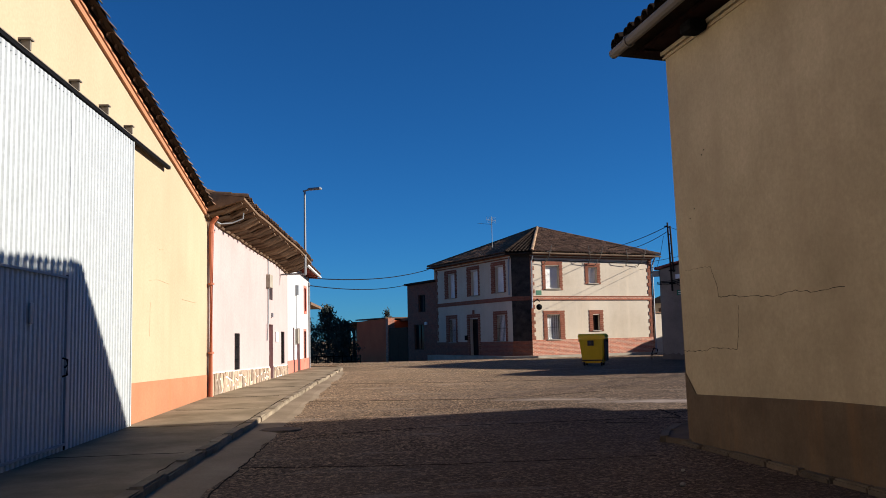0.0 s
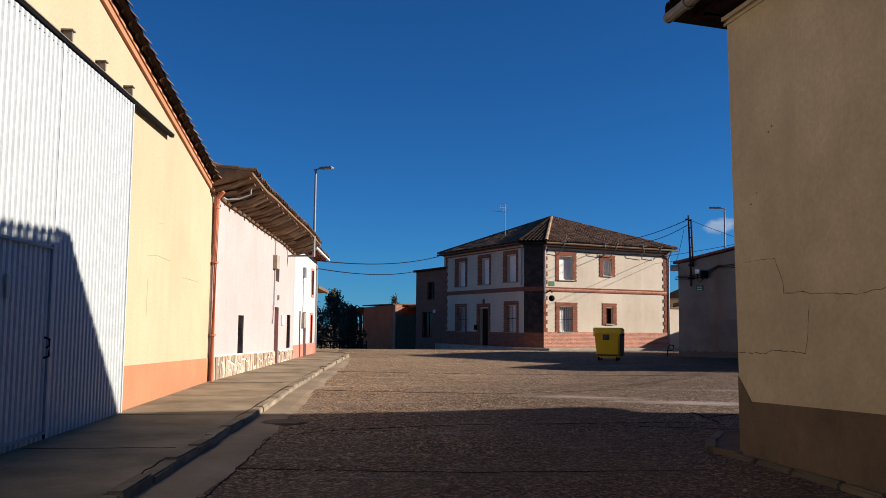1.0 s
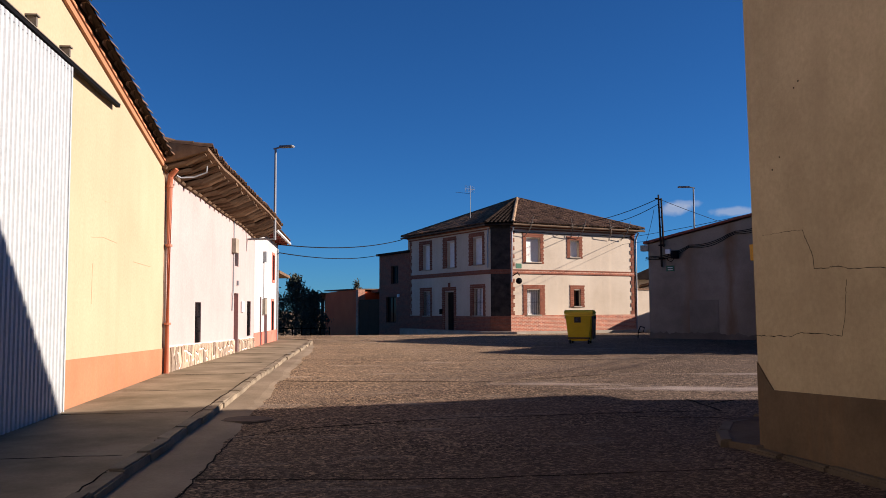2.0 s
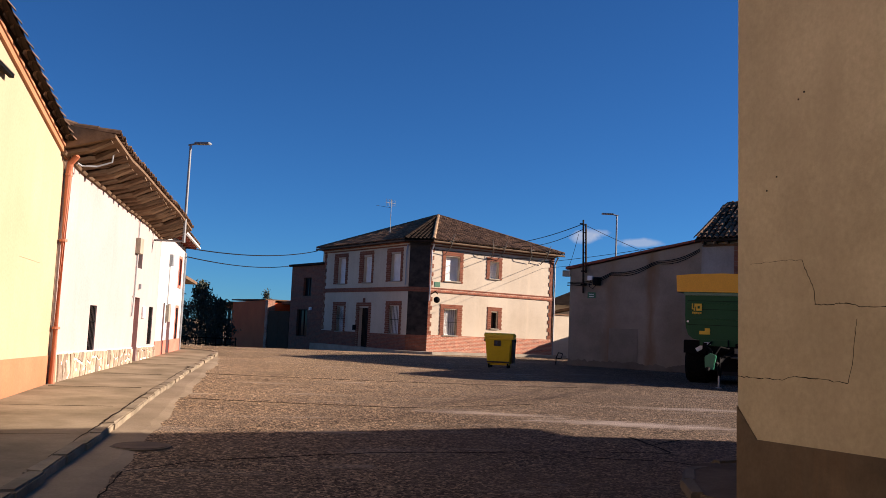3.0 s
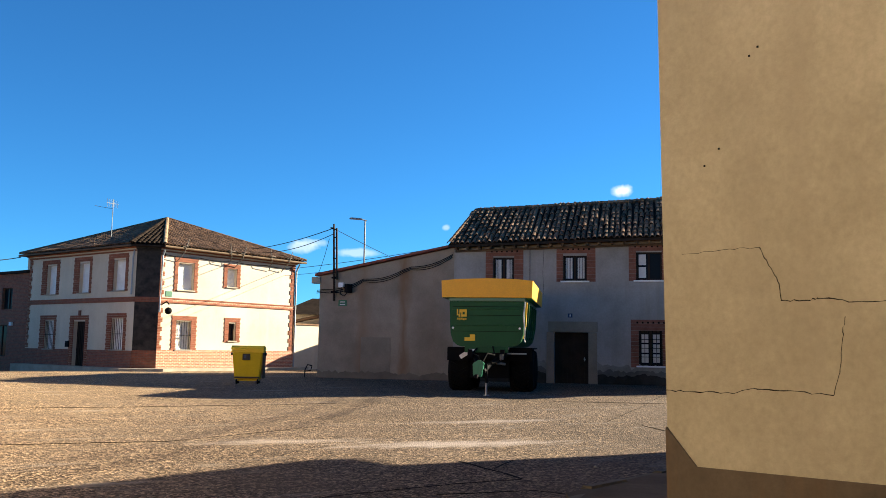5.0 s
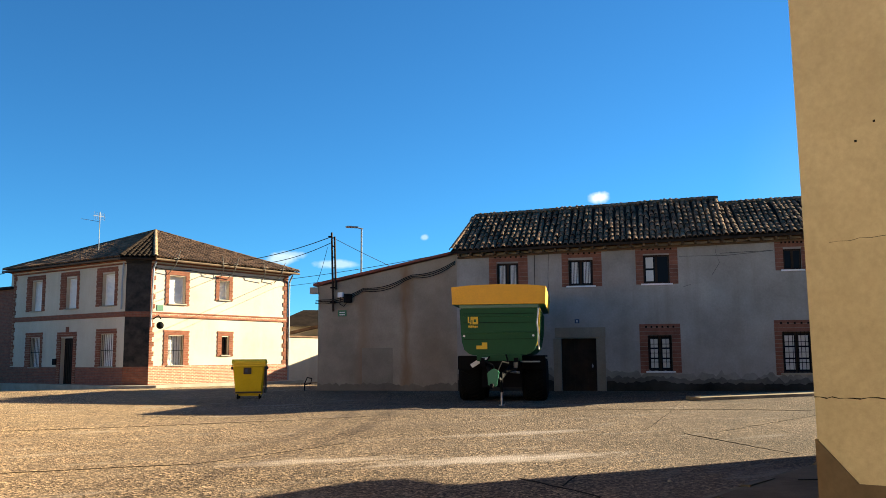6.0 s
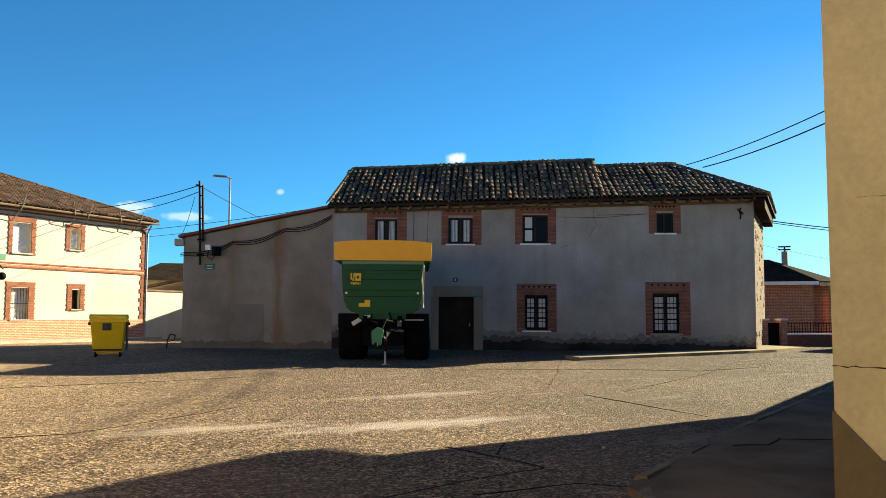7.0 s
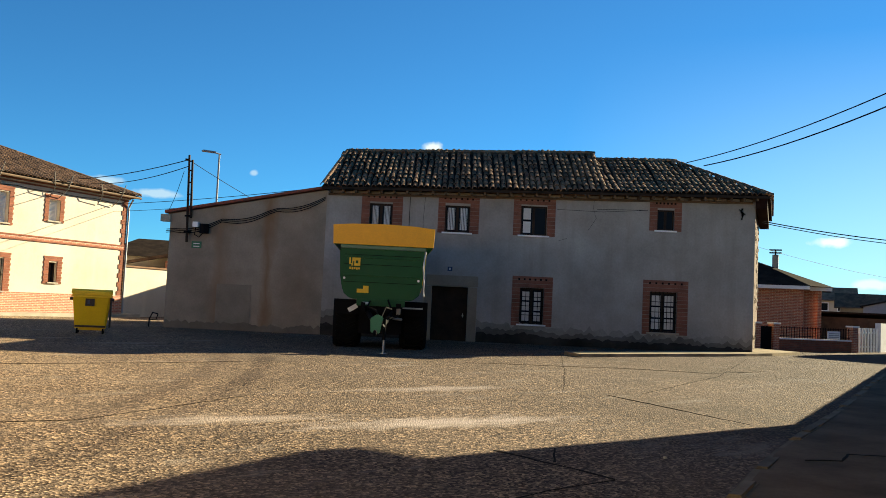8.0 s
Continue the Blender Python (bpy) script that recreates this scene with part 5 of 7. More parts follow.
    for i in range(n):
        u = 5.75 + (22.25 - 5.75) * (i + 0.5) / n
        top = 3.15 if u < 19.56 else 3.15 - 3.6 * (u - 19.56) / 2.74
        lo_y = -ov - 0.08
        lean = 0.05 * (rng.random() - 0.5)
        for k in range(10):
            y = lo_y + 0.385 * k
            if y > top - 0.2 or (u < 6.15 and y > -ov + (u - 5.7) / 0.45 * 3.6):
                break
            t = (y + ov) / (3.1 + ov)
            ze, zr = eave(u) + 0.08, ridge(u)
            z = ze + (zr - ze) * t + 0.03 * math.sin(u * 1.7 + y) * 0.5
            ang = math.degrees(math.atan2(zr - ze, 3.1 + ov))
            m = pose(u + lean * k * 0.3 + 0.03 * (rng.random() - 0.5), y + 0.05 * (rng.random() - 0.5), z + 0.055 + 0.025 * rng.random(), ang - 3, 0, 7 * (rng.random() - 0.5))
            if k < 4:
                shared("roof_tile", me, h, m)
            else:
                half_tile(joined, m, 0.47, 0.092, 0.076)
    # mortar under the ridge
    for ua, ub in ((6.2, 16.3), (16.4, 19.6)):
        tube(joined, [(ua, 3.12, ridge(ua) - 0.01), (ub, 3.12, ridge(ub) - 0.01)], 0.11, 6)
    # ridge and hip tiles
    for u in list(np.arange(6.2, 15.95, 0.36)) + list(np.arange(16.4, 19.3, 0.36)):
        half_tile(joined, pose(u, 3.1, ridge(u) + 0.05, 0, 0, -90), 0.42, 0.13, 0.115)
    for k in range(11):
        t = k / 11
        half_tile(joined, pose(19.56 + 2.74 * t, 3.1 - 3.6 * t, ridge(19.56) + (eave(22) + 0.08 - ridge(19.56)) * t + 0.05, -22, 0, -90 - 52.7), 0.45, 0.12, 0.11)
    for k in range(10):
        t = k / 10
        half_tile(joined, pose(5.75 + 0.4 * t, -ov + 3.6 * t, eave(5.8) + 0.1 + (ridge(6.2) - eave(5.8) - 0.08) * t + 0.03, 28, 0, -6), 0.44, 0.12, 0.11)
    for k in range(16):
        half_tile(joined, pose(22.4 + 0.155 * k, -ov + 0.42 * k, eave(22) + 0.1, 8, 0, 69), 0.46, 0.108, 0.092)
    tagged(part("roof_tiles", joined, TILE, h), kind="stuff")
    # eave boards and rafter ends
    for i in range(34):
        u = 6.0 + i * 0.48
        box_part("rafter", (u - 0.04, u + 0.04, -ov + 0.06, 0.05, eave(u) - 0.1, eave(u) - 0.01), WOOD, h)
    bm = bmesh.new()
    tube(bm, [(u, -0.04, eave(u) - 0.14) for u in (5.9, 9, 12, 16, 21.8)], 0.05, 6)
    part("wall_plate", bm, WOOD, h)
    ef = box_part("end_fascia", (-0.35, 7.3, -0.42, -0.02, eave(FLEN) - 0.4, eave(FLEN) - 0.02), EAVEBOARD, h, "dark boarded eave of the end wall")
    ef.matrix_basis = em
    # wall iron
    bm = bmesh.new()
    tube(bm, [(21.4, -0.04, 5.2), (21.43, -0.05, 5.38), (21.37, -0.05, 5.5), (21.42, -0.04, 5.62)], 0.03, 6)
    tube(bm, [(21.3, -0.04, 5.58), (21.52, -0.04, 5.4)], 0.02, 6)
    part("wall_anchor", bm, IRON, h, "wrought iron wall anchor")
    # hairline cracks and surface wires
    for pts, r in (([(15.9, 5.7), (15.85, 5.4), (15.98, 5.0), (15.7, 4.55)], 0.006), ([(14.6, 4.1), (14.9, 4.2)], 0.006), ([(16.0, 5.35), (17.9, 5.4)], 0.008), ([(8.98, 5.6), (8.98, 4.2)], 0.012), ([(9.55, 5.6), (9.5, 4.6), (9.55, 3.6)], 0.006), ([(14.5, 5.28), (16.2, 5.26), (17.9, 5.4)], 0.007)):
        bm = bmesh.new()
        tube(bm, [(x, -0.004, z) for x, z in pts], r, 5)
        part("wall_wire", bm, CABLE, h)


grey_house()


def lean_to():
    h = thing("lean_to", FACADE, "buff weathered lean-to with sloping wall head beside the grey house", "outbuilding")
    top = lambda u: 4.45 + (5.60 - 4.45) * u / 5.75
    bm = bmesh.new()
    wall(bm, 0.0, 5.85, -0.2, top, 0.5, (), 1.0)
    for v in bm.verts:
        v.co.y += 0.02 * noise.noise((v.co.x * 0.6, v.co.z * 0.8, 9))
    part("wall", bm, LEANWALL, h)
    bm = bmesh.new()
    box(bm, 0.0, 0.45, 0.5, 6.5, -0.2, 4.4)
    box(bm, 0.45, 5.8, 6.0, 6.5, -0.2, 4.4)
    part("rear_wall", bm, BUFF, h)
    bm = bmesh.new()
    extrude_profile(bm, [(-0.18, 4.46), (5.8, 5.66), (5.8, 5.75), (-0.18, 4.57)], -0.16, 6.7, lambda u, v, y: (u, y, v))
    part("roof", bm, REDWOOD, h, "thin reddish roof sheet")
    # brown foot band: damp and shade mixed into one colour
    edge = [(5.84 * k / 80, 0.45 + 0.2 * noise.noise((k * 0.09, 2, 1)) + 0.1 * noise.noise((k * 0.5, 7, 1))) for k in range(81)]
    bm = bmesh.new()
    extrude_profile(bm, [(5.84, -0.1), (0.0, -0.1)] + edge, -0.03, 0.01, lambda u, v, y: (u, y, v))
    part("wall_foot", bm, mottled("damp_shade_brown_render", (0.11, 0.088, 0.066), (0.2, 0.162, 0.122), 0.9, 0.8, 20), h, "foot of the wall darkened by damp and painted shade")
    # rust and damp stains with their own shape: proud render patches
    for x0, x1, z0, z1 in ((1.9, 3.2, 0.3, 1.9),):
        box_part("render_patch", (x0, x1, -0.025, 0.0, z0, z1), mottled("grey_render_patch", (0.165, 0.138, 0.107), (0.26, 0.217, 0.168), 0.9, 0.9, 25), h, "greyer render repair", 0.008)
    # cable bundle drooping along the wall head
    for off in (0.0, 0.05, 0.11):
        bm = bmesh.new()
        pts = []
        for k in range(21):
            u = -0.1 + 5.9 * k / 20
            pts.append((u, -0.07 - off * 0.4, top(u) - 0.55 + 0.3 * (u / 5.8) ** 2 - 0.16 * abs(math.sin(u * 1.6)) * (1 + off * 3) - off))
        tube(bm, pts, 0.016, 6)
        part("wall_cable", bm, CABLE, h, "drooping black cable")
    box_part("junction_box", (0.88, 1.1, -0.16, -0.005, 3.98, 4.18), SIGNWHITE, h, "white junction box", 0.01)
    bm = bmesh.new()
    tube(bm, [(1.35, -0.2, 3.75), (1.35, -0.2, 4.1)], 0.17, 14)
    part("lamp_drum", bm, IRON, h, "round dark drum fitting")
    bm = bmesh.new()
    tube(bm, [(1.0, -0.1, 3.98), (0.98, -0.15, 3.7), (1.15, -0.15, 3.6), (1.3, -0.15, 3.78)], 0.018)
    part("flex", bm, CABLE, h)
    box_part("meter_cabinet", (-0.35, 0.02, -0.1, 0.2, 4.15, 4.42), KERB, h, "grey box on the corner", 0.01)
    s = thing("street_sign", FACADE @ Matrix.Translation((0.86, -0.02, 3.2)), "small green sign with white unreadable lines on the wall", "sign")
    box_part("plate", (0, 0.37, -0.012, 0.015, 0, 0.25), SIGNGREEN, s, "", 0.004)
    for z in (0.15, 0.05):
        box_part("line_bar", (0.07, 0.3, -0.016, -0.011, z, z + 0.028), SIGNWHITE, s)
    # pole and its prop against the wall
    p = thing("power_pole", FACADE, "slim dark twin-post power pole fixed to the wall head", "pole")
    for xa, za, xb, zb in ((0.70, 3.4, 0.60, 6.68), (0.80, 4.3, 0.73, 6.5)):
        bm = bmesh.new()
        tube(bm, [(xa, -0.14, za), (xb, -0.14, zb)], 0.05, 8, 0.042)
        part("post", bm, DOORWOOD, p)
    for z in (4.75, 5.2, 5.65, 6.1, 6.45):
        x = 0.70 - 0.1 * (z - 3.4) / 3.28
        box_part("rung", (x, x + 0.13, -0.165, -0.115, z - 0.02, z + 0.02), IRON, p)
    for z in (3.75, 4.35):
        box_part("clamp", (0.58, 0.8, -0.2, -0.003, z, z + 0.06), IRON, p)
    for dy in (-0.07, 0.07):
        bm = bmesh.new()
        tube(bm, [(0.61, -0.14 + dy, 6.5), (0.50, -0.14 + dy * 2, 6.5)], 0.03, 6)
        part("insulator", bm, IRON, p)
    # bent iron hoop by the corner
    b = thing("iron_hoop", FACADE @ Matrix.Translation((-0.35, -0.25, 0.12)), "small bent iron hoop by the wall corner", "hoop")
    bm = bmesh.new()
    tube(bm, [(-0.12, 0, 0), (-0.11, 0, 0.36), (0, 0, 0.6), (0.2, 0, 0.56)], 0.025)
    tube(bm, [(-0.11, 0, 0.32), (0.15, 0, 0.36), (0.2, 0, 0.56)], 0.02)
    part("bar", bm, IRON, b)


lean_to()


# ---- two-storey brick and cream house ----
HANG = radians(22.5)
HA = (9.26, 48.34)
HB = (HA[0] + math.cos(HANG), HA[1] + math.sin(HANG))
HOUSE = line_frame(HA, HB)


def cream_house():
    h = thing("cream_house", HOUSE, "two-storey cream house with brick quoins and hipped tile roof", "house")
    W, D, ch, Z1 = 8.8, 10.6, 0.78, 6.06
    side = Matrix.Translation((-ch, D, 0)) @ Matrix.Rotation(radians(-90), 4, "Z")   # local x of the side face runs from its far end to the corner
    s = lambda y0, y1: (D - y1, D - y0)
    lit = [((0.8, 2.21, 4.04, 5.71), (1.02, 1.98, 4.13, 5.45), 0), ((3.8, 4.92, 4.4, 5.65), (4.04, 4.68, 4.46, 5.4), 0), ((0.79, 2.27, 1.2, 2.86), (1.05, 1.93, 1.22, 2.6), 1), ((3.98, 5.02, 1.62, 2.87), (4.26, 4.74, 1.69, 2.59), 2)]
    shd = [((*s(7.56, 9.31), 3.95, 5.8), (*s(7.83, 8.81), 3.98, 5.5), 0), ((*s(4.54, 6.19), 3.96, 5.82), (*s(4.73, 5.68), 4.0, 5.5), 0), ((*s(1.4, 3.11), 3.99, 5.84), (*s(1.62, 2.65), 4.03, 5.53), 0),
           ((*s(7.6, 9.2), 1.12, 2.88), (*s(7.8, 8.71), 1.14, 2.6), 1), ((*s(1.34, 2.99), 1.15, 2.93), (*s(1.56, 2.58), 1.18, 2.67), 1)]
    door = (*s(4.85, 5.95), -0.05, 2.55)
    bm = bmesh.new()
    wall(bm, 0, W, -0.5, Z1, 0.4, [i for _, i, _ in lit])
    part("wall", bm, CREAM, h)
    bm = bmesh.new()
    wall(bm, 0, D - ch, -0.8, Z1, 0.4, [i for _, i, _ in shd] + [door])
    part("wall", bm, CREAM, h).matrix_basis = side
    bm = bmesh.new()
    box(bm, W - 0.4, W, 0.4, D, -0.5, Z1), box(bm, -ch, W - 0.4, D, D + 0.3, -0.8, Z1)
    part("rear_wall", bm, CREAM, h)
    # chamfered corner
    cm = line_frame((-ch, ch), (0, 0))
    bm = bmesh.new()
    wall(bm, 0, ch * 1.414, -0.5, Z1, 0.3)
    part("corner_wall", bm, SLATE, h, "black stained chamfered corner").matrix_basis = cm
    for wins, m, dz in ((lit, None, 0.0), (shd, side, 0.0)):
        for o, i, kind in wins:
            surround(h, o, i, SURROUND, 0.03, m, 0.11, "", 0.035, False)
            x0, x1, z0, z1 = i
            if kind == 2:
                w = grille_window(h, x0, x1, z0, z1, 0.16, False, DOORWOOD)
            else:
                w = grille_window(h, x0, x1, z0, z1, 0.2, kind == 1, SHUTTER, SHUTTER, IRON, 1)
            if m is not None:
                w.matrix_basis = m
            sl = box_part("sill", (x0 - 0.06, x1 + 0.06, -0.08, 0.17, z0 - 0.06, z0 - 0.002), KERB, h, "", 0.006)
            if m is not None:
                sl.matrix_basis = m
    # front door on the shaded side, with arched brick head
    surround(h, (*s(4.58, 6.3), -0.1, 2.85), door, SURROUND, 0.03, side, 0.11, "brick door surround", 0.035)
    d = plank_door(h, door[0], door[1], -0.05, 2.55, 0.22, DOORWOOD, "dark front door with iron grille")
    d.matrix_basis = side
    bm = bmesh.new()
    for k in range(7):
        x = door[0] + 0.1 + (door[1] - door[0] - 0.2) * k / 6
        tube(bm, [(x, 0.18, 0.2), (x, 0.18, 2.3)], 0.01, 5)
    part("door_grille", bm, IRON, h).matrix_basis = side
    box_part("finial", (door[0] + 0.45, door[0] + 0.65, -0.05, 0.02, 2.85, 3.1), SURROUND, h).matrix_basis = side
    box_part("mail_box", (door[0] - 0.55, door[0] - 0.25, -0.1, -0.005, 1.25, 1.55), IRON, h, "black mail box", 0.01).matrix_basis = side
    # brick dado, string course, cornice, quoins
    box_part("dado", (0.0, W, -0.035, 0.0, -0.45, 1.2), BRICK, h, "red brick dado")
    # side and chamfer take a darker brick, their shade put into the colour
    box_part("dado", (0.0, door[0] - 0.3, -0.035, 0.0, -0.8, 1.14), DARKBRICK, h, "brick dado in a shade-darkened copy of the brick").matrix_basis = side
    box_part("dado", (door[1] + 0.3, D - ch, -0.035, 0.0, -0.8, 1.14), DARKBRICK, h).matrix_basis = side
    box_part("dado", (0.0, ch * 1.414, -0.035, 0.0, -0.5, 1.16), DARKBRICK, h).matrix_basis = cm
    for z0, z1, o in ((3.46, 3.53, 0.05), (3.53, 3.64, 0.03), (3.64, 3.7, 0.05)):
        box_part("string_course", (0, W, -o, 0, z0, z1), BRICK if o < 0.04 else SURROUND, h)
        box_part("string_course", (0, D - ch, -o, 0, z0, z1), DARKBRICK if o < 0.04 else SURROUND, h).matrix_basis = side
        box_part("string_course", (0, ch * 1.414, -o, 0, z0, z1), DARKBRICK, h).matrix_basis = cm
    for (xa, xb, m, flip) in ((0.0, 0.26, None, 1), (W - 0.36, W, None, -1), (0.0, 0.28, side, 1)):
        n = 66
        for k in range(0, n):
            z0 = 1.2 + (Z1 - 1.2) * k / n
            z1 = 1.2 + (Z1 - 1.2) * (k + 1) / n
            if 3.42 < z0 < 3.7:
                continue
            t = 0.1 if (k // 3) % 2 else 0.0
            a, b = (xa, xb - t) if flip > 0 else (xa + t, xb)
            ob = box_part("brick", (a, b, -0.03, 0.0, z0 + 0.006, z1 - 0.006), SURROUND, h)
            if m is not None:
                ob.matrix_basis = m
    for k, (o, z0, z1) in enumerate(((0.05, 5.9, 5.96), (0.1, 5.98, 6.03), (0.16, 6.04, 6.1))):
        box_part("cornice", (-0.02, W + o, -o, 0, z0, z1), SURROUND if k != 1 else CREAM, h)
        box_part("cornice", (-o, D - ch + 0.02, -o, 0, z0, z1), SURROUND if k != 1 else CREAM, h).matrix_basis = side
        box_part("cornice", (-0.02, ch * 1.414 + 0.02, -o, 0, z0, z1), SLATE, h).matrix_basis = cm
    # roof: four slopes and the chamfer meeting at one peak
    ov, ze = 0.42, 6.12
    apex = Vector((4.05, 5.35, 8.35))
    poly = [(-0.1, -ov), (W + ov, -ov), (W + ov, D + ov), (-ch - ov, D + ov), (-ch - ov, ch - 0.1)]
    bm = bmesh.new()
    up = [bm.verts.new((x, y, ze + 0.05)) for x, y in poly]
    lo = [bm.verts.new((x, y, ze - 0.03)) for x, y in poly]
    ap = bm.verts.new(apex)
    for k in range(5):
        bm.faces.new((up[k], up[(k + 1) % 5], ap))
        bm.faces.new((lo[k], lo[(k + 1) % 5], up[(k + 1) % 5], up[k]))
    bm.faces.new(lo[::-1])
    part("roof", bm, TILEBED, h)
    rng = random.Random(31)
    P = [Vector((x, y, ze + 0.05)) for x, y in poly]
    for k in (0, 3, 4):
        a, b = P[k], P[(k + 1) % 5]
        along = (b - a).normalized()
        foot = a + along * (apex - a).dot(along)
        upv = (apex - foot)
        ht = upv.length
        sa, wd = (foot - a).length * (1 if (foot - a).dot(along) > 0 else -1), (b - a).length
        m = slope_frame(a, along, upv)
        reach = lambda q: (-0.06, max(0.0, ht * min(q / sa if sa > 0.05 else 9, (wd - q) / (wd - sa) if wd - sa > 0.05 else 9, 1.0) - 0.06))
        bm = bmesh.new()
        tile_slope(bm, m, wd, reach, 0.21, 0.42, 0.1, rng)
        # chamfer slope takes the shaded tile copy, so its shade is painted
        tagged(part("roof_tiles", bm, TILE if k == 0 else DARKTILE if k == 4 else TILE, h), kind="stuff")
    for k in range(5):
        bm = bmesh.new()
        d = (apex - P[k])
        n = int(d.length / 0.4)
        q = d.to_track_quat("Y", "Z").to_matrix().to_4x4()
        for t in range(n):
            half_tile(bm, Matrix.Translation(P[k] + d * (t / n) + Vector((0, 0, 0.07))) @ q, 0.46, 0.11, 0.1)
        # one hip painted as sunlit, the chamfer's other hip as shaded
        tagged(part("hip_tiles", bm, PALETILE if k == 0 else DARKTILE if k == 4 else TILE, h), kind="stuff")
    # gutter, pipes, brackets, wires and fittings on the wall
    bm = bmesh.new()
    tube(bm, [(-0.1, -ov - 0.03, ze), (W + ov, -ov - 0.03, ze - 0.02)], 0.055, 7)
    part("gutter", bm, WOOD, h)
    bm = bmesh.new()
    tube(bm, [(-ch - ov - 0.03, ch - 0.1, ze), (-ch - ov - 0.03, D + ov, ze)], 0.055, 7)
    part("gutter", bm, WOOD, h)
    for pts in ([(0.02, -0.32, 6.0), (0.05, -0.1, 5.7), (0.02, -0.08, 3.0)], [(W + 0.05, -0.3, 6.0), (W + 0.05, -0.06, 5.6), (W + 0.05, -0.06, 0.3)], [(-0.03 - ch, ch + 0.15, 6.0), (-0.1 - ch, ch + 0.15, 5.6), (-0.1 - ch, ch + 0.15, 3.8)]):
        bm = bmesh.new()
        tube(bm, pts, 0.045, 7)
        part("rain_pipe", bm, GREYSTEEL, h)
    for x, dx in ((0.9, 0.1), (4.0, -0.12), (4.5, 0.1), (6.8, -0.15), (7.7, 0.12)):
        bm = bmesh.new()
        tube(bm, [(x, -0.05, 5.5), (x + dx, -0.5, 5.95), (x + dx * 2.5, -0.6, 6.6)], 0.02, 6)
        tube(bm, [(x + dx - 0.15, -0.52, 6.2), (x + dx + 0.2, -0.52, 6.26)], 0.016, 6)
        part("wire_bracket", bm, DUSTSTEEL, h, "rusty steel wire bracket")
    for z, sag in ((5.78, 0.06),):
        bm = bmesh.new()
        tube(bm, [(W * t / 12, -0.04, z - sag * math.sin(math.pi * ((t / 3) % 1))) for t in range(13)], 0.014, 5)
        part("wall_wire", bm, CABLE, h)
    box_part("street_plate", (0.36, 0.72, -0.02, 0.0, 3.76, 4.02), SIGNGREEN, h, "small green street plate")
    bm = bmesh.new()
    tube(bm, [(0.15, -0.05, 3.35), (0.22, -0.35, 3.5), (0.25, -0.5, 3.35)], 0.03, 6)
    bmesh.ops.create_uvsphere(bm, u_segments=12, v_segments=8, radius=0.17, matrix=pose(0.25, -0.45, 3.05))
    part("wall_lantern", bm, IRON, h, "black wall lantern on a bracket")
    bm = bmesh.new()
    tube(bm, [(0.45, 5.0, 6.5), (0.45, 5.0, 8.95)], 0.022, 6)
    tube(bm, [(-0.05, 4.8, 8.7), (0.85, 5.15, 8.75)], 0.012, 5)
    for k in range(7):
        x = 0.0 + 0.13 * k
        tube(bm, [(x, 4.8 + 0.05 * k, 8.5 + 0.007 * k), (x, 4.82 + 0.05 * k, 8.92)], 0.009, 4)
    tube(bm, [(0.45, 5.0, 8.45), (-0.35, 5.4, 8.55)], 0.011, 5)
    part("aerial", bm, LAMPGREY, h, "rooftop television aerial")
    # pavement strip round the house
    bm = bmesh.new()
    prism(bm, [(-0.2, -0.9), (W + 0.4, -0.9), (W + 0.4, -0.04), (0.02, -0.04), (-ch, ch), (-ch - 0.05, D), (-ch - 0.75, D), (-ch - 0.8, ch - 0.3)], -0.6, 0.32)
    part("plinth_step", bm, KERB, h, "pale concrete step round the house")


cream_house()


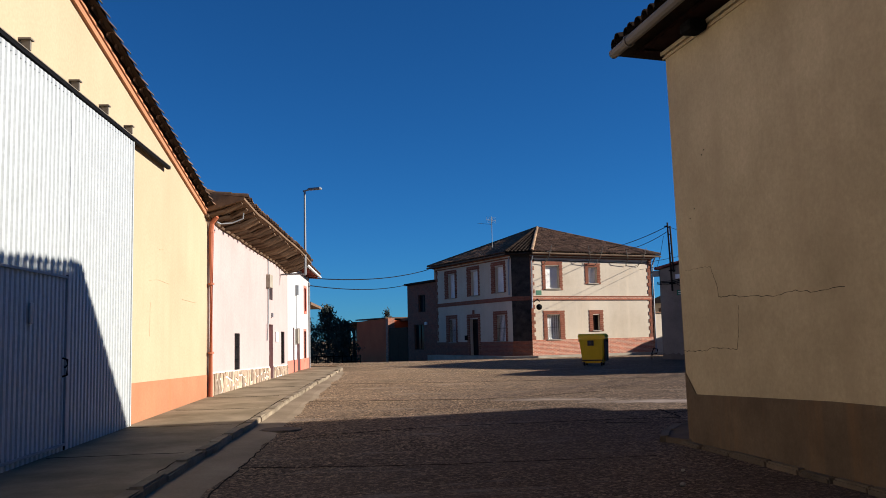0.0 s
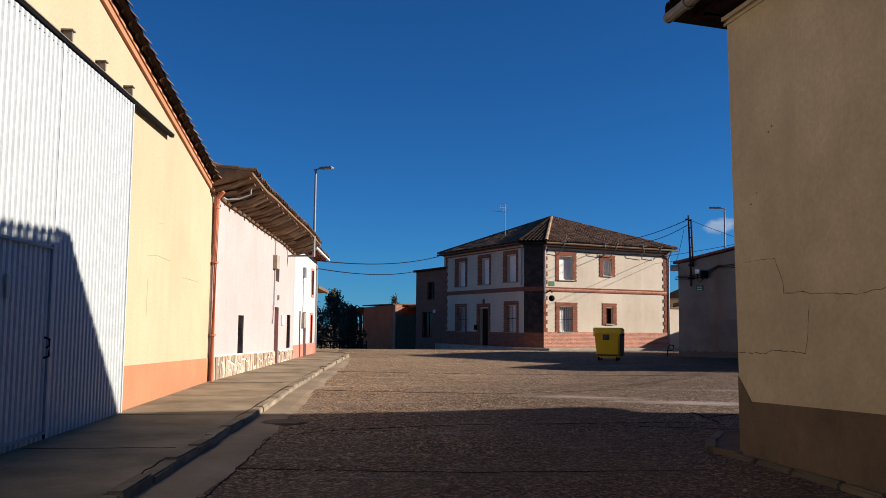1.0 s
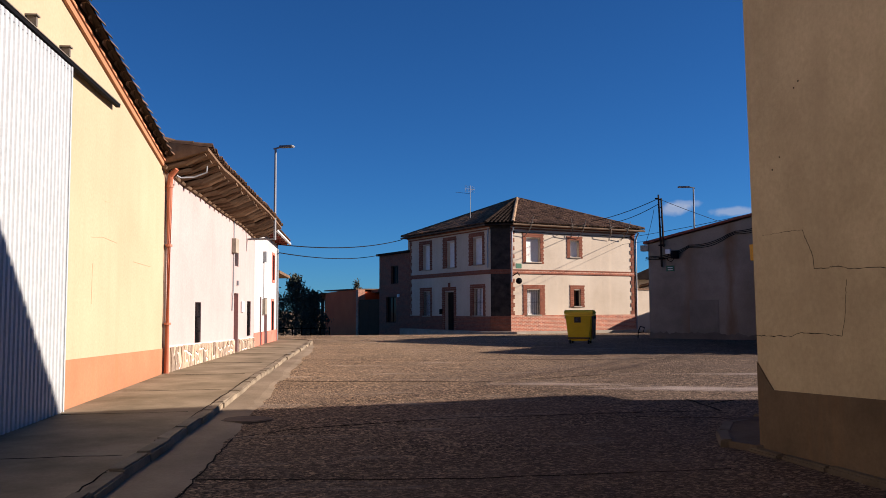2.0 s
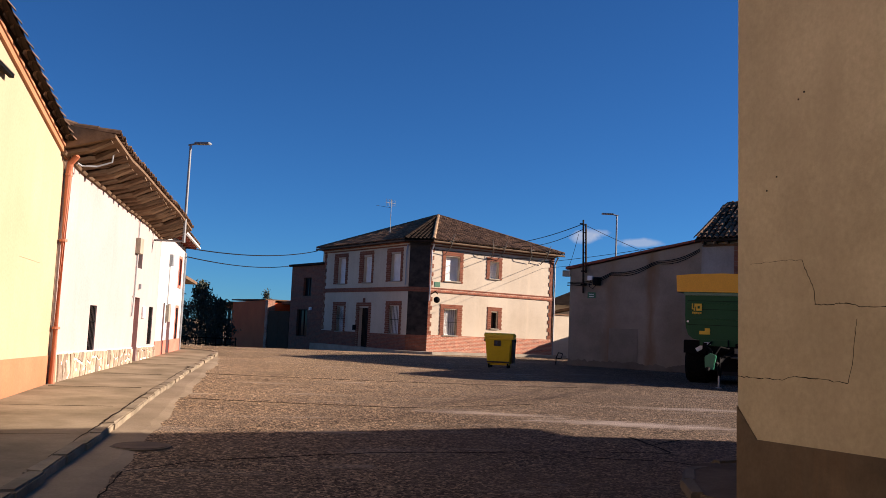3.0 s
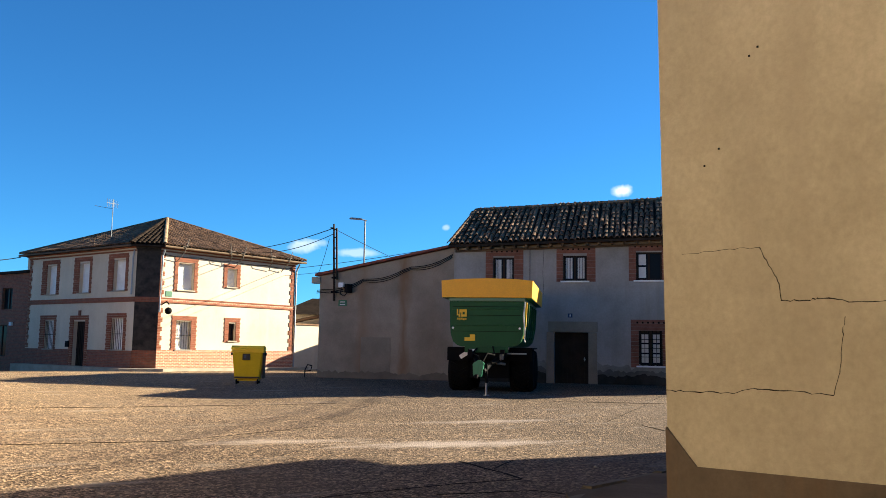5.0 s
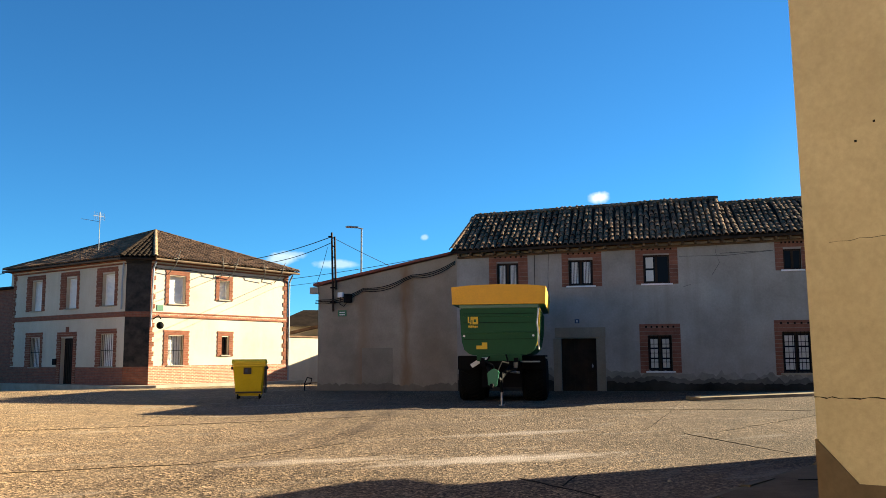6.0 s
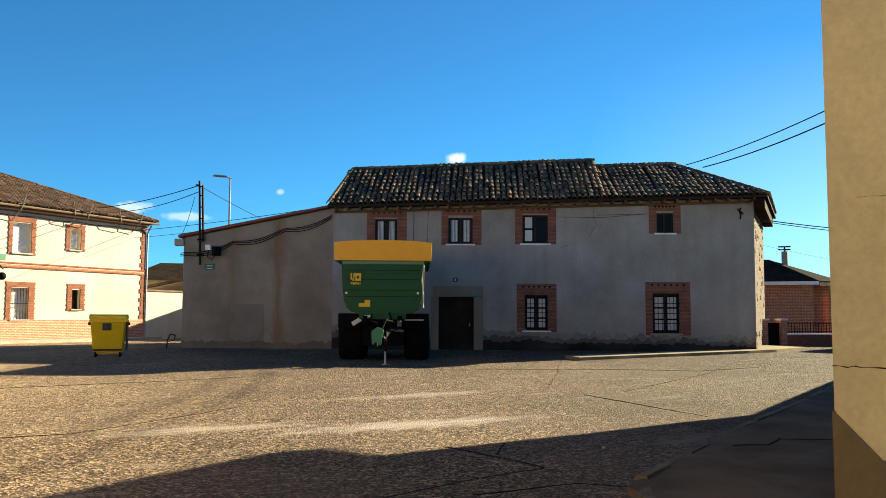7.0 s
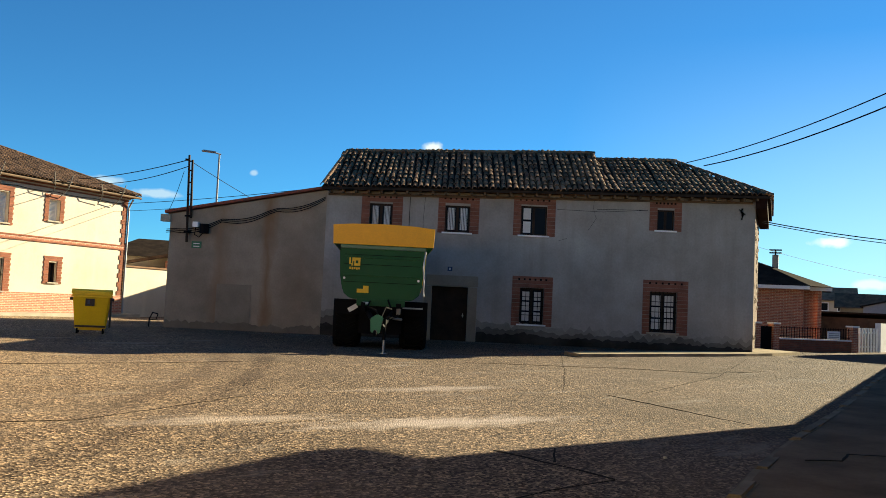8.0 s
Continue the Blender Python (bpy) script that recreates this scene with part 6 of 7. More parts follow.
# ---- outbuildings beyond the cream house ----
def outbuildings():
    c = (HOUSE @ Vector((-0.78, 10.6, 0)))
    d = (HOUSE @ Vector((-0.78, 40, 0)))
    m = line_frame((d.x, d.y), (c.x, c.y))     # runs towards the house
    L = 29.4
    q = lambda s: L - s
    b = thing("brick_annex", m, "dark brown brick two-storey annex beside the cream house", "house")
    bm = bmesh.new()
    wall(bm, q(4.75), q(0.02), -1.2, 5.22, 0.35, [(q(2.9), q(1.75), 3.25, 4.45), (q(3.65), q(2.1), 0.65, 2.4)])
    part("wall", bm, DARKBRICK, b)
    bm = bmesh.new()
    box(bm, q(4.75), q(4.4), 0.35, 5, -1.2, 5.2), box(bm, q(4.75), q(0.0), 5, 5.3, -1.2, 5.2)
    part("rear_wall", bm, DARKBRICK, b)
    box_part("roof", (q(4.9), q(0.0), -0.2, 5.5, 5.22, 5.36), TILEBED, b)
    for i in ((q(2.9), q(1.75), 3.25, 4.45), (q(3.65), q(2.1), 0.65, 2.4)):
        grille_window(b, *i, 0.15, False, DOORWOOD)
    bm = bmesh.new()
    tube(bm, [(q(1.0), 1.5, 5.3), (q(1.0), 1.5, 6.2)], 0.06, 6)
    part("vent_pipe", bm, STEEL, b)
    box_part("wall_lamp", (q(1.75), q(1.5), -0.1, 0, 2.35, 2.55), SIGNWHITE, b)
    g = thing("sheet_gate", m, "grey sheet metal yard gate between brick piers", "gate")
    box_part("leaf", (q(8.3), q(6.6), 0.02, 0.08, -0.9, 2.25), SHEDGREY, g, "", 0.01)
    box_part("leaf", (q(6.58), q(4.9), 0.02, 0.08, -0.9, 2.25), SHEDGREY, g, "", 0.01)
    box_part("pier", (q(8.75), q(8.32), -0.05, 0.5, -1.1, 3.0), BRICK, g, "", 0.01)
    bm = bmesh.new()
    extrude_profile(bm, [(q(8.8), 2.75), (q(4.8), 2.95), (q(4.8), 3.15), (q(8.8), 2.95)], 1.2, 6.0, lambda u, v, y: (u, y, v))
    part("lean_roof", bm, TILE, g, "low shed roof behind the gate")
    box_part("back_wall", (q(8.75), q(4.8), 5.6, 5.9, -1.1, 2.8), WOOD, g)
    o = thing("orange_shed", m, "terracotta painted shed with flat capping", "shed")
    bm = bmesh.new()
    wall(bm, q(15.0), q(8.8), -1.6, lambda x: 3.0 - 0.02 * (q(8.8) - x), 0.3)
    box(bm, q(15.0), q(8.8), 5, 5.3, -1.6, 2.7), box(bm, q(9.1), q(8.8), 0.3, 5, -1.6, 2.85), box(bm, q(15.0), q(14.7), 0.3, 5, -1.6, 2.8)
    part("wall", bm, SHEDORANGE, o)
    box_part("capping", (q(15.1), q(8.7), -0.08, 5.4, 2.99, 3.08), TILE, o)
    s = thing("open_shed", m, "dark open timber shed", "shed")
    bm = bmesh.new()
    box(bm, q(20.5), q(15.1), 3.5, 3.8, -2, 2.5)
    part("back_wall", bm, WOOD, s)
    for x in (20.4, 18.9, 17.4, 16.0, 15.2):
        box_part("post", (q(x), q(x) + 0.2, 0, 0.2, -2, 2.4), WOOD, s)
    bm = bmesh.new()
    extrude_profile(bm, [(q(20.8), 2.25), (q(15.0), 2.75), (q(15.0), 2.9), (q(20.8), 2.4)], -0.3, 4.2, lambda u, v, y: (u, y, v))
    part("roof", bm, TILE, s)


outbuildings()


def yard_behind():
    """Cream yard wall, hut and the dark shed between the cream house and the lean-to."""
    m = line_frame((17.45, 51.75), (22.9, 54.0))
    w = thing("yard_wall", m, "cream rendered yard wall with tile coping", "wall")
    bm = bmesh.new()
    wall(bm, 0, 7, -0.3, 2.65, 0.3)
    part("wall", bm, CREAM, w)
    box_part("coping", (0, 7, -0.06, 0.36, 2.65, 2.73), TILE, w)
    b = thing("back_shed", line_frame((25, 46), (30, 45)), "low rendered shed standing behind the lean-to", "shed")
    box_part("wall", (0, 6, 0, 9, -0.3, 3.75), BUFF, b)
    bm = bmesh.new()
    extrude_profile(bm, [(-0.3, 3.75), (9.3, 3.75), (4.5, 4.4)], -0.2, 6.2, lambda u, v, x: (x, u, v))
    part("roof", bm, TILE, b)
    c = thing("tiled_hut", line_frame((20.0, 60.6), (26.0, 58.0)), "low hut with tiled gable roof behind the yard wall", "hut")
    bm = bmesh.new()
    wall(bm, 0, 6, -0.5, 3.6, 0.3)
    box(bm, 0, 0.3, 0.3, 5, -0.5, 3.6), box(bm, 5.7, 6, 0.3, 5, -0.5, 3.6)
    part("wall", bm, CREAM, c)
    bm = bmesh.new()
    vs = [(-0.4, -0.5, 3.55), (6.4, -0.5, 3.55), (6.4, 5.5, 3.55), (-0.4, 5.5, 3.55)]
    lo = [bm.verts.new(v) for v in vs]
    ap = [bm.verts.new((1.9, 2.5, 4.75)), bm.verts.new((4.2, 2.5, 4.75))]
    bm.faces.new(lo[::-1]), bm.faces.new((lo[0], lo[1], ap[1], ap[0])), bm.faces.new((lo[1], lo[2], ap[1])), bm.faces.new((lo[2], lo[3], ap[0], ap[1])), bm.faces.new((lo[3], lo[0], ap[0]))
    part("roof", bm, DARKTILE, c)
    e = thing("brick_pier_shed", line_frame((19.6, 55.5), (24.0, 54.0)), "shed with brick pier and dark opening", "shed")
    box_part("pier", (1.7, 2.2, 0, 0.5, -0.3, 3.2), BRICK, e)
    box_part("wall", (2.2, 5, 0, 0.3, -0.3, 3.1), CREAM, e)
    bm = bmesh.new()
    extrude_profile(bm, [(-0.6, 2.9), (2.4, 3.6), (5.2, 3.2), (5.2, 3.35), (2.4, 3.75), (-0.6, 3.05)], -0.3, 4, lambda u, v, y: (u, y, v))
    part("roof", bm, TILE, e)
    box_part("back_wall", (-0.5, 5, 3.7, 3.9, -0.3, 2.9), WOOD, e)


yard_behind()


# ---- trailer ----
def trailer():
    d = Vector((0.766, -0.643, 0))
    m = line_frame((14.81, 28.37), (14.81 + d.x, 28.37 + d.y), ground_z(14.7, 28.3) - 0.01)
    t = thing("farm_trailer", m, "green tipping farm trailer with yellow extension sides, parked unhitched", "trailer")
    LEN = 6.0
    def trough(bm, y0, y1, prof):
        extrude_profile(bm, prof, y0, y1, lambda u, v, y: (u, y, v))
    half = [(1.17, 2.92), (1.16, 2.2), (1.14, 1.85), (1.06, 1.6), (0.92, 1.48), (0.78, 1.44)]
    prof = half + [(-x, z) for x, z in half[::-1]]
    bm = bmesh.new()
    trough(bm, 0.0, LEN, prof)
    bmesh.ops.bevel(bm, geom=[e for e in bm.edges if abs(e.verts[0].co.y - e.verts[1].co.y) < 0.01 and e.verts[0].co.y < 0.1], offset=0.02, segments=2, affect="EDGES")
    part("hopper", bm, GREENPAINT, t, "rounded dark green steel hopper")
    # rim, ribs and corner posts
    box_part("top_rim", (-1.2, 1.2, -0.06, LEN + 0.05, 2.86, 2.98), PALEGREEN, t, "pale green top rim", 0.015)
    for z in (2.62, 2.12):
        box_part("front_rib", (-1.1, 1.1, -0.035, 0.01, z - 0.02, z + 0.02), GREENPAINT, t, "", 0.006)
    for k in range(6):
        y = 0.35 + k * 1.05
        for sx in (-1, 1):
            bm = bmesh.new()
            pr = [(sx * 1.1, 2.85), (sx * 1.24, 2.85), (sx * 1.2, 2.1), (sx * 1.12, 1.7), (sx * 1.05, 1.75)]
            extrude_profile(bm, pr, y, y + 0.09, lambda u, v, yy: (u, yy, v))
            part("side_rib", bm, YELLOWPAINT if k == 0 and sx > 0 else GREENPAINT, t)
    # yellow extension boards
    for sx in (-1, 1):
        bm = bmesh.new()
        pr = [(sx * 1.41, 2.97), (sx * 1.435, 3.5), (sx * 1.395, 3.5), (sx * 1.37, 2.97)]
        extrude_profile(bm, pr, -0.1, LEN + 0.1, lambda u, v, y: (u, y, v))
        part("side_board", bm, YELLOWPAINT, t, "yellow extension board")
    for y in (-0.12, LEN + 0.06):
        bm = bmesh.new()
        fr = [(-1.41, 2.97), (1.41, 2.97), (1.435, 3.5), (0.9, 3.55), (0.0, 3.575), (-0.9, 3.55), (-1.435, 3.5)]
        extrude_profile(bm, fr, y, y + 0.045, lambda u, v, yy: (u, yy, v))
        bmesh.ops.bevel(bm, geom=bm.edges[:], offset=0.008, segments=1, affect="EDGES")
        part("end_board", bm, YELLOWPAINT, t, "yellow extension board with arched top")
    # plate added to keep sun out of the gap below the boards
    box_part("rim_plate", (-1.39, 1.39, -0.08, LEN + 0.06, 2.955, 2.975), GREENPAINT, t)
    # stickers
    box_part("sticker", (-0.94, -0.63, -0.05, -0.03, 2.37, 2.6), DECAL, t, "yellow maker's sticker")
    for dims in ((-0.76, -0.69, 2.44, 2.52), (-0.9, -0.86, 2.44, 2.6), (-0.83, -0.8, 2.37, 2.5), (-0.94, -0.88, 2.37, 2.41)):
        box_part("sticker_gap", (dims[0], dims[1], -0.054, -0.049, dims[2], dims[3]), GREENPAINT, t)
    for k in range(5):
        box_part("letter_bar", (-0.93 + 0.062 * k, -0.885 + 0.062 * k, -0.05, -0.03, 2.275 - 0.012 * (k % 2), 2.335 - 0.01 * (k // 3)), DECAL, t)
    box_part("sticker", (-0.52, -0.36, -0.05, -0.03, 1.62, 1.82), DECAL, t)
    box_part("sticker", (-0.69, -0.52, -0.05, -0.03, 1.62, 1.73), DECAL, t)
    # panel seams and the lower front panel
    for z in (2.69, 2.42, 1.92):
        box_part("front_seam", (-1.08, 1.08, -0.028, -0.02, z - 0.006, z + 0.006), IRON, t)
    box_part("front_panel", (-0.68, 0.68, -0.03, 0.02, 1.26, 1.46), GREENPAINT, t, "", 0.01)
    for x in (-1.06, 1.03):
        bm = bmesh.new()
        tube(bm, [(x, -0.02, 2.02), (x, -0.05, 2.02)], 0.035, 10)
        part("reflector", bm, SIGNWHITE, t, "round white reflector")
    # chassis and axle
    for x in (-0.55, 0.45):
        box_part("chassis_rail", (x, x + 0.12, -0.2, LEN - 0.2, 1.1, 1.36), IRON, t)
    # solid black box added as the shadow beneath the hopper
    box_part("belly_frame", (-0.62, 0.62, 0.9, 5.2, 0.45, 1.12), IRON, t)
    box_part("cross_member", (-0.6, 0.62, 0.03, 0.16, 1.1, 1.26), IRON, t)
    def wheel(x, y):
        bm = bmesh.new()
        prof = [(0.34, 0.34), (0.5, 0.39), (0.62, 0.37), (0.67, 0.28), (0.68, 0.0), (0.67, -0.28), (0.62, -0.37), (0.5, -0.39), (0.34, -0.34)]
        n = 28
        rings = []
        for k in range(n):
            a = 2 * math.pi * k / n
            rings.append([bm.verts.new((x + v, y + r * math.cos(a), 0.68 + r * math.sin(a))) for r, v in prof])
        for k in range(n):
            a, b = rings[k], rings[(k + 1) % n]
            for j in range(len(prof) - 1):
                bm.faces.new((a[j], a[j + 1], b[j + 1], b[j]))
        w = part("wheel", bm, RUBBER, t, "wide black tyre")
        bm = bmesh.new()
        tube(bm, [(x - 0.28, y, 0.68), (x + 0.28, y, 0.68)], 0.34, 20)
        part("rim", bm, DECAL, w, "yellow wheel rim")
        bm = bmesh.new()
        for k in range(26):
            a = 2 * math.pi * k / 26
            for sx in (-1, 1):
                mm = Matrix.Translation((x, y, 0.68)) @ Matrix.Rotation(a, 4, "X") @ Matrix.Translation((sx * 0.14, 0, 0.68)) @ Matrix.Rotation(sx * 0.5, 4, "Z")
                box(bm, -0.15, 0.15, -0.03, 0.03, -0.02, 0.03, mm)
        part("tread", bm, RUBBER, w)
    for y in (1.7, 3.2):
        for x in (-1.0, 1.0):
            wheel(x, y)
        bm = bmesh.new()
        tube(bm, [(-1.0, y, 0.68), (1.0, y, 0.68)], 0.09, 8)
        part("axle", bm, IRON, t)
    for sx in (-1, 1):
        box_part("mudguard", (sx * 1.0 - 0.36, sx * 1.0 + 0.36, 0.85, 4.0, 1.38, 1.43), IRON, t, "", 0.01)
        box_part("mudguard_flap", (sx * 1.0 - 0.36, sx * 1.0 + 0.36, 0.8, 0.83, 1.0, 1.4), IRON, t)
    # drawbar, coupling block, jack, hoses
    bm = bmesh.new()
    for x in (-0.4, 0.4):
        tube(bm, [(x, 0.3, 1.15), (0.0 + x * 0.15, -1.35, 0.72)], 0.075, 6)
    part("drawbar", bm, IRON, t, "dark steel drawbar")
    bm = bmesh.new()
    extrude_profile(bm, [(-0.24, 0.95), (-0.06, 1.06), (0.1, 0.98), (0.02, 0.55), (-0.22, 0.58)], -1.5, -1.3, lambda u, v, y: (u, y, v))
    bmesh.ops.bevel(bm, geom=bm.edges[:], offset=0.02, segments=2, affect="EDGES")
    part("coupling_block", bm, TEAL, t, "bright green coupling block")
    bm = bmesh.new()
    tube(bm, [(-0.1, -1.55, 0.6), (-0.1, -1.75, 0.55), (-0.1, -1.85, 0.6)], 0.05, 8)
    part("towing_eye", bm, IRON, t)
    bm = bmesh.new()
    tube(bm, [(0.14, -1.2, 0.38), (0.14, -1.2, 0.95)], 0.045, 8)
    tube(bm, [(0.14, -1.2, 0.95), (0.3, -1.2, 1.0)], 0.02, 6)
    jack = part("jack_leg", bm, IRON, t, "dark parking jack")
    bm = bmesh.new()
    tube(bm, [(0.14, -1.2, 0.02), (0.14, -1.2, 0.4)], 0.028, 8)
    tube(bm, [(0.14, -1.2, 0.01), (0.14, -1.2, 0.03)], 0.09, 10)
    part("jack_foot", bm, STEEL, jack, "bright steel jack foot")
    for k, pts in enumerate(([(-0.3, 0, 1.4), (-0.35, -0.6, 1.25), (-0.1, -1.2, 1.15), (0.0, -1.4, 0.95)], [(0.2, 0, 1.45), (0.3, -0.5, 1.2), (0.15, -1.1, 1.25), (0.05, -1.4, 1.0)], [(0.45, 0.0, 1.35), (0.5, -0.4, 1.0), (0.25, -0.8, 0.95)])):
        bm = bmesh.new()
        tube(bm, pts, 0.025, 6)
        part("hose", bm, RUBBER, t)
    box_part("front_lamp", (-0.52, -0.33, -0.12, -0.04, 1.3, 1.37), SIGNWHITE, t, "white front lamp", 0.01)
    box_part("wheel_chock", (-0.95, -0.66, 0.7, 0.8, 1.12, 1.25), SIGNWHITE, t, "white wheel chock in its holder", 0.01, Matrix.Translation((-0.8, 0, 1.18)) @ Matrix.Rotation(radians(-32), 4, "Y") @ Matrix.Translation((0.8, 0, -1.18)))
    box_part("tool_shelf", (0.62, 1.2, 0.2, 0.7, 1.22, 1.26), GREYSTEEL, t)
    bm = bmesh.new()
    tube(bm, [(1.2, -0.02, 2.85), (1.15, -0.06, 2.4), (1.19, -0.06, 2.0), (1.19, -0.05, 1.6)], 0.024, 6)
    part("tip_lever", bm, STEEL, t, "steel rod along the hopper edge")
    bm = bmesh.new()
    tube(bm, [(0.5, -0.3, 1.05), (0.5, -0.3, 1.22)], 0.06, 8)
    tube(bm, [(0.35, -0.4, 0.95), (0.6, -0.2, 0.92)], 0.04, 8)
    part("valve", bm, DUSTSTEEL, t)


trailer()


# ---- yellow wheeled bin ----
def wheeled_bin():
    m = pose(9.72, 35.95, ground_z(9.5, 35.9), 0, 0, -24) @ Matrix.Diagonal((0.86, 0.9, 1.0, 1))
    b = thing("wheeled_bin", m, "yellow plastic wheeled recycling container standing in the square", "container")
    bm = bmesh.new()
    lo = [(-0.5, -0.38), (0.5, -0.38), (0.5, 0.38), (-0.5, 0.38)]
    hi = [(-0.62, -0.5), (0.62, -0.5), (0.62, 0.5), (-0.62, 0.5)]
    a = [bm.verts.new((x, y, 0.11)) for x, y in lo]
    c = [bm.verts.new((x, y, 1.14)) for x, y in hi]
    bm.faces.new(a[::-1]), bm.faces.new(c)
    for k in range(4):
        bm.faces.new((a[k], a[(k + 1) % 4], c[(k + 1) % 4], c[k]))
    bmesh.ops.bevel(bm, geom=bm.edges[:], offset=0.05, segments=3, affect="EDGES")
    part("body", bm, BINYELLOW, b)
    box_part("rim", (-0.66, 0.66, -0.54, 0.54, 1.1, 1.16), BINLID, b, "", 0.02)
    bm = bmesh.new()
    extrude_profile(bm, [(-0.55, 1.165), (0.56, 1.165), (0.55, 1.25), (0.3, 1.32), (-0.3, 1.34), (-0.5, 1.315), (-0.57, 1.26)], -0.66, 0.66, lambda u, v, x: (x, u, v))
    bmesh.ops.bevel(bm, geom=bm.edges[:], offset=0.03, segments=2, affect="EDGES")
    part("lid", bm, BINLID, b, "domed yellow lid")
    box_part("label", (-0.2, 0.1, -0.515, -0.46, 0.84, 1.06), BINDARK, b, "dark faded sticker")
    box_part("label", (-0.13, -0.05, -0.525, -0.5, 0.9, 1.02), SIGNBLUE, b)
    box_part("foot_bar", (-0.5, 0.5, -0.46, -0.4, 0.2, 0.26), BINDARK, b, "", 0.01)
    bm = bmesh.new()
    extrude_profile(bm, [(0.34, 0.2), (0.52, 1.12), (-0.52, 1.12), (-0.34, 0.2)], 0.6, 0.655, lambda u, v, x: (x, u, v))
    part("side_frame", bm, BINDARK, b, "dark side lifting frame")
    for x in (-0.68, 0.68):
        bm = bmesh.new()
        tube(bm, [(x - 0.05, 0, 1.04), (x + 0.05, 0, 1.04)], 0.05, 10)
        part("trunnion", bm, BINDARK, b)
    for x in (-0.42, 0.42):
        for y in (-0.32, 0.32):
            bm = bmesh.new()
            tube(bm, [(x - 0.03, y, 0.1), (x + 0.03, y, 0.1)], 0.1, 16)
            w = part("castor", bm, RUBBER, b)
            box_part("fork", (x - 0.05, x + 0.05, y - 0.03, y + 0.03, 0.14, 0.22), STEEL, w)


wheeled_bin()


# ---- street lamps and cables ----
def street_lamp(name, base, top, arm, label, brackets=None):
    l = thing(name, Matrix.Translation(base), label, "street lamp", "street lamps")
    bm = bmesh.new()
    tube(bm, [(0, 0, 0), (0, 0, top - base[2])], 0.05, 10, 0.036)
    part("pole", bm, LAMPGREY, l)
    z = top - base[2]
    bm = bmesh.new()
    ax, ay = arm
    tube(bm, [(-ax * 0.1, -ay * 0.1, z - 0.02), (ax * 0.45, ay * 0.45, z + 0.04)], 0.03, 8)
    part("arm", bm, LAMPGREY, l)
    bm = bmesh.new()
    dirm = line_frame((0, 0), arm)
    box(bm, 0.25 * math.hypot(ax, ay), math.hypot(ax, ay), -0.12, 0.12, z + 0.0, z + 0.07, dirm)
    bmesh.ops.bevel(bm, geom=bm.edges[:], offset=0.02, segments=2, affect="EDGES")
    part("lamp_head", bm, LAMPGREY, l, "flat grey lamp head")
    for (bx, by, bz) in brackets or ():
        bm = bmesh.new()
        tube(bm, [(0, 0, bz - base[2]), (bx - base[0], by - base[1], bz - base[2])], 0.035, 6)
        part("bracket", bm, LAMPGREY, l)


street_lamp("street_lamp", (-2.02, 31.6, 3.88), 7.02, (0.62, -0.25), "grey street lamp on wall brackets at the eaves", [(-3.1, 31.9, 4.5), (-3.1, 31.9, 3.92)])
street_lamp("street_lamp", (17.45, 42.9, 3.0), 7.5, (-0.75, 0.1), "slim grey street lamp behind the lean-to")


def cable(name, a, b, sag, r=0.016, label="black overhead cable between the houses"):
    a, b = Vector(a), Vector(b)
    bm = bmesh.new()
    n = 16
    tube(bm, [a.lerp(b, k / n) - Vector((0, 0, sag * 4 * (k / n) * (1 - k / n))) for k in range(n + 1)], r, 5)
    tagged(part(name, bm, CABLE), label, "cable", "overhead cables")


POLE = FACADE @ Vector((0.58, -0.14, 6.5))
hp = lambda x, y, z: tuple(HOUSE @ Vector((x, y, z)))
cable("overhead_cable", POLE, hp(5.2, -0.5, 6.5), 0.12, 0.018)
cable("overhead_cable", POLE - Vector((0, 0, 0.25)), hp(5.9, -0.5, 6.38), 0.2, 0.016)
cable("overhead_cable", FACADE @ Vector((6.0, 0.6, 5.85)), hp(8.95, 4.2, 5.75), 0.15, 0.013)
cable("overhead_cable", FACADE @ Vector((6.0, 0.9, 5.8)), hp(8.95, 4.4, 5.45), 0.3, 0.01)
cable("overhead_cable", POLE, (22.5, 44.0, 5.0), 0.1, 0.012)
cable("overhead_cable", POLE - Vector((0.3, 0.3, 0.5)), FACADE @ Vector((-0.35, 0.1, 4.2)), 0.25, 0.01)
cable("overhead_cable", (-2.45, 39.3, 4.3), hp(-1.2, 10.9, 6.05), 0.3, 0.024)
cable("overhead_cable", (-2.45, 39.3, 3.95), hp(-0.85, 15.2, 5.3), 0.25, 0.022)
RIDGE_END = FACADE @ Vector((20.1, 3.0, 7.8))
cable("overhead_cable", RIDGE_END, (22.0, 13.2, 9.0), 0.45, 0.02)
cable("overhead_cable", RIDGE_END + Vector((0.5, -0.5, -0.1)), (22.0, 12.6, 8.9), 0.5, 0.024)
cable("overhead_cable", FACADE @ Vector((22.3, 0.2, 5.2)), (48, 17.0, 5.65), 0.5, 0.02)
cable("overhead_cable", FACADE @ Vector((22.3, 0.4, 5.17)), (48, 17.3, 5.55), 0.55, 0.016)
cable("overhead_cable", FACADE @ Vector((22.3, 2.6, 4.6)), (60, 26.0, 4.2), 0.4, 0.007)


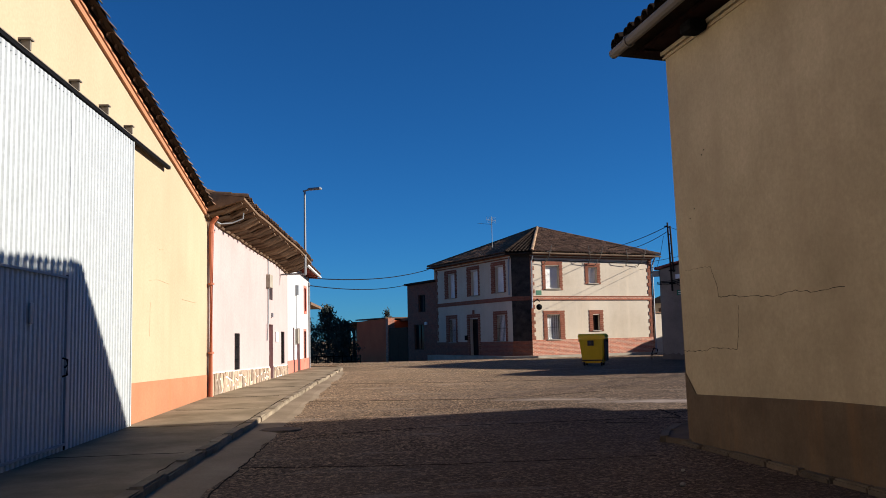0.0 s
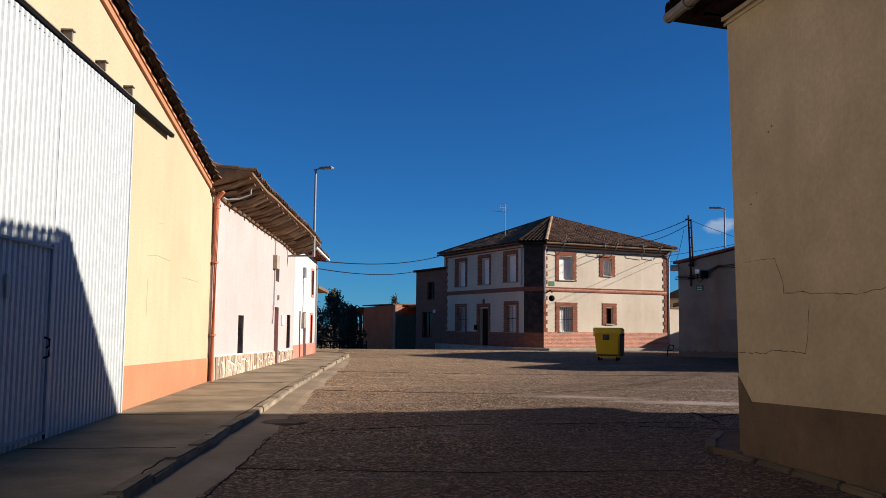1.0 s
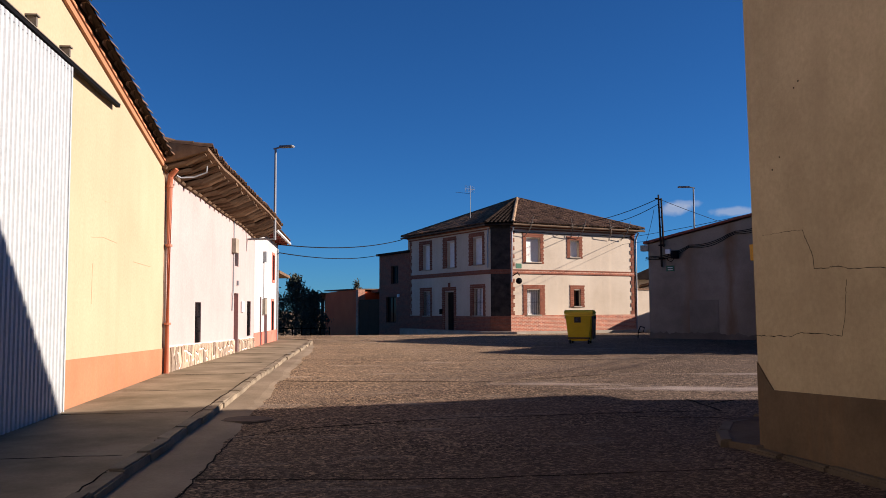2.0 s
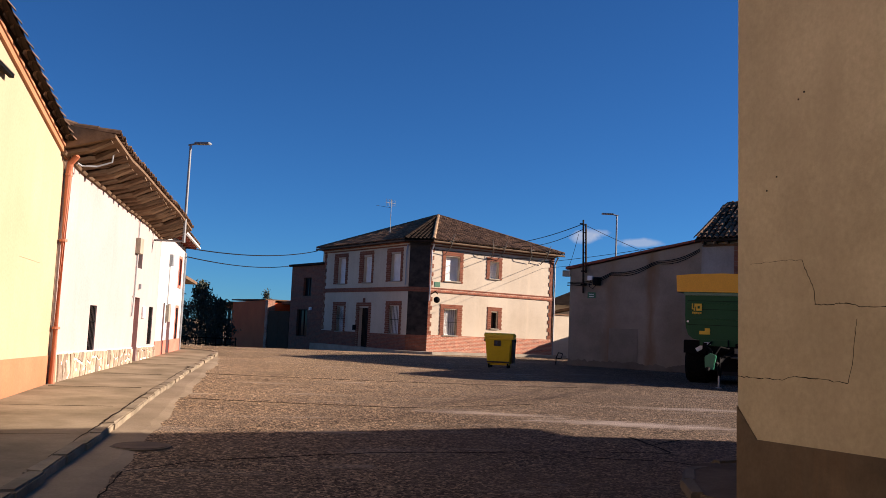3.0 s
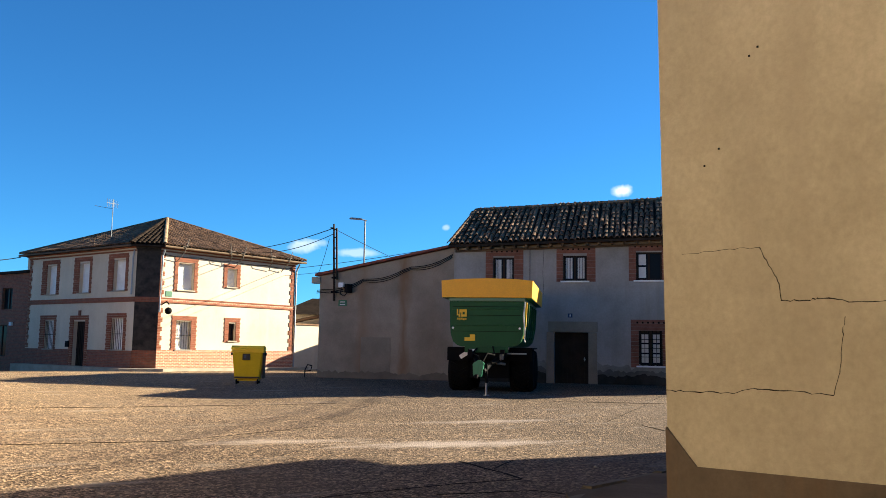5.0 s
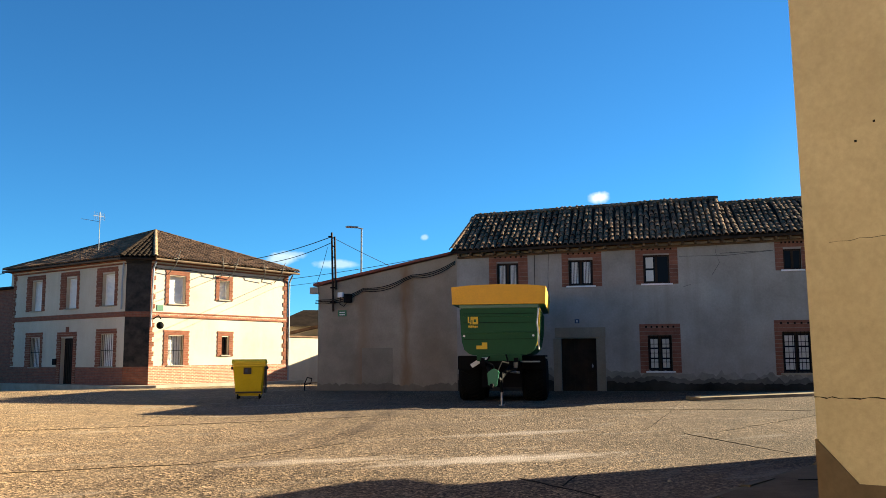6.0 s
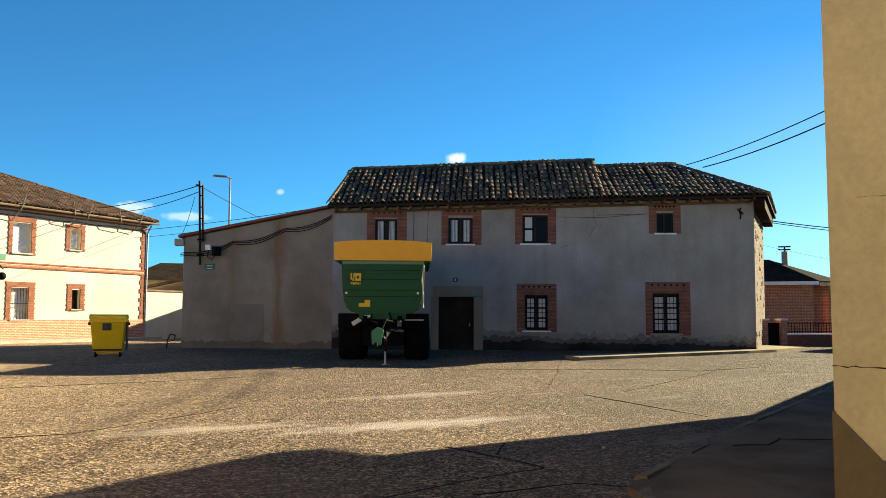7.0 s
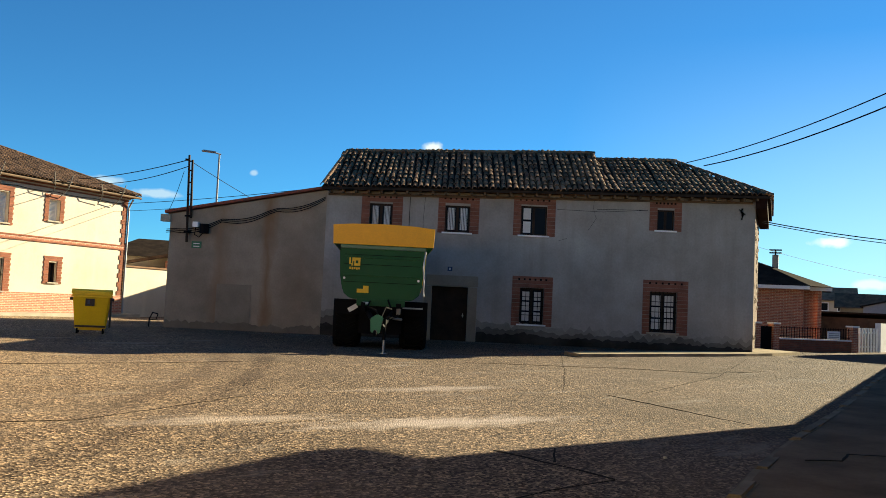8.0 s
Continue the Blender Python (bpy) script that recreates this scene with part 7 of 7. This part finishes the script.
# ---- right background: brick bungalow with fence, far houses ----
def bungalow():
    m = line_frame((39.6, 32.6), (42.6, 25.6), 0.15)
    b = thing("brick_bungalow", m, "low red brick bungalow with hipped shade-dark roof and white fascia", "house")
    bm = bmesh.new()
    wall(bm, -2.0, 4.8, -0.3, 2.95, 0.3, [(-0.6, 0.5, 0.9, 2.1)])
    part("wall", bm, BRICK, b)
    bm = bmesh.new()
    wall(bm, 4.8, 5.6, -0.3, 2.95, 0.3)
    for v in bm.verts:
        v.co.y += 0.9
    part("wall", bm, BRICK, b)
    bm = bmesh.new()
    box(bm, 5.3, 5.6, 1.2, 8, -0.3, 2.95), box(bm, -2, 5.6, 8, 8.3, -0.3, 2.95), box(bm, 4.5, 4.8, 0.3, 1.0, -0.3, 2.95)
    part("rear_wall", bm, BRICK, b)
    grille_window(b, -0.6, 0.5, 0.9, 2.1, 0.1, False, SIGNWHITE)
    box_part("porch_column", (5.45, 5.63, 0.5, 0.68, 0, 2.93), BRICK, b)
    box_part("fascia", (-2.5, 5.1, -0.5, -0.42, 2.93, 3.1), SIGNWHITE, b, "white eaves fascia")
    box_part("fascia", (5.1, 6.1, 0.22, 0.3, 2.9, 3.08), SIGNWHITE, b)
    bm = bmesh.new()
    e = [bm.verts.new(p) for p in ((-2.6, -0.5, 3.1), (5.15, -0.5, 3.1), (6.15, 0.25, 3.1), (6.15, 8.8, 3.1), (-2.6, 8.8, 3.1))]
    r = [bm.verts.new(p) for p in ((-0.9, 1.9, 4.35), (2.6, 1.9, 4.35))]
    bm.faces.new((e[0], e[1], r[1], r[0])), bm.faces.new((e[1], e[2], r[1])), bm.faces.new((e[2], e[3], r[1])), bm.faces.new((e[3], e[4], r[0], r[1])), bm.faces.new((e[4], e[0], r[0])), bm.faces.new(e[::-1])
    # slope's own shade is painted in through the shaded tile
    part("roof", bm, DARKTILE, b)
    box_part("chimney", (3.25, 3.55, 1.75, 2.05, 3.2, 4.75), KERB, b, "grey chimney")
    for k in range(2):
        box_part("chimney_cap", (3.1, 3.7, 1.6, 2.2, 4.84 + k * 0.15, 4.87 + k * 0.15), IRON, b)
    box_part("cap_leg", (3.36, 3.44, 1.86, 1.94, 4.7, 5.0), IRON, b)
    # garden wall with railing and gate piers
    m2 = line_frame((33.2, 27.3), (39.0, 24.9), 0.2)
    f = thing("garden_wall", m2, "low brick garden wall with piers and iron railing", "fence")
    for x in (0.9, 1.9, 6.3):
        box_part("pier", (x, x + 0.32, -0.05, 0.28, -0.2, 1.15), BRICK, f, "", 0.01)
        box_part("pier_cap", (x - 0.04, x + 0.36, -0.09, 0.32, 1.15, 1.22), SIGNWHITE, f, "", 0.01)
    box_part("low_wall", (2.22, 6.3, 0.02, 0.22, -0.2, 0.52), DARKBRICK, f)
    box_part("coping", (2.22, 6.3, -0.02, 0.26, 0.52, 0.58), SIGNWHITE, f)
    for k in range(28):
        x = 2.3 + k * 0.145
        box_part("railing_bar", (x - 0.01, x + 0.01, 0.1, 0.12, 0.58, 1.08), IRON, f)
    for z in (0.66, 1.02):
        box_part("railing_rail", (2.22, 6.3, 0.09, 0.13, z, z + 0.025), IRON, f)
    box_part("notice", (4.9, 5.6, -0.03, 0.0, 0.6, 0.95), SIGNWHITE, f, "white notice board")
    for k in range(3):
        box_part("notice_bar", (4.97, 5.53, -0.035, -0.029, 0.67 + 0.08 * k, 0.7 + 0.08 * k), GREYSTEEL, f)
    box_part("small_gate", (1.25, 1.88, 0.05, 0.1, 0.05, 1.05), IRON, f)
    g = thing("slatted_gate", line_frame((39.25, 24.95), (42.0, 24.75), 0.2), "white slatted gate with dark gaps", "gate")
    for k in range(9):
        x = 0.1 + k * 0.28
        box_part("slat", (x, x + 0.13, 0, 0.05, 0.05, 1.15), SIGNWHITE, g)
    # added dark sheet, makes the gaps between the slats read dark
    box_part("backing", (0.02, 2.58, 0.1, 0.13, 0.08, 1.1), DOORWOOD, g, "dark panel added to darken the slat gaps")
    box_part("rail", (0, 2.6, 0.05, 0.09, 0.25, 0.33), SIGNWHITE, g)
    box_part("rail", (0, 2.6, 0.05, 0.09, 0.9, 0.98), SIGNWHITE, g)
    w = thing("white_wall", line_frame((42.05, 24.75), (54.0, 25.3), 0.2), "white painted boundary wall in full sun", "wall")
    box_part("wall", (0, 2.6, 0, 0.25, -0.2, 1.4), SIGNWHITE, w)
    box_part("lower_wall", (3.4, 11, 0, 0.25, -0.2, 1.2), SIGNWHITE, w)
    # black panel added where the wall breaks off into a dark gap
    box_part("gate_leaf", (2.6, 3.4, 0.08, 0.13, -0.1, 1.25), IRON, w, "dark panel added for the gap in the wall")
    # far houses and a dark hedge
    for (p, q, ln, dp, z, zr, mat, rmat, lab, wins) in (((68.0, 38.9), (68.9, 36.8), 2.6, 3, 3.2, 4.25, CREAM, TILE, "far cream house with small windows and tiled roof", ((0.3, 0.9), (1.5, 2.1))),
                                                       ((64.0, 35.4), (64.9, 33.3), 3.0, 3, 2.6, 3.65, BUFF, TILE, "far buff house with brown tiled roof", ()),
                                                       ((62.0, 28.4), (63.0, 25.0), 9.0, 3, 2.75, 3.85, BUFF, DARKTILE, "far buff house with a dark low roof", ())):
        f = thing("far_house", line_frame(p, q, 0.1), lab, "house", "far houses")
        box_part("wall", (0, ln, 0, dp, -0.3, z), mat, f)
        bm = bmesh.new()
        extrude_profile(bm, [(-0.5, z - 0.05), (dp + 0.5, z - 0.05), (dp / 2, zr)], -0.4, ln + 0.4, lambda u, v, x: (x, u, v))
        part("roof", bm, rmat, f)
        for xa, xb in wins:
            w = box_part("window", (xa, xb, -0.03, 0.02, 2.3, 3.0), SIGNWHITE, f)
            box_part("pane", (xa + 0.07, xb - 0.07, -0.04, 0.0, 2.37, 2.93), GLASS, w)
    g = thing("gabled_shed", line_frame((55.2, 30.5), (56.7, 26.0), 0.1), "bluish grey sheet shed with a low gable", "shed")
    bm = bmesh.new()
    extrude_profile(bm, [(0, -0.3), (4.8, -0.3), (4.8, 2.55), (2.0, 3.0), (0, 2.5)], 0.0, 7.0, lambda u, v, y: (u, y, v))
    part("wall", bm, GREYSTEEL, g)
    for xa, xb, za, zb in ((-0.2, 2.0, 2.47, 3.02), (2.0, 5.0, 3.02, 2.54)):
        bm = bmesh.new()
        extrude_profile(bm, [(xa, za), (xb, zb), (xb, zb + 0.07), (xa, za + 0.07)], -0.2, 7.2, lambda u, v, y: (u, y, v))
        part("roof_sheet", bm, DARKTILE, g)
    d = thing("dark_shed", line_frame((48.0, 31.4), (50.0, 27.0), 0.1), "low dark timber shed behind the garden wall", "shed")
    box_part("wall", (0, 4.6, 0, 3, -0.3, 1.75), WOOD, d)
    bm = bmesh.new()
    extrude_profile(bm, [(-0.25, 1.95), (3.2, 1.5), (3.2, 1.6), (-0.25, 2.05)], -0.2, 4.8, lambda u, v, x: (x, u, v))
    part("roof", bm, DARKTILE, d)


bungalow()


# ---- trees ----
def conifer(base, height, spread, seed, label, leaves=3800):
    t = thing("conifer", Matrix.Translation(base), label, "tree", "far trees")
    rng = random.Random(seed)
    bm = bmesh.new()
    tube(bm, [(0, 0, -0.3), (0.1, 0, height * 0.5), (0.0, 0.1, height * 0.95)], 0.13, 7, 0.03)
    tips = []
    for k in range(46):
        f = 0.12 + 0.85 * k / 45
        z = height * f
        a = k * 2.4 + rng.random()
        l = spread * min(1.0, 1.25 * (1.02 - f) ** 0.75) * (0.55 + 0.5 * rng.random())
        tip = Vector((l * math.cos(a), l * math.sin(a), z + 0.22 * l))
        tube(bm, [(0, 0, z), tip], 0.035, 4, 0.01)
        tips.append((Vector((0, 0, z)), tip))
    part("trunk", bm, BARK, t)
    # sprays of needles clustered along each limb, so that sky shows between them
    bm = bmesh.new()
    for k in range(leaves):
        a, tip = tips[rng.randrange(len(tips))]
        f = 0.25 + 0.8 * rng.random()
        w = 0.10 + 0.16 * (1.05 - f)
        c = a.lerp(tip, f) + Vector((rng.gauss(0, w), rng.gauss(0, w), rng.gauss(0, w * 0.8)))
        s = 0.045 + 0.06 * rng.random()
        q = Euler((rng.random() * 6, rng.random() * 6, rng.random() * 6)).to_matrix()
        v = [bm.verts.new(c + q @ Vector(p) * s) for p in ((-1, -0.35, 0), (1, -0.25, 0.2), (1.1, 0.3, 0), (-0.9, 0.35, -0.2))]
        bm.faces.new(v)
    tagged(part("crown", bm, LEAF, t), kind="stuff")


conifer((-2.75, 56.5, -0.5), 4.1, 1.6, 3, "grey-green bushy conifer beyond the street end", 4600)
conifer((-1.75, 58.5, -0.6), 3.3, 1.25, 5, "grey-green bushy conifer beyond the street end", 2600)
conifer((-4.4, 58.0, -0.5), 3.6, 1.5, 7, "grey-green bushy conifer beyond the street end", 3000)
conifer((1.3, 78.0, -1.0), 5.0, 0.75, 9, "thin dark conifer behind the sheds", 1600)


def bare_tree(base, height, seed):
    t = thing("bare_tree", Matrix.Translation(base), "leafless grey tree behind the yard roofs", "tree", "far trees")
    rng = random.Random(seed)
    bm = bmesh.new()

    def limb(p, d, l, r, depth):
        q = p + d * l
        tube(bm, [p, p.lerp(q, 0.5) + Vector((rng.gauss(0, 0.04), rng.gauss(0, 0.04), 0)), q], r, 5, r * 0.6)
        if depth:
            for _ in range(3):
                e = (d + Vector((rng.gauss(0, 0.5), rng.gauss(0, 0.5), rng.gauss(0.15, 0.25)))).normalized()
                limb(p.lerp(q, 0.6 + 0.4 * rng.random()), e, l * (0.55 + 0.25 * rng.random()), r * 0.55, depth - 1)

    limb(Vector((0, 0, -0.3)), Vector((0, 0, 1)), height * 0.42, 0.1, 4)
    part("trunk", bm, BARK, t)


bare_tree((25.8, 66.0, -0.2), 5.7, 6)


def street_end():
    b = thing("end_house", line_frame((-3.35, 41.2), (-3.3, 48.0)), "dark rendered house past the street corner with brown eaves", "house")
    box_part("wall", (0, 6, 0, 5, -0.4, 3.1), BUFF, b)
    bm = bmesh.new()
    extrude_profile(bm, [(-0.8, 3.15), (-0.8, 3.28), (2.5, 4.4), (5.3, 3.28), (5.3, 3.15)], -0.3, 6.2, lambda u, v, x: (x, u, v))
    part("roof", bm, RAFTER, b)
    f = thing("wire_fence", line_frame((-4.5, 55.0), (-0.6, 55.0), -0.25), "low dark post fence at the street end", "fence")
    for k in range(8):
        box_part("post", (k * 0.55, k * 0.55 + 0.06, 0, 0.06, -0.3, 0.75), IRON, f)
    for z in (0.3, 0.65):
        box_part("rail", (0, 3.95, 0.06, 0.09, z, z + 0.04), IRON, f)


street_end()


# ---- cracks, joints, patches and small things on the ground ----
def ground_crack(pts, wd, seed=1, lift=0.005):
    rng = random.Random(seed)
    fine = []
    for (xa, ya), (xb, yb) in zip(pts, pts[1:]):
        n = max(2, int(math.hypot(xb - xa, yb - ya) / 0.18))
        for k in range(n):
            t = k / n
            fine.append((xa + (xb - xa) * t + 0.035 * (rng.random() - 0.5), ya + (yb - ya) * t + 0.035 * (rng.random() - 0.5)))
    fine.append(pts[-1])
    bm = bmesh.new()
    prev = None
    for i, (x, y) in enumerate(fine):
        nx, ny = fine[min(i + 1, len(fine) - 1)]
        px, py = fine[max(i - 1, 0)]
        d = Vector((nx - px, ny - py, 0)).normalized()
        s = Vector((-d.y, d.x, 0)) * wd * (0.4 + 0.9 * rng.random())
        z = ground_z(x, y) + 0.012 * noise.noise((x * 0.4, y * 0.4, 0)) + lift
        c = Vector((x, y, z))
        cur = [bm.verts.new(c + s), bm.verts.new(c - s), bm.verts.new(c - s - Vector((0, 0, 0.05))), bm.verts.new(c + s - Vector((0, 0, 0.05)))]
        if prev:
            for k in range(4):
                bm.faces.new((prev[k], prev[(k + 1) % 4], cur[(k + 1) % 4], cur[k]))
        prev = cur
    tagged(part("ground_crack", bm, CRACK), "dark crack in the worn concrete ground", "crack", kind="structure")


ground_crack([(-0.95, 6.0), (-0.94, 8.2), (-0.9, 12.3)], 0.008, 1)
ground_crack([(-0.9, 12.3), (-0.3, 12.9), (1.77, 13.7), (4.85, 14.05), (5.75, 14.0)], 0.008, 2)
ground_crack([(5.92, 15.61), (5.86, 14.76), (5.78, 14.01)], 0.018, 3)
ground_crack([(5.93, 14.84), (6.61, 15.38)], 0.014, 4)
ground_crack([(4.36, 13.54), (4.86, 13.43), (5.43, 13.3), (5.72, 12.86)], 0.012, 12)
ground_crack([(11.78, 19.36), (15.5, 22.3), (20.89, 26.74)], 0.004, 5)
ground_crack([(11.86, 18.44), (11.22, 16.64), (10.8, 15.3)], 0.006, 6)
ground_crack([(12.83, 18.41), (18.5, 19.99), (27.21, 23.72)], 0.006, 7)
ground_crack([(14.5, 24.6), (17.6, 22.4), (19.0, 20.6), (21.5, 20.3)], 0.006, 8)
ground_crack([(-1.0, 20.0), (3.0, 19.2), (6.0, 20.6)], 0.006, 9)
ground_crack([(-0.9, 27.0), (4.0, 26.2), (9.1, 26.0)], 0.007, 10)
ground_crack([(-1.4, 9.9), (1.5, 9.6), (4.0, 9.8)], 0.006, 11)
ground_crack([(8.16, 13.35), (8.5, 13.13), (9.02, 13.28), (9.46, 12.8)], 0.012, 13, 0.078)
ground_crack([(x - 0.09, y) for x, y in KERB_L[:7]], 0.006, 14, 0.094)
for k, y in enumerate((3.4, 6.9, 10.6, 14.1, 17.3, 20.8, 24.6, 28.9, 33.0)):
    ground_crack([(-3.4, y), (-1.75, y + 0.12)], 0.006, 20 + k, 0.094)



def manhole():
    m = pose(-0.92, 13.88, ground_z(-0.9, 13.9) + 0.012)
    h = thing("manhole_cover", m, "round rusty iron manhole cover set in the ground", "manhole cover")
    bm = bmesh.new()
    tube(bm, [(0, 0, -0.05), (0, 0, 0.008)], 0.34, 28)
    part("frame", bm, FOOTING, h)
    bm = bmesh.new()
    tube(bm, [(0, 0, -0.04), (0, 0, 0.014)], 0.3, 28)
    part("cover", bm, mottled("rusty_iron", (0.05, 0.035, 0.025), (0.11, 0.07, 0.045), 0.8, 4, 30), h)


manhole()


def pebble(x, y, r):
    bm = bmesh.new()
    bmesh.ops.create_icosphere(bm, subdivisions=2, radius=r, matrix=Matrix.Diagonal((1.3, 0.9, 0.7, 1)))
    ob = part("pebble", bm, KERB)
    ob.matrix_world = pose(x, y, ground_z(x, y) + r * 0.6, 0, 0, 40)
    tagged(ob, "small pale pebble lying on the ground", "stone", "pebbles")


pebble(3.6, 7.75, 0.03)
pebble(3.9, 8.6, 0.022)
pebble(7.2, 14.4, 0.025)
